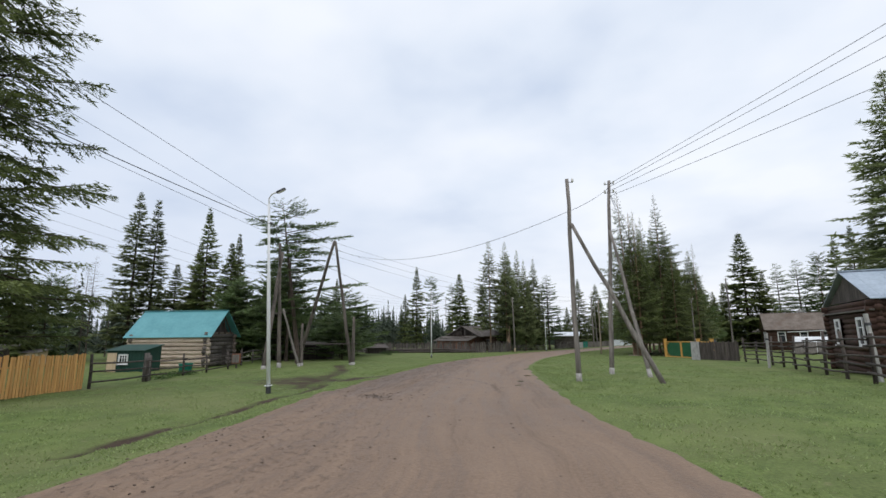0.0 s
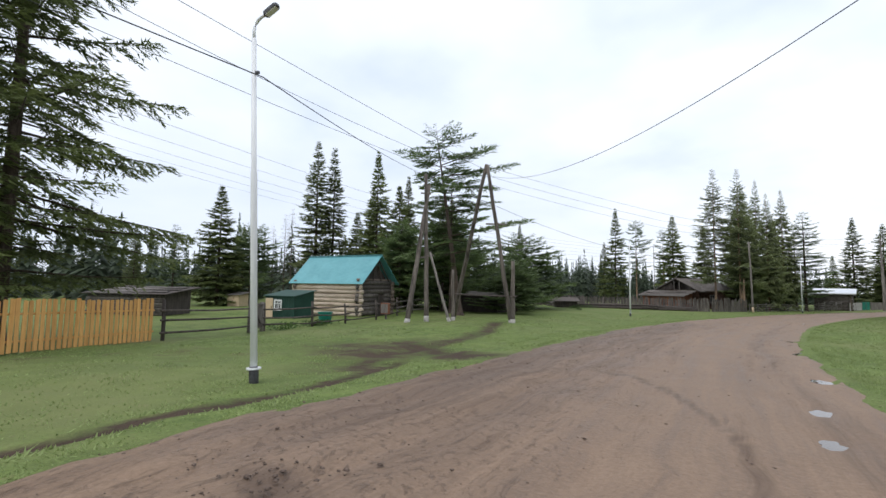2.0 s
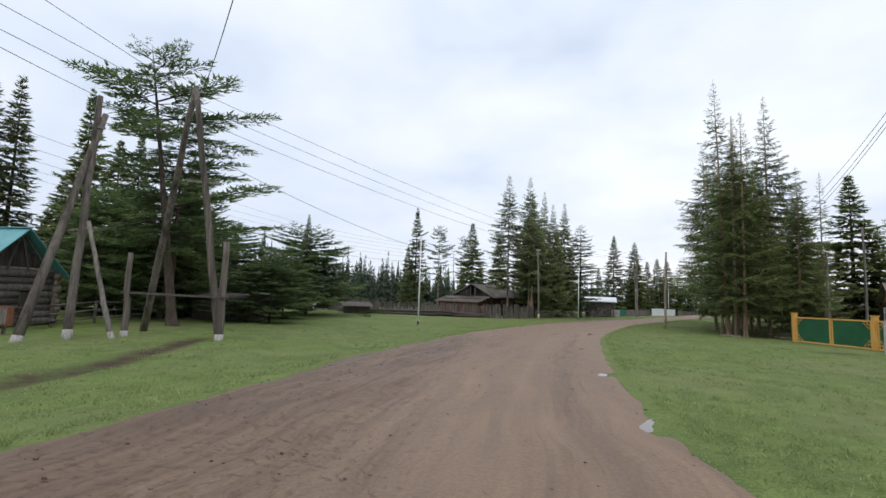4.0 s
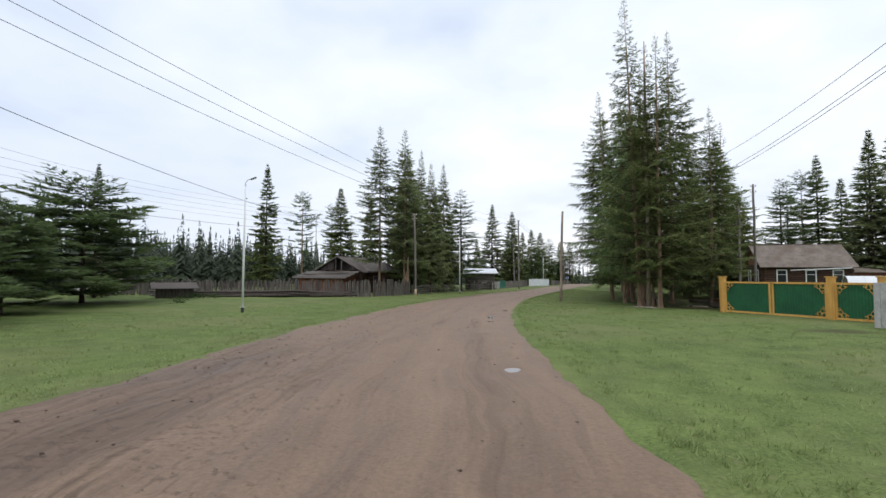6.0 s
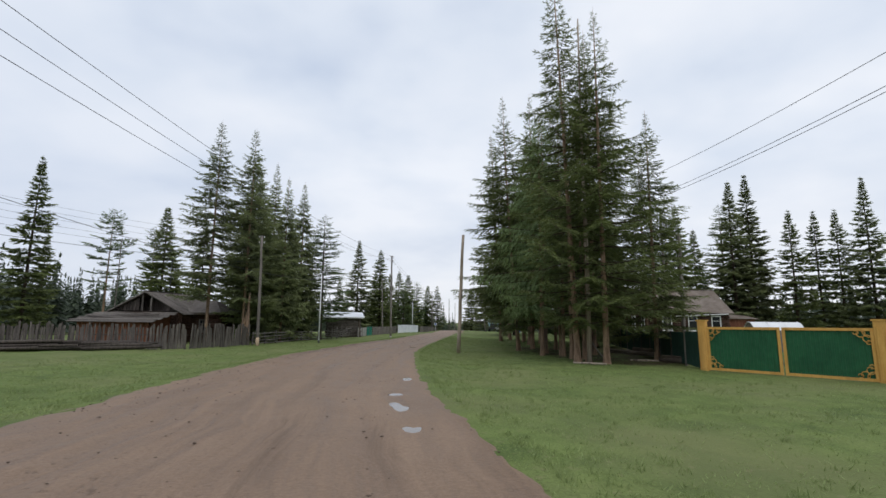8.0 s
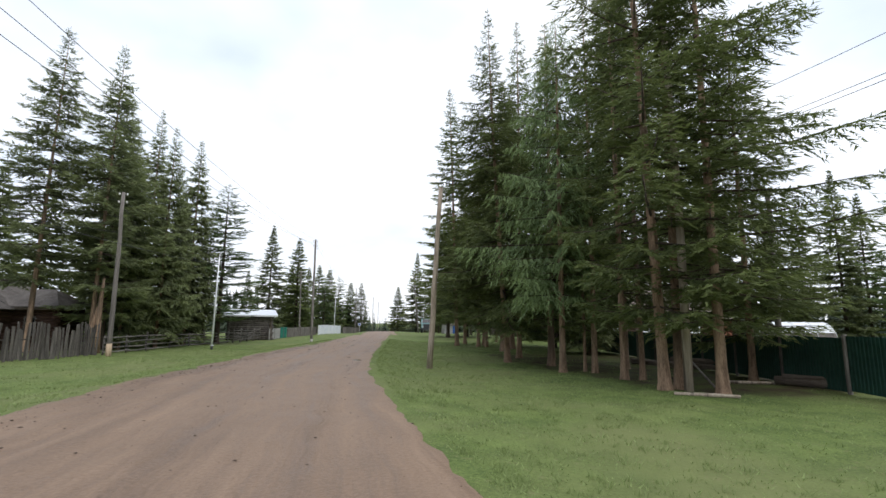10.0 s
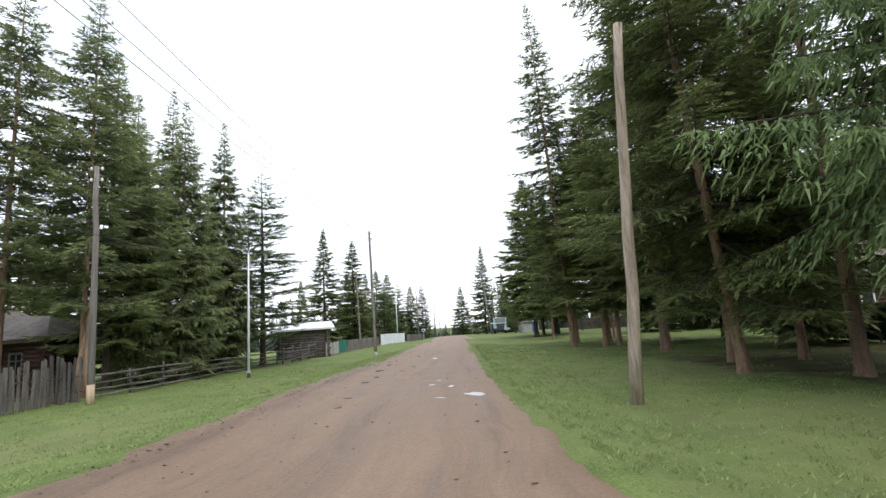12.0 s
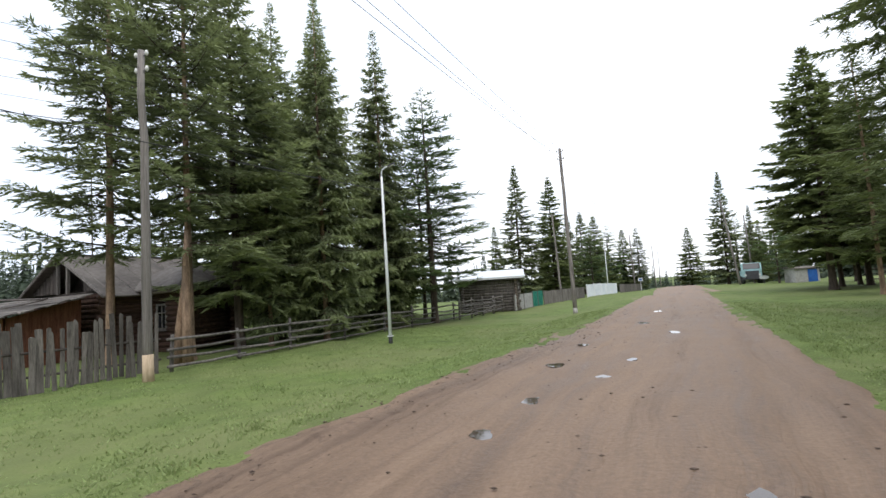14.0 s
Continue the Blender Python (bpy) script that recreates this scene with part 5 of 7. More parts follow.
# five wires from behind the barn to the pole by the pickets
for k in range(5):
    q = k / 4
    mid = (-36.0, 50.0, 7.2 - 1.6 * q)
    power_line((-15.0 - 21.8 * q, -4.0, 8.1 + 4.3 * q), mid, 1.03 + 0.5 * q, 0.006)
    power_line(mid, (-24.5, 80.4, 8.0 - 1.9 * q), 0.9 - 0.4 * q, 0.006)
    power_line((-24.5, 80.4, 8.0 - 1.9 * q), (-16.6, 124.2, 8.0 - 1.2 * q), 1.2, 0.006)
power_line((-36.0, 50.0, 5.0), (-24.5, 80.4, 5.7), 0.5, 0.0115, LIT)
power_line((-3.0, 17.15, 6.2), (B_TOP[0], B_TOP[1], 8.6), 1.3)
for x, z, end, sag in ((1.04, 8.5, 9.96, 1.7), (0.04, 8.45, 8.37, 1.94), (0.3, 8.4, 8.28, 1.94)):
    power_line((-2.1, 23.3, z), (x, 74.0, end), sag)
for z, end in ((8.9, 13.0), (8.75, 12.4), (8.55, 11.3), (8.3, 9.9)):
    power_line((16.6, 9.0, end), (-2.1, 23.3, z), 0.15)
power_line((-3.0, 17.15, 6.2), (-2.1, 23.2, 8.7), 0.1)


def bare_stem():
    """A tall pale dead stem standing among the spruces."""
    ob = thing("dead_tree", g3(-3.55, 61.1), "tall thin pale barkless dead tree among spruces", "dead tree")
    part("stem", Build().tube([(0, 0, -0.2), (0.05, 0, 5), (0.0, 0.1, 11), (0.05, 0.1, 17.3)], [0.12, 0.10, 0.075, 0.03], 8), TAN_POLE, ob, smooth=True)
    for k in range(9):
        z, a = 6.5 + 1.15 * k, 2.4 * k
        part("snag", Build().tube([(0.03, 0.05, z), (0.03 + 0.45 * math.cos(a), 0.05 + 0.45 * math.sin(a), z + 0.08)], [0.018, 0.006], 5), TAN_POLE, ob)


bare_stem()


def broken_trunk():
    """Two bare orange-brown stems left standing beside a spruce."""
    x, y = -26.1, 83.4
    ob = thing("broken_trunk", g3(x, y), "two bare broken orange-brown tree stems", "tree stump")
    part("stem", Build().tube([(0, 0, -0.2), (-0.1, 0.05, 1.5), (-0.15, 0.1, 3.4), (-0.1, 0.1, 4.6)], [0.19, 0.15, 0.12, 0.05], 9), BARK_WARM, ob, smooth=True)
    part("stem", Build().tube([(-0.45, 0, -0.2), (-0.5, 0.1, 1.2), (-0.2, 0.1, 2.8), (-0.05, 0.0, 4.0)], [0.15, 0.12, 0.1, 0.04], 9), BARK_WARM, ob, smooth=True)


broken_trunk()


# ---- fences ----
def board_mesh(name, w, h, t, mat, seed, pointed=0.0, wobble=0.006):
    """One upright board standing at its foot: bevelled edges, an uneven or pointed head."""
    rng = random.Random(seed)
    cut = rng.uniform(-0.25, 0.25) * w
    head = [(w / 2, h - abs(cut) - pointed), (cut, h + pointed * 0.2), (-w / 2, h - abs(cut) * rng.random() - pointed)]
    outline = [(-w / 2, 0), (w / 2, 0), (w / 2 * 0.97, h * 0.5)] + head + [(-w / 2 * 0.97, h * 0.5)]
    outline = [(x + rng.uniform(-1, 1) * wobble, z + rng.uniform(-1, 1) * wobble) for x, z in outline]
    return Build().prism(outline, t, Matrix()).mesh(name, mat)


def along_line(line, step):
    """Points and headings at even steps on a bent line."""
    out = []
    for (x0, y0), (x1, y1) in zip(line, line[1:]):
        n = max(1, round(math.hypot(x1 - x0, y1 - y0) / step))
        out += [(x0 + (x1 - x0) * i / n, y0 + (y1 - y0) * i / n, math.degrees(math.atan2(y1 - y0, x1 - x0))) for i in range(n)]
    return out


def board_fence(name, line, label, boards, step, lean=1.5, lift=0.05, part_name="board", rail_z=(0.35, 1.1), rail_mat=None, side=0.05, seed=3, gap=0.0, category="fence", drop=0.0):
    """Upright boards nailed to rails, each board an object on a shared mesh."""
    rng = random.Random(seed)
    x0, y0 = line[0]
    ob = thing(name, (x0, y0, gz(x0, y0)), label, category)
    base = ob.matrix_world.inverted()
    for x, y, head in along_line(line, step):
        if rng.random() < gap:
            continue
        m = pose(x, y, gz(x, y) + lift + rng.uniform(-1, 1) * drop, rng.uniform(-lean, lean), rng.uniform(-lean, lean), head + rng.uniform(-2, 2))
        part(part_name, rng.choice(boards), None, ob, m=base @ m)
    for (x0, y0), (x1, y1) in zip(line, line[1:]):
        a = math.atan2(y1 - y0, x1 - x0)
        ox, oy = -math.sin(a) * side, math.cos(a) * side
        for z in rail_z:
            b = Build().tube([base @ Vector((x0 + ox, y0 + oy, gz(x0, y0) + z)), base @ Vector((x1 + ox, y1 + oy, gz(x1, y1) + z))], 0.035, 6)
            part("rail", b, rail_mat or DARK_WOOD, ob)
    return ob


def rail_fence(name, line, label, rails, post_step, mat=None, post_h=1.25, r=0.045, post_r=0.07, seed=5, group=""):
    """Round posts with rough poles between them."""
    rng = random.Random(seed)
    x0, y0 = line[0]
    ob = thing(name, (x0, y0, gz(x0, y0)), label, "fence", group=group)
    base = ob.matrix_world.inverted()
    mat = mat or GREY_WOOD
    spots = [(x, y) for x, y, _ in along_line(line, post_step)] + [line[-1]]
    for x, y in spots:
        h = post_h * rng.uniform(0.9, 1.15)
        p = base @ Vector((x, y, gz(x, y)))
        part("post", Build().tube([p - Vector((0, 0, 0.3)), p + Vector((rng.uniform(-1, 1) * 0.05, 0, h * 0.5)), p + Vector((rng.uniform(-1, 1) * 0.08, rng.uniform(-1, 1) * 0.05, h))],
                                  [post_r, post_r * 0.95, post_r * 0.85], 7), mat, ob, smooth=True)
    for (xa, ya), (xb, yb) in zip(spots, spots[1:]):
        a = math.atan2(yb - ya, xb - xa)
        ox, oy = math.sin(a) * (post_r + r * 0.6), -math.cos(a) * (post_r + r * 0.6)
        for z in rails:
            p, q = Vector((xa + ox, ya + oy, gz(xa, ya) + z + rng.uniform(-1, 1) * 0.06)), Vector((xb + ox, yb + oy, gz(xb, yb) + z + rng.uniform(-1, 1) * 0.06))
            e = (q - p).normalized() * 0.18
            mid = (p + q) / 2 + Vector((0, 0, rng.uniform(-0.06, 0.03)))
            part("rail", Build().tube([base @ (p - e), base @ mid, base @ (q + e)], [r, r * 0.95, r * 0.8], 6), mat, ob, smooth=True)
    return ob


# honey-coloured board fence and the red gate beside it
HONEY_BOARDS = [board_mesh("honey_board", 0.108, 1.42 + 0.015 * k, 0.025, HONEY, k, 0.0) for k in range(6)]
board_fence("board_fence", [(-19.0, 5.25), (-22.95, 12.3)], "new honey-coloured wooden board fence with gaps", HONEY_BOARDS, 0.152, 0.8, 0.03, rail_mat=HONEY, side=0.06, drop=0.015)


def red_gate():
    ux, uy = 0.488, -0.873
    x0, y0 = -18.95, 5.1
    ob = thing("metal_gate", (x0, y0, gz(x0, y0)), "dark red sheet metal gate in ochre wooden frames", "gate", math.degrees(math.atan2(uy, ux)))
    z = 0.02
    part("gate_post", Build().box((0.14, 0.14, 1.75), (0.06, 0, 0.8), edge=0.02), HONEY, ob, "ochre wooden post")
    for k in (0, 1):
        x = 0.2 + k * 1.35
        leaf = part("gate_leaf", Build().box((1.25, 0.03, 1.25), (x + 0.62, 0, 0.78)), RED_SHEET, ob, "dark red sheet")
        for cx, cz, sx, sz in ((x, 0.78, 0.07, 1.38), (x + 1.25, 0.78, 0.07, 1.38), (x + 0.62, 0.12, 1.2, 0.07), (x + 0.62, 1.44, 1.2, 0.07)):
            part("frame_bar", Build().box((sx, 0.06, sz), (cx, -0.02, cz), edge=0.01), HONEY, leaf, "ochre wooden bar")
        for j in range(7):
            part("rib", Build().box((0.03, 0.02, 1.22), (x + 0.12 + j * 0.17, -0.022, 0.78)), RED_SHEET, leaf)
    part("gate_post", Build().box((0.14, 0.14, 1.75), (2.95, 0, 0.8), edge=0.02), HONEY, ob, "ochre wooden post")


red_gate()

# pole fence by the barn, with a plank gate
rail_fence("rail_fence", [(-23.1, 12.6), (-24.9, 16.3)], "grey pole fence with three rails", (0.3, 0.7, 1.08), 3.6, DARK_WOOD, 1.35, seed=6)
rail_fence("rail_fence", [(-26.3, 17.4), (-27.9, 20.6), (-29.3, 23.4), (-31.2, 26.8), (-33.6, 30.2)], "grey pole fence in front of the barn", (0.25, 0.65, 1.05), 3.4, DARK_WOOD, 1.35, seed=7)
rail_fence("rail_fence", [(-33.6, 30.2), (-38.0, 38.0), (-42.0, 50.0)], "grey pole fence behind the larch", (0.3, 0.7, 1.1), 3.0, GREY_WOOD, 1.3, seed=8)


def plank_gate():
    x, y = -25.65, 16.8
    ob = thing("plank_gate", (x, y, gz(x, y)), "leaning grey plank gate with a brace", "gate", 142)
    part("gate_post", Build().tube([(-0.75, 0, -0.3), (-0.75, 0, 0.7), (-0.7, 0, 1.5)], [0.15, 0.14, 0.12], 9), GREY_WOOD, ob, smooth=True)
    part("gate_post", Build().tube([(0.75, 0, -0.3), (0.74, 0, 0.7), (0.72, 0, 1.35)], [0.1, 0.09, 0.08], 9), GREY_WOOD, ob, smooth=True)
    for k in range(6):
        part("plank", Build().box((0.13, 0.03, 1.1 + 0.06 * (k % 3)), (-0.5 + k * 0.2, -0.02, 0.72), (0, (-1) ** k * 2, 0), 0.01, 0.008), GREY_WOOD, ob)
    part("brace", Build().box((1.45, 0.035, 0.09), (0, -0.06, 0.7), (0, 40, 0), 0.01), DARK_WOOD, ob)
    part("crossbar", Build().box((1.4, 0.04, 0.1), (0, -0.05, 1.22), (0, 1, 0), 0.01), DARK_WOOD, ob)
    part("crossbar", Build().box((1.4, 0.04, 0.1), (0, -0.05, 0.3), (0, -1, 0), 0.01), DARK_WOOD, ob)


plank_gate()

# grey pickets round the log house
PICKETS = [board_mesh("picket_board", 0.11 + 0.02 * (k % 3), 1.42 + 0.09 * (k % 5), 0.03, PICKET_WOOD, 40 + k, 0.03 * (k % 2), 0.012) for k in range(10)]
board_fence("picket_fence", [(-27.3, 74.9), (-26.6, 78.0), (-25.35, 81.7)], "old grey uneven wooden picket fence", PICKETS, 0.150, 3.5, 0.03, "picket", (0.4, 1.0), seed=11, gap=0.04, drop=0.06)
board_fence("picket_fence", [(-59.0, 69.5), (-47.0, 71.5), (-36.0, 73.6), (-27.4, 74.7)], "old grey leaning wooden picket fence", PICKETS, 0.138, 3.5, 0.02, "picket", (0.4, 1.0), seed=12, gap=0.03, drop=0.08)
rail_fence("rail_fence", [(-25.2, 81.9), (-24.6, 87.0), (-23.7, 94.0), (-22.2, 102.0), (-20.4, 107.0)], "low grey pole fence with four rails under spruces", (0.16, 0.42, 0.7, 0.98), 3.2, GREY_WOOD, 1.15, 0.05, 0.06, seed=13)
rail_fence("rail_fence", [(-21.5, 101.0), (-20.0, 108.5)], "grey pole fence by a log house", (0.3, 0.6, 0.9, 1.2), 2.0, GREY_WOOD, 1.5, 0.05, 0.07, seed=14)


def log_pile(x, y, turn, n, length, label, mat=None, spread=0.24, mess=0.25):
    rng = random.Random(int(x * 7 + y))
    ob = thing("log_pile", g3(x, y), label, "log pile", turn)
    per_row = max(2, int(n * 0.42))
    for i in range(n):
        row, col = divmod(i, per_row)
        half, r = length / 2 * rng.uniform(0.75, 1.1), rng.uniform(0.07, 0.13)
        p = Vector((rng.uniform(-0.18, 0.18) * length, (col - per_row / 2) * spread + row * spread / 2 + rng.uniform(-0.04, 0.04), r + row * 0.19))
        sway, tip = rng.uniform(-mess, mess), rng.uniform(0, mess * 0.5)
        part("log", Build().tube([p + Vector((-half, -sway, 0)), p + Vector((0, rng.uniform(-0.05, 0.05), tip / 2)), p + Vector((half, sway, tip))], [r, r * 0.95, r * 0.75], 8), mat or GREY_LOG, ob, smooth=True)


log_pile(-41.0, 71.0, 12, 24, 6.0, "heap of dark weathered logs by the picket fence", DARK_WOOD, 0.26, 0.35)
log_pile(-36.5, 72.0, 15, 20, 6.5, "heap of dark logs by the picket fence", DARK_WOOD, 0.24, 0.3)
log_pile(-32.0, 73.0, 12, 12, 5.5, "loose dark poles lying along the picket fence", DARK_WOOD, 0.2, 0.3)
log_pile(-46.5, 69.8, 20, 8, 4.5, "heap of old grey poles by the picket fence", GREY_WOOD, 0.25, 0.4)
log_pile(1.2, 60.0, -62, 3, 4.5, "long grey poles lying under spruces")
log_pile(2.6, 66.5, -80, 3, 6.0, "long grey poles lying along the green fence")


# ---- the green and ochre gate ----
def sheet_panel(w, h, mat, pitch=0.115, depth=0.018):
    """Ribbed metal sheet, upright in x, z."""
    n = max(2, int(w / pitch))
    b = Build()
    xs, ys = [], []
    for i in range(n):
        x = -w / 2 + w * i / n
        xs += [x, x + w / n * 0.5, x + w / n * 0.62, x + w / n * 0.9]
        ys += [0, 0, -depth, -depth]
    xs.append(w / 2)
    ys.append(0)
    k = len(xs)
    verts = [(x, y, 0) for x, y in zip(xs, ys)] + [(x, y, h) for x, y in zip(xs, ys)] + [(x, y + 0.01, 0) for x, y in zip(xs, ys)] + [(x, y + 0.01, h) for x, y in zip(xs, ys)]
    faces = [(i, i + 1, k + i + 1, k + i) for i in range(k - 1)] + [(2 * k + i + 1, 2 * k + i, 3 * k + i, 3 * k + i + 1) for i in range(k - 1)]
    return b.add(verts, faces)


def scroll(b, x, z, sx, sz, s=1.0):
    """A carved corner ornament of curls, growing from a corner towards sx, sz."""
    for r, a0, a1, cx, cz in ((0.30, 0.0, 1.57, 0.0, 0.0), (0.17, -0.4, 4.2, 0.36, 0.13), (0.17, -2.6, 2.0, 0.13, 0.36), (0.10, 0, 5.4, 0.55, 0.08), (0.10, 0, 5.4, 0.08, 0.55)):
        pts = [(x + sx * s * (cx + r * math.cos(a0 + (a1 - a0) * i / 10)), -0.055, z + sz * s * (cz + r * math.sin(a0 + (a1 - a0) * i / 10))) for i in range(11)]
        b.tube(pts, 0.024 * s, 5)


def ochre_gate():
    x0, y0, x1, y1 = -0.5, 57.25, 2.45, 53.05
    turn = math.degrees(math.atan2(y1 - y0, x1 - x0))
    ob = thing("yard_gate", g3(x0, y0), "green ribbed metal gate with ochre carved wooden frame", "gate", turn)
    ob.matrix_world = ob.matrix_world @ pose(0, 0, 0, 0, -0.5, 0)
    L1 = math.hypot(x1 - x0, y1 - y0)

    def post(x, w=0.3):
        p = part("gate_post", Build().box((w, 0.24, 2.1), (x, 0, 0.82), edge=0.03), YELLOW_PAINT, ob, "broad ochre wooden post")
        part("post_cap", Build().box((w + 0.07, 0.3, 0.05), (x, 0, 1.89), edge=0.02), YELLOW_PAINT, p)
        part("post_face", Build().box((w * 0.55, 0.03, 1.6), (x, -0.135, 0.88), edge=0.01), YELLOW_PAINT, p)

    post(0.0)
    post(L1)
    post(L1 + 1.85)
    for xa, xb in ((0.15, L1 / 2 - 0.03), (L1 / 2 + 0.03, L1 - 0.15), (L1 + 0.15, L1 + 1.7)):
        w, c = xb - xa, (xa + xb) / 2
        leaf = part("gate_leaf", sheet_panel(w, 1.45, GREEN_PAINT), GREEN_PAINT, ob, "green ribbed sheet", m=pose(c, 0, 0.12))
        for q, size in (((0, -0.03, -0.04), (w, 0.07, 0.09)), ((0, -0.03, 1.48), (w, 0.07, 0.09))):
            part("frame_bar", Build().box(size, q, edge=0.015), YELLOW_PAINT, leaf, "ochre wooden bar")
        for sx in (-1, 1):
            part("frame_bar", Build().box((0.09, 0.075, 1.45), (sx * (w / 2 - 0.045), -0.03, 0.72), edge=0.015), YELLOW_PAINT, leaf, "ochre wooden bar")
        corners = ((-1, 0), (-1, 1), (1, 0), (1, 1))
        if xb < L1 / 2:
            corners = ((-1, 0), (-1, 1))
        elif xb < L1:
            corners = ((1, 0), (1, 1))
        for sx, top in corners:
            b = Build()
            scroll(b, sx * (w / 2 - 0.09), 1.43 if top else 0.02, -sx, -1 if top else 1, 0.62)
            part("carving", b, YELLOW_PAINT, leaf, "ochre carved corner scroll", smooth=True)
    return ob


ochre_gate()


def sheet_fence(name, line, h, mat, label, post_mat, post_step=2.4, lift=0.05):
    x0, y0 = line[0]
    ob = thing(name, g3(x0, y0), label, "fence")
    base = ob.matrix_world.inverted()
    for (xa, ya), (xb, yb) in zip(line, line[1:]):
        n = max(1, round(math.hypot(xb - xa, yb - ya) / post_step))
        a = math.degrees(math.atan2(yb - ya, xb - xa))
        w = math.hypot(xb - xa, yb - ya) / n
        me = sheet_panel(w - 0.02, h, mat).mesh("panel", mat)
        for i in range(n):
            x, y = xa + (xb - xa) * (i + 0.5) / n, ya + (yb - ya) * (i + 0.5) / n
            part("panel", me, mat, ob, m=base @ pose(x, y, gz(x, y) + lift, 0, 0, a))
            px, py = xa + (xb - xa) * i / n, ya + (yb - ya) * i / n
            q = base @ Vector((px, py, gz(px, py)))
            part("post", Build().tube([q - Vector((0, 0, 0.2)), q + Vector((0, 0, h + 0.12))], 0.06, 7), post_mat, ob)
    return ob


sheet_fence("sheet_fence", [(-0.45, 57.4), (2.0, 65.0), (4.4, 74.0), (6.5, 83.0)], 1.4, DARK_GREEN, "dark green sheet metal fence behind the spruces", GREY_WOOD, 2.6)
# weathered slabs and rails past the gate
board_fence("board_fence", [(2.3, 47.8), (4.9, 44.5)], "dark weathered close board fence", [board_mesh("dark_board", 0.16, 1.45 + 0.03 * k, 0.03, DARK_WOOD, 60 + k) for k in range(5)], 0.165, 0.8, seed=21)
slab = thing("yard_door", g3(1.95, 48.5), "pale grey weathered plank door", "door", -50)
for k in range(5):
    part("plank", Build().box((0.19, 0.05, 1.6), (-0.4 + k * 0.2, 0, 0.8), (0, 0.5 * (-1) ** k, 0), 0.012, 0.006), CONCRETE, slab)
part("crossbar", Build().box((1.0, 0.05, 0.1), (0, 0.05, 1.3), edge=0.01), GREY_WOOD, slab)
part("crossbar", Build().box((1.0, 0.05, 0.1), (0, 0.05, 0.3), edge=0.01), GREY_WOOD, slab)
rail_fence("rail_fence", [(5.2, 44.2), (5.8, 37.0), (5.95, 31.5), (5.95, 26.0), (5.85, 20.2), (5.7, 12.0)], "dark pole fence in front of the log houses", (0.3, 0.6, 0.9, 1.2, 1.45), 3.3, DARK_WOOD, 1.65, seed=22)
for x, y, h, tilt in ((4.9, 32.5, 1.95, 2), (6.25, 21.0, 2.3, -4)):
    ob = thing("concrete_post", g3(x, y), "pale leaning concrete post in the grass", "post", 20)
    ob.matrix_world = ob.matrix_world @ pose(0, 0, 0, 0, tilt, 0)
    part("shaft", Build().box((0.12, 0.12, h + 0.3), (0, 0, h / 2 - 0.15), edge=0.02), CONCRETE, ob)
    part("clamp", Build().box((0.15, 0.15, 0.1), (0, 0, h - 0.35), edge=0.02), DARK_STEEL, ob)


# ---- buildings ----
def log_wall(parent, x0, x1, y, z0, z1, mat, r=0.115, axis="x", over=0.18, seed=1, skip=()):
    """Round logs laid one on another along x or y; skip: openings (a, b, low, high)."""
    rng = random.Random(seed)
    n = max(1, round((z1 - z0) / (r * 1.78)))
    step = (z1 - z0) / n
    for i in range(n):
        z = z0 + step * (i + 0.5)
        runs = [(x0 - over, x1 + over)]
        for a, b, low, high in skip:
            if low - r * 0.5 < z < high + r * 0.5:
                runs = [q for p in runs for q in ((p[0], min(p[1], a)), (max(p[0], b), p[1])) if q[1] - q[0] > 0.05]
        for a, b in runs:
            j = lambda: rng.uniform(-0.012, 0.012)
            rr = step * 0.56 * rng.uniform(0.95, 1.06)
            pts = [(a + (rng.uniform(-0.1, 0.08) if a < x0 else 0), y + j(), z + j()), ((a + b) / 2, y + j(), z + j()), (b + (rng.uniform(-0.08, 0.1) if b > x1 else 0), y + j(), z + j())]
            if axis == "y":
                pts = [(q, p, w) for p, q, w in pts]
                pts = [(p[0], p[1], p[2]) for p in pts]
            part("log", Build().tube(pts, [rr, rr * 1.03, rr * 0.97], 8), mat, parent, smooth=True)


def gable_roof(parent, length, half, z_eave, z_ridge, mat, over=0.35, thick=0.06, ribs=0, rib_mat=None, ends=0.3):
    """Two slopes over a house whose ridge runs along x through its middle."""
    for s in (-1, 1):
        rise = z_ridge - z_eave
        k = (half + over) / half
        y_low, z_low = s * half * k, z_ridge - rise * k
        L2 = length / 2 + ends
        a = [(-L2, 0, z_ridge), (L2, 0, z_ridge), (L2, y_low, z_low), (-L2, y_low, z_low)]
        up = Vector((0, s * rise, half)).normalized() * thick
        verts = a + [tuple(Vector(p) + up) for p in a]
        faces = [(0, 1, 2, 3), (7, 6, 5, 4), (0, 4, 5, 1), (1, 5, 6, 2), (2, 6, 7, 3), (3, 7, 4, 0)]
        slope = part("roof_slope", Build().add(verts, faces), mat, parent)
        for i in range(ribs):
            x = -L2 + (2 * L2) * (i + 0.5) / ribs
            p, q = Vector((x, 0, z_ridge)) + up * 1.02, Vector((x, y_low, z_low)) + up * 1.02
            w = 0.03
            part("seam", Build().add([p + Vector((-w, 0, 0)), p + Vector((w, 0, 0)), q + Vector((w, 0, 0)), q + Vector((-w, 0, 0)), p + up * 0.5, q + up * 0.5],
                                     [(0, 4, 5, 3), (4, 1, 2, 5), (3, 5, 2), (0, 1, 4)]), rib_mat or mat, slope)
    part("ridge_cap", Build().box((length + 2 * ends, 0.24, 0.05), (0, 0, z_ridge + thick + 0.03), edge=0.02), rib_mat or mat, parent)


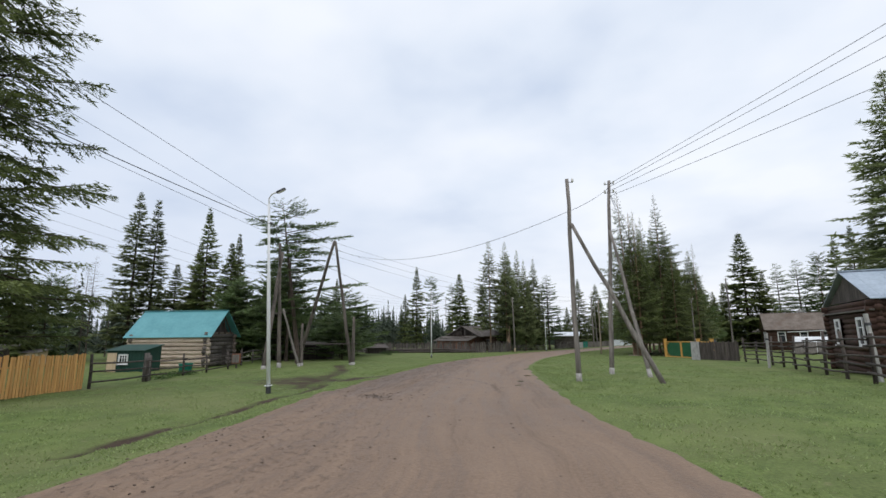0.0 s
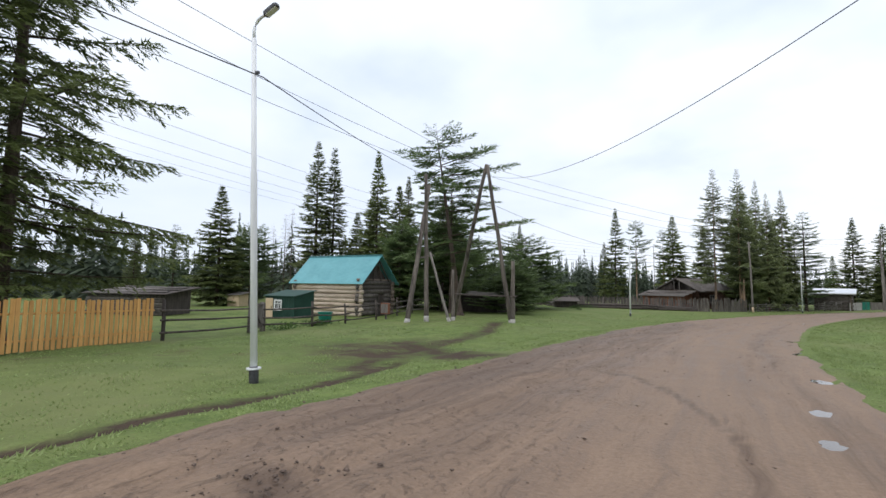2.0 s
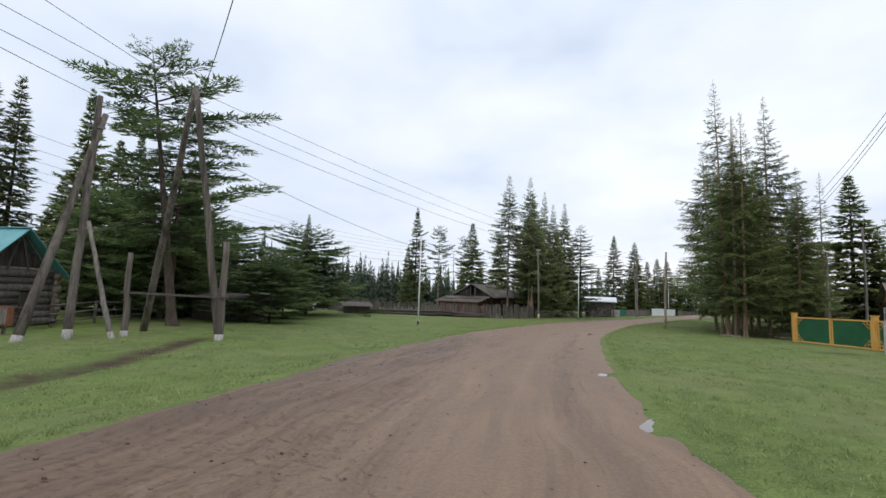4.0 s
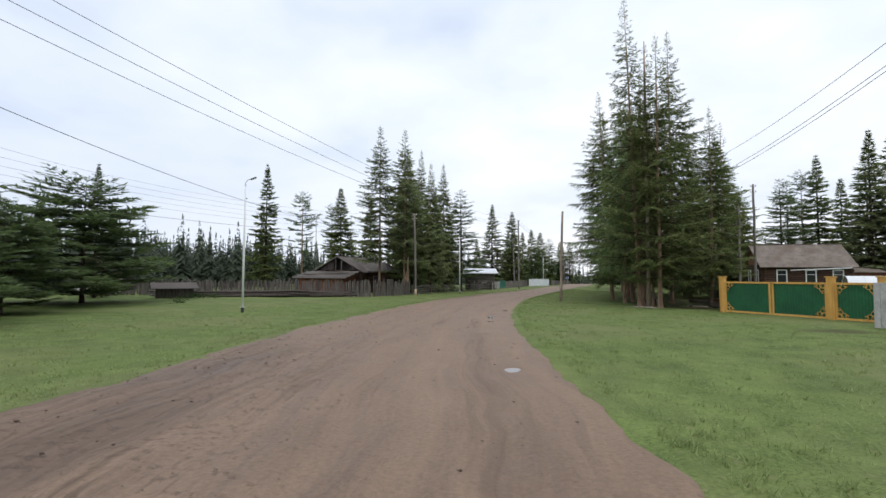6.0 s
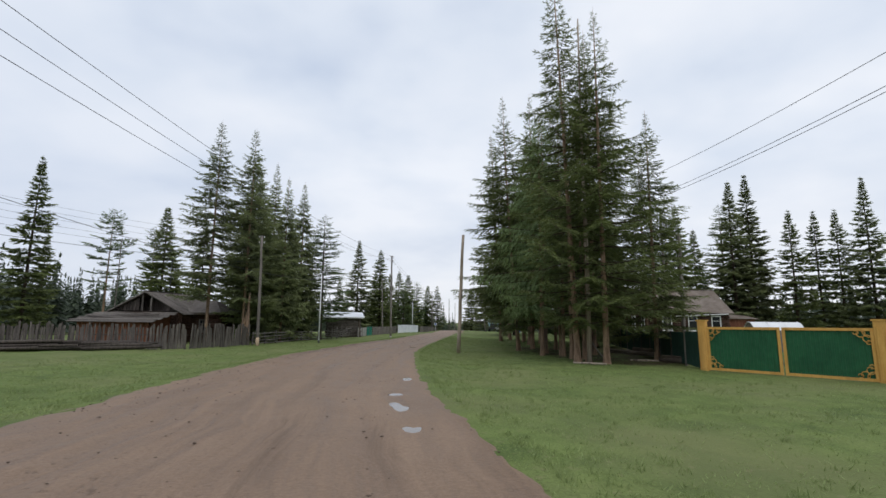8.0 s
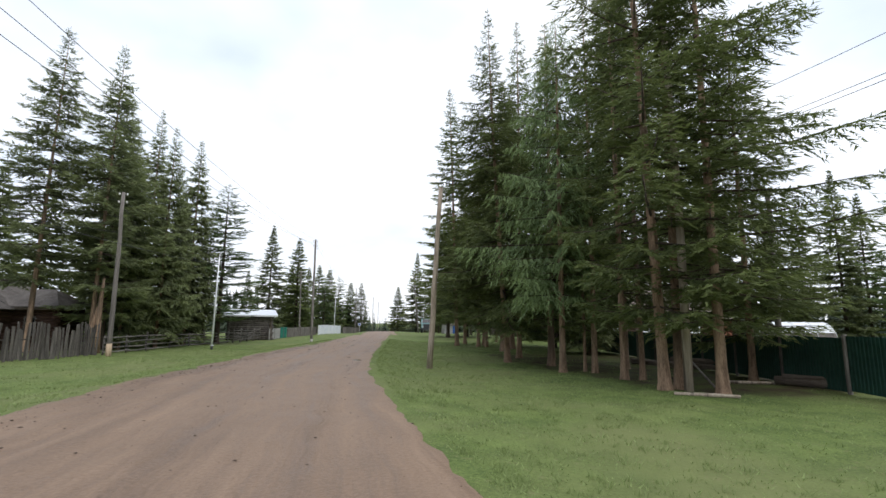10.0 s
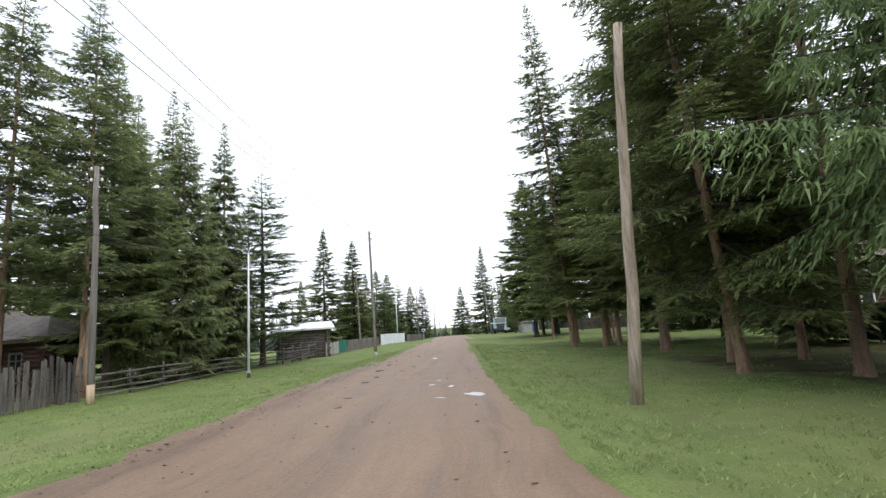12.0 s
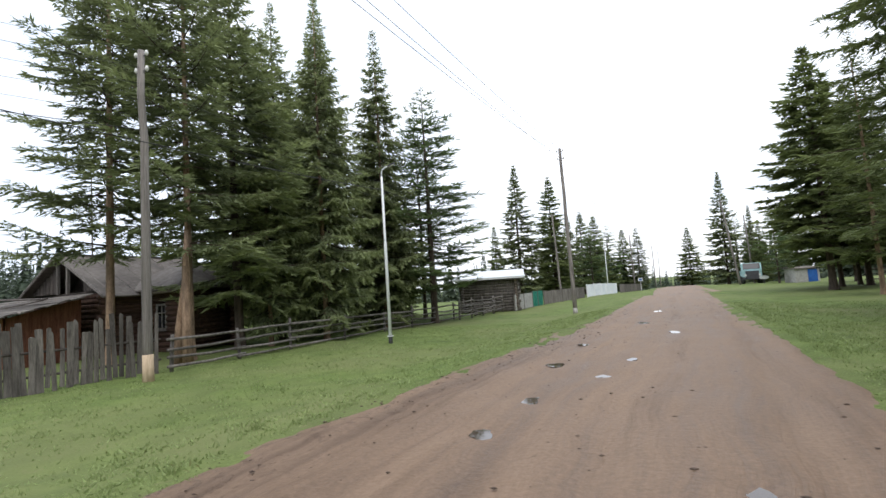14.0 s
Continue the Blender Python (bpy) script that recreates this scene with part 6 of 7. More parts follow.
def gable_boards(parent, x, half, z0, z1, mat, n=12, s=1, t=0.03):
    """Upright boards filling a gable at x."""
    for i in range(n):
        y = -half + 2 * half * (i + 0.5) / n
        w = 2 * half / n
        ha, hb = (z1 - z0) * (1 - abs(y - w / 2) / half), (z1 - z0) * (1 - abs(y + w / 2) / half)
        b = Build().prism([(-w / 2 + 0.004, 0), (w / 2 - 0.004, 0), (w / 2 - 0.004, max(0.01, hb)), (-w / 2 + 0.004, max(0.01, ha))], t, pose(x, y, z0, 0, 0, 90))
        part("gable_board", b, mat, parent)


def window(parent, at, w, h, turn, frame_mat=None, panes=2, name="window"):
    """A framed window set on a wall: casing, sash bars and dark panes."""
    root = part(name, Build().box((w, 0.05, h), (0, 0.03, 0)), GLASS, parent, m=pose(*at, 0, 0, turn))
    fm = frame_mat or WHITE_PAINT
    c = 0.11
    for x, z, sx, sz in ((-w / 2 - c / 2, 0, c, h + 2 * c), (w / 2 + c / 2, 0, c, h + 2 * c), (0, h / 2 + c / 2, w, c), (0, -h / 2 - c / 2, w, c)):
        part("casing", Build().box((sx, 0.06, sz), (x, -0.02, z), edge=0.01), fm, root)
    for i in range(1, panes):
        part("sash_bar", Build().box((0.05, 0.03, h), (-w / 2 + w * i / panes, -0.005, 0)), fm, root)
    part("sash_bar", Build().box((w, 0.03, 0.045), (0, -0.005, h * 0.18)), fm, root)
    part("sill", Build().box((w + 0.3, 0.14, 0.04), (0, -0.05, -h / 2 - c - 0.02), edge=0.01), fm, root)
    return root


def barn():
    """The pale log barn with a teal sheet roof."""
    ux, uy = 0.943, 0.332
    cx, cy = -34.3 - 0.332 * 2.25 - ux * 3.45, 27.15 + 0.943 * 2.25 - uy * 3.45
    z = gz(cx, cy)
    ob = thing("log_barn", (cx, cy, z), "pale log barn with a teal sheet metal roof", "barn", math.degrees(math.atan2(uy, ux)))
    e = 1.86 - z
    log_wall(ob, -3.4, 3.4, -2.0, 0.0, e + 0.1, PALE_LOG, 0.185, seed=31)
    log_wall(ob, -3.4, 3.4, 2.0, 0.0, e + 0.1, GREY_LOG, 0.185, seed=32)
    # gable logs darker than the pale front: the gable's shade put into their colour
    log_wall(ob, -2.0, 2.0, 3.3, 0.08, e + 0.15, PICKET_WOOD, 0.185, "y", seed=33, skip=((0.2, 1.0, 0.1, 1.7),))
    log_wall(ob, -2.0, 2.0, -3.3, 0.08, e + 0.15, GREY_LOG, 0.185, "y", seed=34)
    part("door", Build().box((0.05, 0.8, 1.6), (3.3, 0.6, 0.85), edge=0.01), DARK_WOOD, ob, "dark plank door")
    gable_roof(ob, 6.8, 2.0, e + 0.16, 3.98 - z, TEAL_ROOF, 0.3, 0.04, 0, ends=0.5)
    for y in (-1.5, -0.5, 0.5, 1.5):
        part("rafter", Build().tube([(3.45, y, e + 0.15), (3.45, 0, 3.85 - z)], 0.05, 6), DARK_WOOD, ob)
    part("tie_beam", Build().tube([(3.3, -2.2, e + 0.22), (3.3, 2.2, e + 0.22)], 0.09, 8), GREY_LOG, ob)
    # dark boards likewise carry the shade under the gable roof
    gable_boards(ob, 2.9, 2.0, e + 0.2, 3.9 - z, DARK_WOOD, 9)
    gable_boards(ob, -3.3, 2.0, e + 0.2, 3.9 - z, DARK_WOOD, 9)
    return ob


barn()


def lean_shed(name, at, turn, w, d, h_front, h_back, wall, roof, label, door=None, win=False, over=0.25):
    """A small shed under one sloping roof: four board walls, roof sheet, door and window."""
    ob = thing(name, at, label, "shed", turn)
    part("wall", Build().box((w, 0.06, h_front), (0, -d / 2, h_front / 2)), wall, ob)
    part("wall", Build().box((w, 0.06, h_back), (0, d / 2, h_back / 2)), wall, ob)
    for s in (-1, 1):
        b = Build().prism([(-d / 2 + 0.032, 0), (d / 2 - 0.032, 0), (d / 2 - 0.032, h_back), (-d / 2 + 0.032, h_front)], 0.06, pose(s * (w / 2 - 0.03), 0, 0, 0, 0, 90))
        part("wall", b, wall, ob)
    t = math.degrees(math.atan2(h_back - h_front, d))
    part("roof", Build().box((w + 2 * over, (d + 2 * over) / math.cos(radians(t)), 0.05), (0, 0, (h_front + h_back) / 2 + 0.06), (t, 0, 0)), roof, ob)
    for i in range(int(w / 0.25)):
        part("batten", Build().box((0.03, 0.02, h_front - 0.02), (-w / 2 + 0.13 + i * 0.25, -d / 2 - 0.042, h_front / 2)), wall, ob)
    if door:
        dr = part("door", Build().box((0.75, 0.05, h_front * 0.9), (-w / 2 + 0.45, -d / 2 - 0.07, h_front * 0.47), edge=0.01), door, ob, "pale board door")
        part("door_handle", Build().box((0.03, 0.05, 0.14), (-w / 2 + 0.72, -d / 2 - 0.115, h_front * 0.5)), DARK_STEEL, dr)
    if win:
        window(ob, (-w / 2 + 1.35, -d / 2 - 0.06, h_front * 0.62), 0.55, 0.5, 0, panes=3)
    return ob


bx, by = -36.6, 22.9
lean_shed("lean_to_shed", g3(bx, by), 19.4, 2.9, 1.8, 1.5, 1.85, DARK_GREEN, DARK_GREEN, "dark green shed with a beige door and a white window", BEIGE, True, 0.15)
old_shed = lean_shed("brown_shed", g3(-43.2, 14.8), 45, 5.2, 3.0, 1.45, 1.8, DARK_WOOD, DARK_WOOD, "low dark log shed with a sagging plank roof", None, False, 0.5)
log_wall(old_shed, -2.6, 2.6, -1.68, 0, 1.4, PICKET_WOOD, 0.1, seed=81)
for k in range(7):
    part("roof_plank", Build().box((5.9 - 0.25 * (k % 3), 0.5, 0.05), (0.12 * (-1) ** k, -1.75 + k * 0.58, 1.5 + k * 0.066 + 0.03 * (k % 2)), (6.6, 0.8 * (-1) ** k, 1.5 * (-1) ** k), 0.01, 0.012), PICKET_WOOD, old_shed)
lean_shed("outhouse", g3(-55.2, 25.0), 30, 1.5, 1.3, 1.15, 1.35, BEIGE, GREY_WOOD, "small pale board outhouse", BEIGE, False)
lean_shed("plank_shed", g3(-35.5, 41.5), 20, 4.0, 2.5, 1.5, 1.8, DARK_WOOD, SLATE, "small dark open plank shed", None, False, 0.4)
lean_shed("plank_shed", g3(-43.6, 66.4), 46, 3.0, 2.0, 0.9, 1.25, DARK_WOOD, DARK_WOOD, "low dark plank shed with a sloping plank roof", None, False, 0.4)


def tub(x, y):
    ob = thing("water_tub", g3(x, y), "teal green plastic tub on the grass", "tub")
    b = Build().tube([(0, 0, 0), (0, 0, 0.05), (0, 0, 0.62), (0, 0, 0.68), (0, 0, 0.68), (0, 0, 0.1)], [0.34, 0.36, 0.44, 0.46, 0.42, 0.34], 18)
    part("body", b, TEAL_PLASTIC, ob, smooth=True)
    part("rim", Build().tube([(0.45 * math.cos(k * math.pi / 9), 0.45 * math.sin(k * math.pi / 9), 0.68) for k in range(19)], 0.025, 6), TEAL_PLASTIC, ob, smooth=True)


tub(-30.4, 22.6)
plate = thing("metal_cabinet", g3(-31.2, 27.6), "small grey brown box on a fence post", "box", 30)
part("stand", Build().box((0.12, 0.12, 0.9), (0, 0, 0.35), edge=0.02), GREY_WOOD, plate)
part("body", Build().box((0.62, 0.3, 0.75), (0, -0.1, 0.75), edge=0.03), RED_BOARD, plate)
part("door", Build().box((0.52, 0.02, 0.62), (0, -0.265, 0.75), edge=0.01), GREY_WOOD, plate)


def log_house():
    """The old log house behind the pickets: open plank gable towards the road, grey sheet roof."""
    ob = thing("log_house", g3(-36.1, 89.4), "old dark log house with an open plank gable", "house", 80)
    log_wall(ob, -3.0, 3.0, -3.4, 0, 2.8, BROWN_LOG, 0.13, seed=41)
    log_wall(ob, -3.0, 3.0, 3.4, 0, 2.8, BROWN_LOG, 0.13, seed=42)
    log_wall(ob, -3.4, 3.4, -2.9, 0.08, 2.85, BROWN_LOG, 0.13, "y", seed=43)
    log_wall(ob, -3.4, 3.4, 2.9, 0.08, 2.85, BROWN_LOG, 0.13, "y", seed=44)
    gable_roof(ob, 6.0, 3.4, 3.0, 4.75, SLATE, 0.75, 0.06, 7, GREY_WOOD, 0.4)
    gable_boards(ob, 2.9, 3.1, 3.0, 4.6, DARK_WOOD, 11)
    # the attic stands open behind two posts, its back wall in shade
    gable_boards(ob, -1.6, 3.1, 3.0, 4.6, DARK_WOOD, 11)
    part("attic_floor", Build().box((5.6, 6.4, 0.08), (0, 0, 2.95)), DARK_WOOD, ob)
    for y in (-0.55, 0.35):
        part("gable_post", Build().box((0.13, 0.13, 1.55), (-3.1, y, 3.72), edge=0.01), GREY_WOOD, ob)
    for s in (-1, 1):
        part("barge_board", Build().tube([(-3.36, 0, 4.74), (-3.36, s * 4.1, 2.66)], 0.07, 6), GREY_WOOD, ob)
    for k in range(7):
        y = 0.9 + 0.33 * k
        for sg in (-1, 1):
            h = 1.6 * (1 - y / 3.3)
            if h > 0.08 and (sg > 0 or k > 2):
                part("gable_board", Build().box((0.03, 0.3, h), (-3.0, sg * y, 3.0 + h / 2), (0, 0, 0), 0.005), DARK_WOOD, ob)
    return ob


log_house()


def aerial(x, y, h):
    """A thin pole behind the house with a short cross-rod at its head."""
    ob = thing("aerial_mast", g3(x, y), "thin grey aerial mast behind the log house", "mast", 40)
    part("pole", Build().tube([(0, 0, -0.3), (0.05, 0, h * 0.5), (0, 0, h)], [0.06, 0.05, 0.035], 7), GREY_WOOD, ob)
    part("cross_rod", Build().tube([(-0.55, 0, h - 0.08), (0.75, 0, h - 0.16)], 0.022, 6), DARK_STEEL, ob)
    part("rod", Build().tube([(0.2, -0.4, h - 0.12), (0.2, 0.4, h - 0.12)], 0.014, 6), DARK_STEEL, ob)


aerial(-43.0, 92.3, 10.7)


def porch():
    """The porch beside the log house under a low hipped grey roof."""
    ob = thing("porch", g3(-31.4, 88.6), "dark log porch with a hipped grey roof", "porch", -10)
    log_wall(ob, -1.5, 1.5, -1.2, 0, 2.75, BROWN_LOG, 0.13, seed=45, skip=((-0.45, 0.25, 1.0, 2.2),))
    log_wall(ob, -1.5, 1.5, 1.2, 0, 2.75, BROWN_LOG, 0.13, seed=46)
    log_wall(ob, -1.2, 1.2, 1.4, 0.08, 2.75, BROWN_LOG, 0.13, "y", seed=47)
    window(ob, (-0.1, -1.26, 1.6), 0.6, 1.0, 0, GREY_WOOD, 2)
    part("porch_post", Build().tube([(-1.6, -1.9, 0), (-1.6, -1.9, 2.75)], 0.07, 8), GREY_WOOD, ob)
    part("lintel", Build().tube([(-2.0, -1.8, 2.72), (2.0, -1.8, 2.72)], 0.08, 8), GREY_LOG, ob)
    a, b, c, d, e, f = (-2.3, -2.0, 2.8), (2.1, -2.0, 2.8), (2.1, 2.0, 2.8), (-2.3, 2.0, 2.8), (-1.4, 0, 4.0), (0.4, 0, 4.0)
    for name, pts in (("roof_slope", (a, b, f, e)), ("roof_slope", (b, c, f)), ("roof_slope", (c, d, e, f)), ("roof_slope", (d, a, e))):
        k = len(pts)
        part(name, Build().add(list(pts) + [(x, y, z + 0.06) for x, y, z in pts], [tuple(reversed(range(k))), tuple(range(k, 2 * k))] + [(i, (i + 1) % k, k + (i + 1) % k, k + i) for i in range(k)]), SLATE, ob)


porch()
lt = thing("plank_lean_to", g3(-37.4, 84.6), "reddish plank lean-to under an old grey plank roof", "shed", -10)
for i in range(36):
    part("wall_board", Build().box((0.17, 0.03, 1.95 + 0.02 * (i % 3)), (-3.4 + i * 0.19, -1.3, 0.97), (0, 0, 0), 0.005), RED_BOARD, lt)
for s in (-1, 1):
    part("side_wall", Build().prism([(-1.26, 0), (1.24, 0), (1.24, 2.6), (-1.26, 1.95)], 0.06, pose(s * 3.45, 0, 0, 0, 0, 90)), RED_BOARD, lt)
for i in range(8):
    part("roof_plank", Build().box((8.2, 0.42, 0.05), (0.1 * (-1) ** i, -1.75 + i * 0.43, 1.95 + i * 0.105 + 0.02 * (i % 2)), (14, 0, 0), 0.01, 0.012), PICKET_WOOD, lt)
for k, (x, z, tilt) in enumerate(((-1.5, 2.32, 3), (1.6, 2.36, -4), (0.2, 2.5, 2))):
    part("loose_plank", Build().box((3.4, 0.2, 0.04), (x, -0.6 + 0.5 * k, z + 0.12 * k), (14, tilt, 4 * k), 0.01, 0.01), DARK_WOOD, lt)


def white_roofed_house():
    ob = thing("log_house", g3(-21.6, 112.5), "weathered grey-brown log house with a pale sloping roof", "house", 8)
    log_wall(ob, -2.3, 2.3, -3.6, 0, 2.7, PICKET_WOOD, 0.13, seed=51)
    log_wall(ob, -2.3, 2.3, 3.6, 0, 2.7, PICKET_WOOD, 0.13, seed=52)
    log_wall(ob, -3.6, 3.6, 2.2, 0.08, 2.8, GREY_LOG, 0.13, "y", seed=53)
    log_wall(ob, -3.6, 3.6, -2.2, 0.08, 2.8, PICKET_WOOD, 0.13, "y", seed=54)
    part("roof", Build().box((5.9, 8.4, 0.09), (0, 0, 3.18), (5.5, 0, 0), 0.02), WHITE_ROOF, ob, "pale sheet roof")
    part("fascia", Build().box((5.8, 0.06, 0.16), (0, -4.2, 2.74)), WHITE_PAINT, ob)
    for y in (-1.6, 0.4):
        window(ob, (2.36, y, 1.45), 0.7, 0.95, 90, WHITE_PAINT, 1)


white_roofed_house()
# panels along the far yards
sheet_fence("sheet_fence", [(-19.0, 108.5), (-18.2, 113.5)], 1.25, CONCRETE, "pale grey sheet fence by the far yard", GREY_WOOD, 2.5)
sheet_fence("sheet_fence", [(-18.2, 113.6), (-17.6, 116.6)], 1.35, TEAL_PLASTIC, "teal green sheet gate by the far yard", GREY_WOOD, 1.5)
sheet_fence("sheet_fence", [(-17.5, 117.0), (-14.0, 129.5)], 1.25, GREY_WOOD, "grey board fence along the far yard", GREY_WOOD, 2.5)
sheet_fence("sheet_fence", [(-13.7, 130.6), (-9.6, 146.5)], 1.5, WHITE_ROOF, "white sheet fence along the far yard", WHITE_PAINT, 3.0)
sheet_fence("sheet_fence", [(-9.0, 150), (-3.5, 176)], 1.3, GREY_WOOD, "grey board fence far along the road", GREY_WOOD, 4.0)


def brown_house():
    """The brown log house behind the ochre gate, white window frames, dull sheet roof."""
    turn = -3
    ob = thing("log_house", g3(18.0, 91.0), "brown log house with white windows and a dull brown roof", "house", turn)
    log_wall(ob, -4.1, 4.1, -3.0, 0, 3.3, BROWN_LOG, 0.13, seed=61, skip=((-0.15, 0.85, 1.2, 2.75), (2.35, 3.35, 1.2, 2.75), (-2.9, -1.9, 1.2, 2.75)))
    log_wall(ob, -4.1, 4.1, 3.0, 0, 3.3, BROWN_LOG, 0.13, seed=62)
    log_wall(ob, -3.0, 3.0, -4.0, 0.07, 3.35, BROWN_LOG, 0.13, "y", seed=63)
    log_wall(ob, -3.0, 3.0, 4.0, 0.07, 3.35, BROWN_LOG, 0.13, "y", seed=64)
    for x in (-2.4, 0.35, 2.85):
        window(ob, (x, -3.10, 2.0), 0.82, 1.4, 0, WHITE_PAINT, 1)
    for y in (-1.4, 1.0):
        window(ob, (-4.20, y, 2.0), 0.62, 1.4, -90, WHITE_PAINT, 1)
    gable_roof(ob, 8.3, 3.0, 3.4, 5.65, RUST_ROOF, 0.5, 0.06, 0, ends=0.45)
    for x in (-4.05, 4.05):
        gable_boards(ob, x, 2.85, 3.4, 5.5, TAN_BOARD, 13)
    part("pipe", Build().tube([(-1.7, -3.5, 2.72), (3.9, -3.6, 2.98)], 0.05, 8), WHITE_PAINT, ob, "white pipe slung along the wall")
    part("chimney", Build().box((0.5, 0.5, 1.2), (0.8, 0.6, 5.6), edge=0.03), CONCRETE, ob, "pale chimney stub")
    lean_shed("porch_annex", g3(23.9, 89.6), turn, 3.0, 2.6, 2.5, 2.9, RED_BOARD, RUST_ROOF, "reddish board annex with a shallow roof", None, False, 0.3)


brown_house()


def greenhouse():
    ob = thing("greenhouse", g3(15.9, 74.0), "low rounded white film greenhouse", "greenhouse", -14)
    n, r, L2 = 12, 1.3, 1.7
    for k in range(n):
        a, b2 = math.pi * k / n, math.pi * (k + 1) / n
        p = [(r * math.cos(a), r * math.sin(a) * 1.65), (r * math.cos(b2), r * math.sin(b2) * 1.65)]
        part("film_panel", Build().add([(-L2, p[0][0], p[0][1]), (L2, p[0][0], p[0][1]), (L2, p[1][0], p[1][1]), (-L2, p[1][0], p[1][1]),
                                        (-L2, p[0][0] * 0.98, p[0][1] * 0.98), (L2, p[0][0] * 0.98, p[0][1] * 0.98), (L2, p[1][0] * 0.98, p[1][1] * 0.98), (-L2, p[1][0] * 0.98, p[1][1] * 0.98)],
                                       [(0, 1, 2, 3), (7, 6, 5, 4), (0, 4, 5, 1), (2, 6, 7, 3)]), CLEAR_FILM if 2 < k < n - 3 else GREY_WOOD, ob)
    for s in (-1, 1):
        part("end_wall", Build().add([(s * (L2 - 0.02), r * math.cos(math.pi * k / n) * 0.97, r * math.sin(math.pi * k / n) * 1.6) for k in range(n + 1)], [tuple(range(n + 1))]), GREY_WOOD, ob)
    for k in range(4):
        x = -L2 + 2 * L2 * k / 3
        part("hoop", Build().tube([(x, r * 1.01 * math.cos(math.pi * i / n), r * 1.66 * math.sin(math.pi * i / n)) for i in range(n + 1)], 0.025, 5), GALVANISED, ob)


greenhouse()


def tin_roofed_house():
    """The log house with a blue-grey tin roof, gable to the road."""
    ob = thing("log_house", g3(11.2, 27.4), "dark log house with a blue-grey tin roof", "house", -1.5)
    log_wall(ob, -3.8, 3.8, -3.4, 0, 3.1, BROWN_LOG, 0.13, seed=71)
    log_wall(ob, -3.8, 3.8, 3.4, 0, 3.1, BROWN_LOG, 0.13, seed=72)
    log_wall(ob, -3.4, 3.4, -3.7, 0.08, 3.15, BROWN_LOG, 0.13, "y", seed=73, skip=((1.0, 1.8, 1.35, 2.35), (-2.3, -1.5, 1.35, 2.35)))
    log_wall(ob, -3.4, 3.4, 3.7, 0.08, 3.15, BROWN_LOG, 0.13, "y", seed=74)
    gable_roof(ob, 7.6, 3.4, 3.22, 4.55, TIN, 0.25, 0.03, 9, ends=0.12)
    for x in (-3.7, 3.7):
        gable_boards(ob, x, 3.25, 3.2, 4.42, DARK_WOOD, 15)
    for y in (1.4, -1.9):
        window(ob, (-3.90, y, 1.85), 0.6, 1.0, -90, WHITE_PAINT, 1)
    for x in (-2.2, 0.2):
        window(ob, (x, -3.5, 1.75), 0.6, 1.0, 0, WHITE_PAINT, 2)
    part("ledge", Build().box((0.16, 7.2, 0.07), (-3.9, 0, 2.72), edge=0.01), GREY_WOOD, ob, "pale ledge board over the windows")


tin_roofed_house()


# ---- far roadside things ----
def truck():
    ob = thing("truck", g3(6.7, 141.5), "parked pale teal truck with a dark bonnet", "truck", 78)
    part("chassis", Build().box((5.4, 0.9, 0.25), (0, 0, 0.8), edge=0.03), DARK_STEEL, ob)
    cab = part("cab", Build().prism([(-1.0, 0.0), (1.05, 0.0), (1.05, 0.9), (0.7, 1.75), (-1.0, 1.75)], 2.1, pose(-1.9, 0, 0.9, 0, 0, 180)), TRUCK_PAINT, ob, "pale blue-grey boxy cab")
    part("windscreen", Build().box((0.04, 1.8, 0.75), (-2.82, 0, 2.25), (0, 22, 0)), GLASS, cab)
    part("bonnet", Build().box((1.2, 1.4, 0.8), (-3.2, 0, 1.25), edge=0.08), DARK_STEEL, ob, "dark bonnet")
    part("bumper", Build().box((0.2, 2.1, 0.25), (-3.9, 0, 0.75), edge=0.03), DARK_STEEL, ob)
    for y in (-0.75, 0.75):
        part("headlight", Build().tube([(-3.84, y, 1.15), (-3.78, y, 1.15)], 0.13, 12), INSULATOR, ob)
    part("load_bed", Build().box((3.6, 2.1, 0.7), (1.0, 0, 1.35), edge=0.03), TRUCK_PAINT, ob)
    for x in (-2.7, 0.6, 1.9):
        for y in (-0.95, 0.95):
            w = part("wheel", Build().tube([(x, y - 0.15, 0.5), (x, y - 0.1, 0.5), (x, y + 0.1, 0.5), (x, y + 0.15, 0.5)], [0.42, 0.5, 0.5, 0.42], 16), RUBBER, ob, smooth=True)
            part("rim", Build().tube([(x, y - 0.16, 0.5), (x, y + 0.16, 0.5)], 0.25, 10), DARK_STEEL, w)


truck()


def low_sign(x, y):
    """A small white panel on a short post at the roadside."""
    ob = thing("low_sign", g3(x, y), "small white panel on a short dark post in the grass", "sign", -8)
    part("post", Build().tube([(0, 0, -0.15), (0, 0, 0.5)], 0.06, 8), DARK_STEEL, ob)
    outline = [(0.5 * math.cos(a), 0.7 + 0.22 * math.sin(a)) for a in (2 * math.pi * k / 16 for k in range(16))]
    part("panel", Build().prism(outline, 0.04, pose(0, -0.08, 0)), WHITE_PAINT, ob, "rounded white panel")


low_sign(6.1, 134.5)
box = thing("board_shed", g3(8.6, 131.0), "pale shed with a bright blue door", "shed", 10)
part("wall", Build().box((2.4, 2.0, 1.5), (0, 0, 0.75), edge=0.02), CONCRETE, box)
part("roof", Build().box((2.8, 2.4, 0.08), (0, 0, 1.56), (4, 0, 0)), SLATE, box)
part("door", Build().box((0.9, 0.05, 1.3), (0.5, -1.03, 0.68)), BLUE_PAINT, box, "bright blue door")
rail_fence("rail_fence", [(8.5, 118), (14.0, 117.0), (22.0, 115.0)], "dark pole fence in front of a far yard", (0.3, 0.7, 1.1), 2.5, DARK_WOOD, 1.4, seed=31)
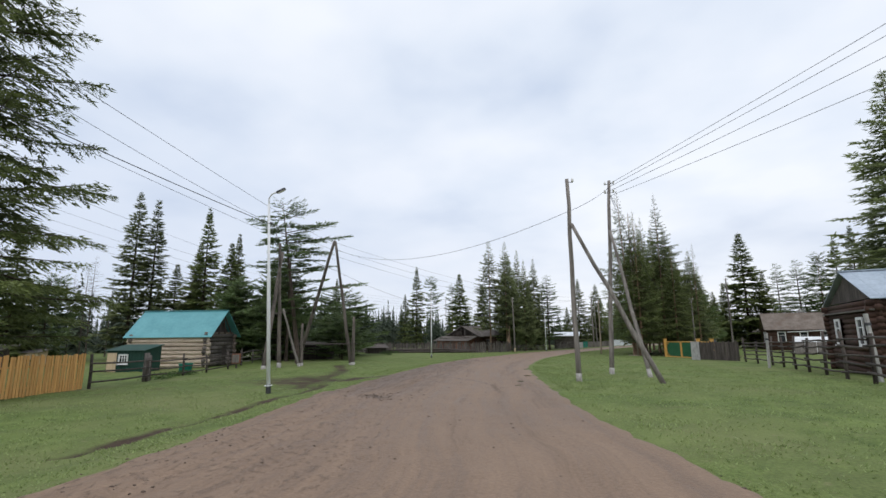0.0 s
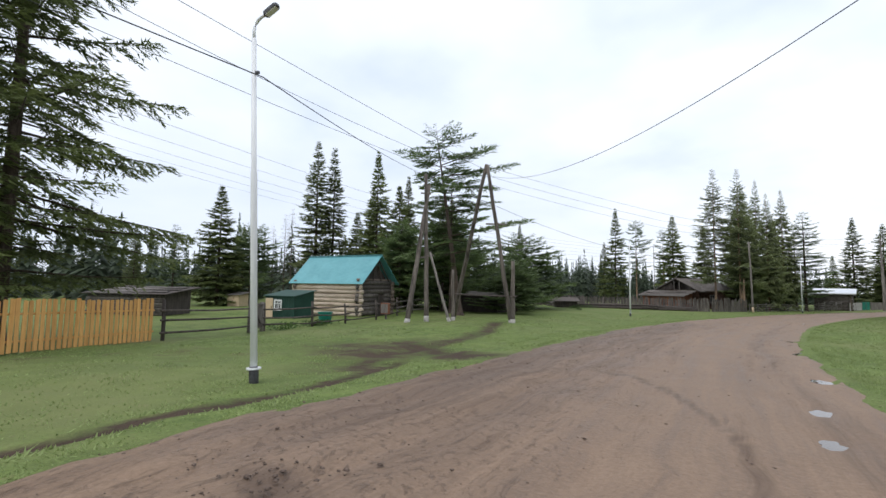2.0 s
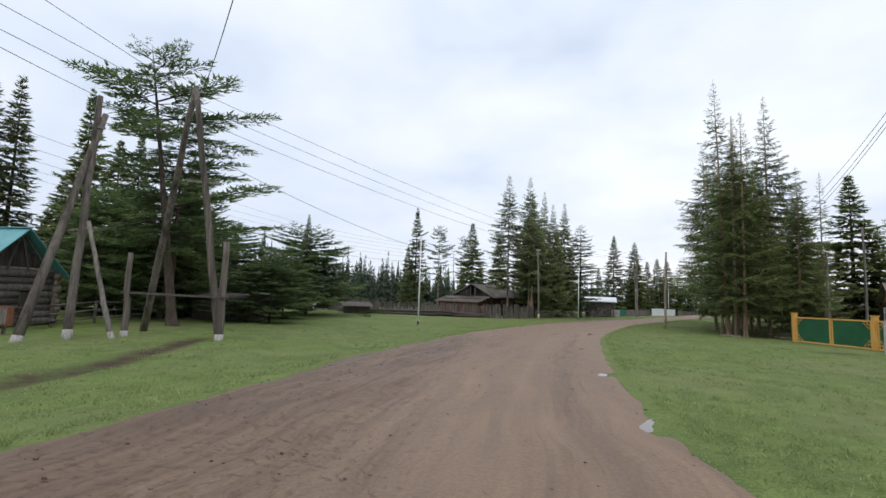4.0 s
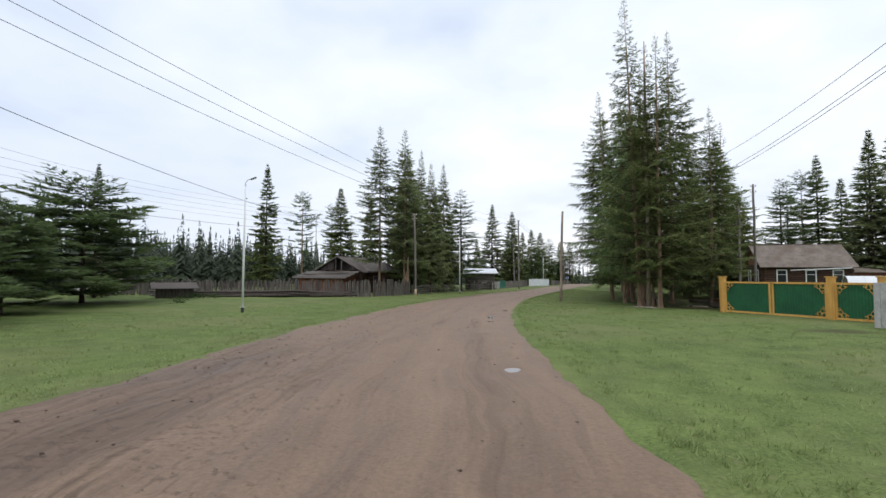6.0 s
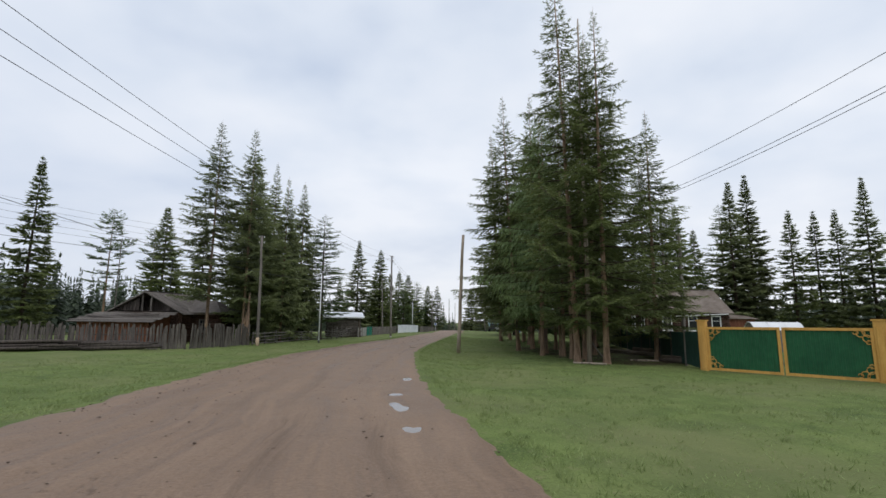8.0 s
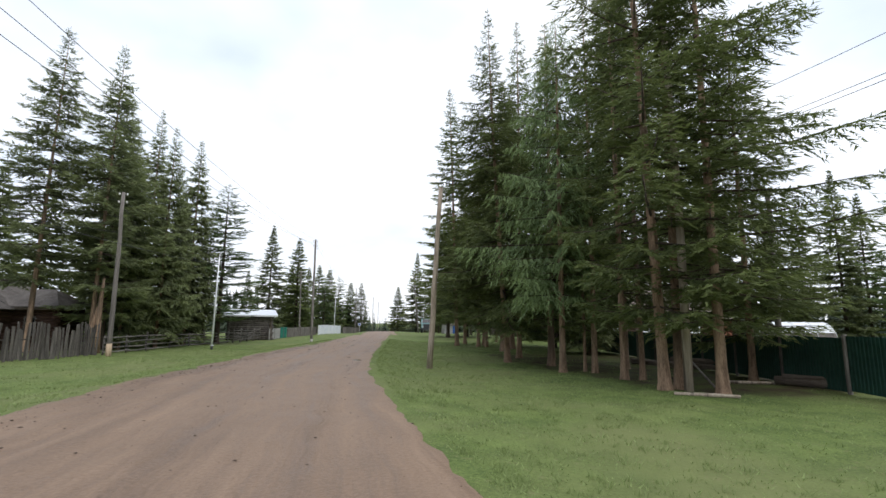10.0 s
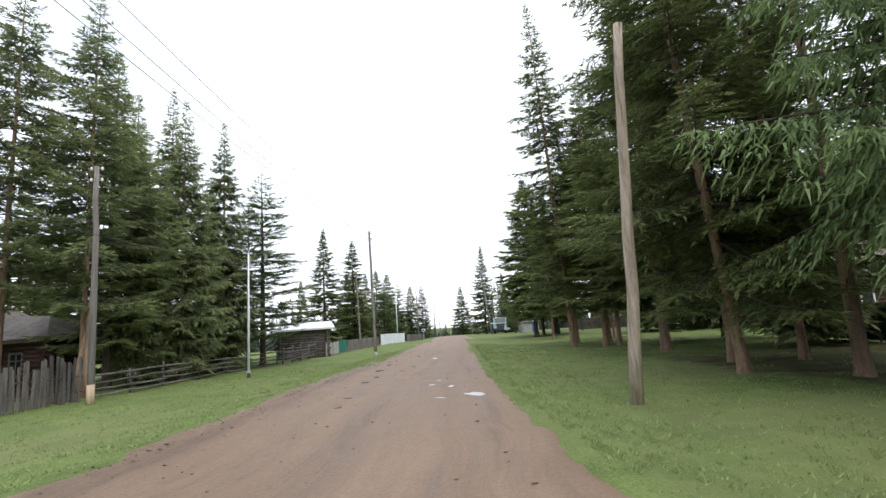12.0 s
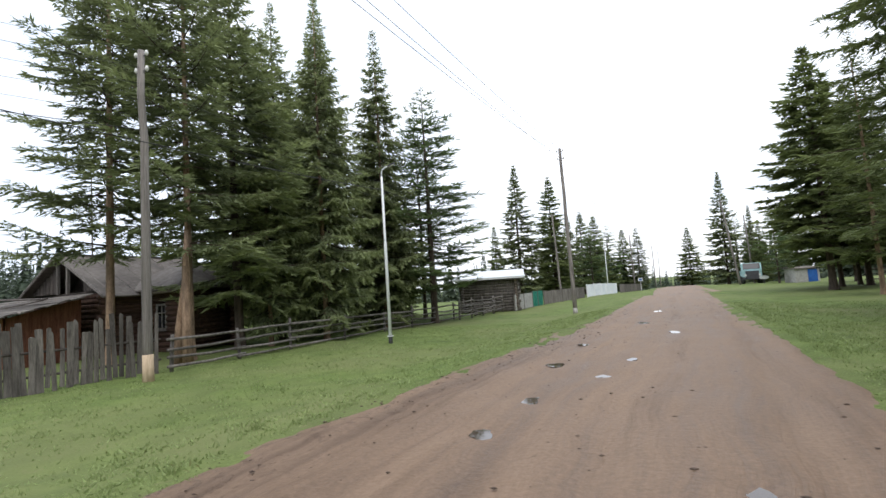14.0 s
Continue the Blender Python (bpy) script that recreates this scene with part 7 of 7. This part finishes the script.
board_fence("board_fence", [(12.5, 121.5), (24.0, 119.0)], "dark weathered fence round a far yard", [board_mesh("yard_board", 0.2, 1.45, 0.03, DARK_WOOD, 80 + k) for k in range(3)], 0.21, 1, seed=33)
far_house = thing("log_house", g3(20.5, 124), "far dark log house with white window frames", "house", -8)
log_wall(far_house, -4, 4, -2.5, 0, 3.0, BROWN_LOG, 0.14, seed=81)
log_wall(far_house, -2.5, 2.5, -3.9, 0.1, 3.0, BROWN_LOG, 0.14, "y", seed=82)
gable_roof(far_house, 8, 2.5, 3.0, 4.8, SLATE, 0.4, 0.06, 6, ends=0.4)
gable_boards(far_house, -3.9, 2.3, 3.0, 4.7, DARK_WOOD, 8)
for x in (-2.4, 0.2, 2.6):
    window(far_house, (x, -2.62, 1.7), 0.8, 1.2, 0, WHITE_PAINT, 2)


def road_sign(x, y):
    ob = thing("road_sign", g3(x, y), "small blue and white road sign on a thin post", "road sign", -12)
    part("post", Build().tube([(0, 0, -0.2), (0, 0, 2.4)], 0.035, 8), GALVANISED, ob)
    face = part("plate", Build().box((0.75, 0.03, 0.6), (0, -0.05, 2.1), edge=0.01), WHITE_PAINT, ob)
    part("emblem", Build().box((0.5, 0.012, 0.34), (0, -0.072, 2.1)), SIGN_BLUE, face)


road_sign(-4.6, 165)
aerial = thing("aerial_mast", g3(-37.8, 92.9), "thin grey aerial mast with a short cross rod", "aerial")
part("mast", Build().tube([(0, 0, 0), (0, 0, 8.8)], 0.035, 6), DARK_STEEL, aerial)
part("cross_rod", Build().tube([(-0.5, 0, 8.6), (0.5, 0.2, 8.65)], 0.02, 5), DARK_STEEL, aerial)


def loose_timber(name, points, r, mat, label, category):
    """A rough stick or a thin board lying or leaning, from end to end."""
    ob = thing(name, points[0], label, category)
    base = Vector(points[0])
    part("timber", Build().tube([Vector(q) - base for q in points], [r, r * 0.95, r * 0.8][: len(points)], 7), mat, ob)


loose_timber("fallen_pole", [g3(-4.55, 60.45, 0.05), g3(-3.95, 60.05, 0.06), g3(-3.35, 59.7, 0.05)], 0.05, TAN_POLE, "pale peeled pole lying on bare soil under spruces", "pole")
loose_timber("fallen_pole", [g3(-0.9, 62.6, 0.05), g3(0.3, 62.0, 0.06), g3(1.6, 61.3, 0.05)], 0.05, TAN_POLE, "pale peeled pole lying on bare soil under spruces", "pole")
loose_timber("leaning_stick", [g3(-2.75, 60.95, 0.0), g3(-3.05, 61.2, 0.5), g3(-3.35, 61.5, 1.05)], 0.028, GREY_WOOD, "grey stick leaning against a spruce trunk", "stick")


# ---- puddles, clods, grass ----
def puddle(x, y, w, l, turn, seed):
    rng = np.random.default_rng(seed)
    a = np.linspace(0, 2 * np.pi, 26)[:-1]
    r = 1 + 0.22 * np.sin(2 * a + rng.random() * 6) + 0.16 * np.sin(3 * a + rng.random() * 6) + 0.1 * np.sin(5 * a + rng.random() * 6)
    px, py = np.cos(a) * r * w * 0.5, np.sin(a) * r * l * 0.45
    t = radians(turn)
    qx, qy = x + px * math.cos(t) - py * math.sin(t), y + px * math.sin(t) + py * math.cos(t)
    z = float(road_height(np.float64(x), np.float64(y), 9.0)) + 0.020
    me = bpy.data.meshes.new("puddle")
    me.from_pydata([(float(u), float(v), z) for u, v in zip(qx, qy)] + [(float(u), float(v), z - 0.02) for u, v in zip(qx, qy)], [], [tuple(range(25))] + [((i + 1) % 25, i, 25 + i, 25 + (i + 1) % 25) for i in range(25)])
    me.materials.append(WATER)
    tagged(new("puddle", me), "shallow muddy rain puddle on the dirt road", "puddle", "puddles", "structure")


for i, (x, y, w, l) in enumerate(PUDDLES):
    puddle(x, y, w, l, 8 + 20 * math.sin(i * 2.1), i)


def clods():
    rng = np.random.default_rng(5)
    vs, fs, k = [], [], 0
    octa = np.array([(1, 0, 0), (-1, 0, 0), (0, 1, 0), (0, -1, 0), (0, 0, 1), (0, 0, -1)], float)
    tri = np.array([(0, 2, 4), (2, 1, 4), (1, 3, 4), (3, 0, 4), (2, 0, 5), (1, 2, 5), (3, 1, 5), (0, 3, 5)])
    for _ in range(4200):
        y = rng.uniform(2, 95)
        l, r = np.interp(y, ROAD_Y, ROAD_LEFT), np.interp(y, ROAD_Y, ROAD_RIGHT)
        x = rng.uniform(l + 0.1, r - 0.1)
        s = 0.006 + 0.020 * rng.random() ** 3
        if rng.random() < 0.04:
            x, y, s = rng.normal(-6.8, 0.55), rng.normal(10.4, 0.35), 0.008 + 0.024 * rng.random() ** 3
        elif rng.random() < 0.45:
            x = l + abs(rng.normal(0.3, 1.1 if y < 45 else 0.5))
            s *= 1.2
        vs.append(octa * s * rng.uniform(0.6, 1.3, (6, 3)) * (1.3, 0.9, 0.45) + (x, y, gz(x, y) + 0.003))
        fs.append(tri + k)
        k += 6
    me = bpy.data.meshes.new("gravel")
    fill(me, np.concatenate(vs), np.concatenate(fs))
    me.materials.append(STONE)
    tagged(new("gravel", me), "small dirt clods and stones on the road", "gravel", kind="stuff")


clods()


def grass():
    """Short tufts on both sides of the road, thick near it, in clumps."""
    rng = np.random.default_rng(9)
    n = 330000
    y = rng.uniform(0, 96, n)
    l, r = np.interp(y, ROAD_Y, ROAD_LEFT), np.interp(y, ROAD_Y, ROAD_RIGHT)
    off = 13 * rng.random(n) ** 1.7 - 0.12
    x = np.where(rng.random(n) < 0.5, l - off, r + off)
    clump = wave(x, y, 2.1, 2) + 0.7 * wave(x, y, 5.3, 1)
    ok = (bare_ground(x, y) + 0.45 * wave(x, y, 1.7) < 0.42) & (clump + rng.normal(0, 0.5, n) > -0.35)
    x, y, off, clump = x[ok], y[ok], off[ok], clump[ok]
    n = len(x)
    h = rng.uniform(0.018, 0.046, n) * (1 + 0.5 * np.maximum(0, clump)) * np.clip(off * 2.5 + 0.4, 0.4, 1)
    z = land(x, y) - 0.01
    a = rng.random(n) * 6.283
    lean = rng.normal(0, 0.9, (n, 2))
    w = rng.uniform(0.004, 0.010, n) + 0.0003 * np.hypot(x + 8, y - 40)
    dx, dy = np.cos(a) * w, np.sin(a) * w
    v = np.stack([np.stack([x - dx, y - dy, z], -1), np.stack([x + dx, y + dy, z], -1), np.stack([x + lean[:, 0] * h, y + lean[:, 1] * h, z + h], -1)], 1).reshape(-1, 3)
    me = bpy.data.meshes.new("grass")
    fill(me, v, np.arange(n * 3).reshape(-1, 3))
    me.materials.append(BLADE)
    tagged(new("grass", me), "short green grass blades along the road", "grass", kind="stuff")


grass()


def tussocks():
    """Taller tufts of grass in the turf, thickest along the verge."""
    rng = np.random.default_rng(19)
    n, per = 9500, 13
    y = rng.uniform(14, 94, n)
    l, r = np.interp(y, ROAD_Y, ROAD_LEFT), np.interp(y, ROAD_Y, ROAD_RIGHT)
    off = 11 * rng.random(n) ** 1.8 + 0.15
    x = np.where(rng.random(n) < 0.36, l - off, r + off)
    ok = (bare_ground(x, y) < 0.3) & (wave(x, y, 0.7, 4) + rng.normal(0, 0.5, n) > -0.3)
    x, y = x[ok], y[ok]
    n = len(x)
    tall = np.repeat(rng.uniform(0.045, 0.105, n), per)
    spot = np.stack([np.repeat(x, per), np.repeat(y, per)], -1) + rng.normal(0, 0.045, (n * per, 2))
    z = np.repeat(land(x, y), per) - 0.01
    m = n * per
    a = rng.random(m) * 6.283
    w = rng.uniform(0.004, 0.009, m)
    h = tall * rng.uniform(0.6, 1.25, m)
    tip = np.column_stack([spot + rng.normal(0, 0.55, (m, 2)) * h[:, None], z + h])
    side = np.stack([np.cos(a) * w, np.sin(a) * w, np.zeros(m)], -1)
    foot = np.column_stack([spot, z])
    me = bpy.data.meshes.new("grass_tufts")
    fill(me, np.stack([foot - side, foot + side, tip], 1).reshape(-1, 3), np.arange(m * 3).reshape(-1, 3))
    me.materials.append(BLADE)
    tagged(new("grass_tufts", me), "taller green grass tufts along the verge", "grass", kind="stuff")


tussocks()


def weeds(x, y, n, size, seed):
    """A low leafy clump."""
    rng = np.random.default_rng(seed)
    p = np.stack([rng.normal(x, size * 0.5, n), rng.normal(y, size * 0.5, n), np.zeros(n)], -1)
    p[:, 2] = land(p[:, 0], p[:, 1]) + rng.random(n) * size * 0.35
    d = rng.normal(0, 1, (n, 3)) * (1, 1, 0.5)
    d /= np.linalg.norm(d, axis=1)[:, None]
    s = np.cross(d, rng.normal(0, 1, (n, 3)))
    s /= np.linalg.norm(s, axis=1)[:, None]
    q = rng.uniform(0.05, 0.14, n)[:, None]
    me = bpy.data.meshes.new("weed_clump")
    fill(me, np.stack([p, p + d * q * 0.5 + s * q * 0.3, p + d * q, p + d * q * 0.5 - s * q * 0.3], 1).reshape(-1, 3), np.arange(n * 4).reshape(-1, 4))
    me.materials.append(WEED)
    tagged(new("weed_clump", me), "low green weed clump in the grass", "weeds", "weeds", "stuff")


for i, (x, y, n, s) in enumerate(((-27.0, 18.6, 500, 1.0), (-28.4, 21.0, 400, 0.8), (-29.5, 22.0, 300, 0.7), (-39.7, 62.7, 300, 0.9), (-41.7, 66.5, 500, 1.3), (-40.6, 67.8, 300, 1.0), (-36.5, 59.0, 150, 0.6))):
    weeds(x, y, n, s, 100 + i)


def white_car():
    """A small white saloon parked beyond the meadow."""
    ob = thing("car", g3(-53.6, 67.6), "small white saloon car parked by the picket fence", "car", 100)
    body = part("body", Build().prism([(-2.0, 0.32), (2.0, 0.32), (2.02, 0.7), (1.9, 0.85), (1.1, 0.92), (0.6, 1.4), (-0.8, 1.42), (-1.4, 0.95), (-1.95, 0.9), (-2.03, 0.6)], 1.6, pose(0, 0, 0)), WHITE_PAINT, ob)
    part("windscreen", Build().box((0.03, 1.3, 0.55), (0.9, 0, 1.18), (0, -46, 0)), GLASS, body)
    part("rear_window", Build().box((0.03, 1.3, 0.5), (-1.15, 0, 1.2), (0, 50, 0)), GLASS, body)
    for s in (-1, 1):
        part("side_window", Build().box((1.5, 0.03, 0.36), (-0.15, s * 0.81, 1.14)), GLASS, body)
        part("headlight", Build().box((0.05, 0.3, 0.14), (2.02, s * 0.55, 0.7), edge=0.02), INSULATOR, body)
        for x in (-1.25, 1.3):
            w = part("wheel", Build().tube([(x, s * 0.66, 0.29), (x, s * 0.82, 0.29)], 0.29, 14), RUBBER, ob, smooth=True)
            part("rim", Build().tube([(x, s * 0.66, 0.29), (x, s * 0.83, 0.29)], 0.16, 10), GALVANISED, w)


white_car()
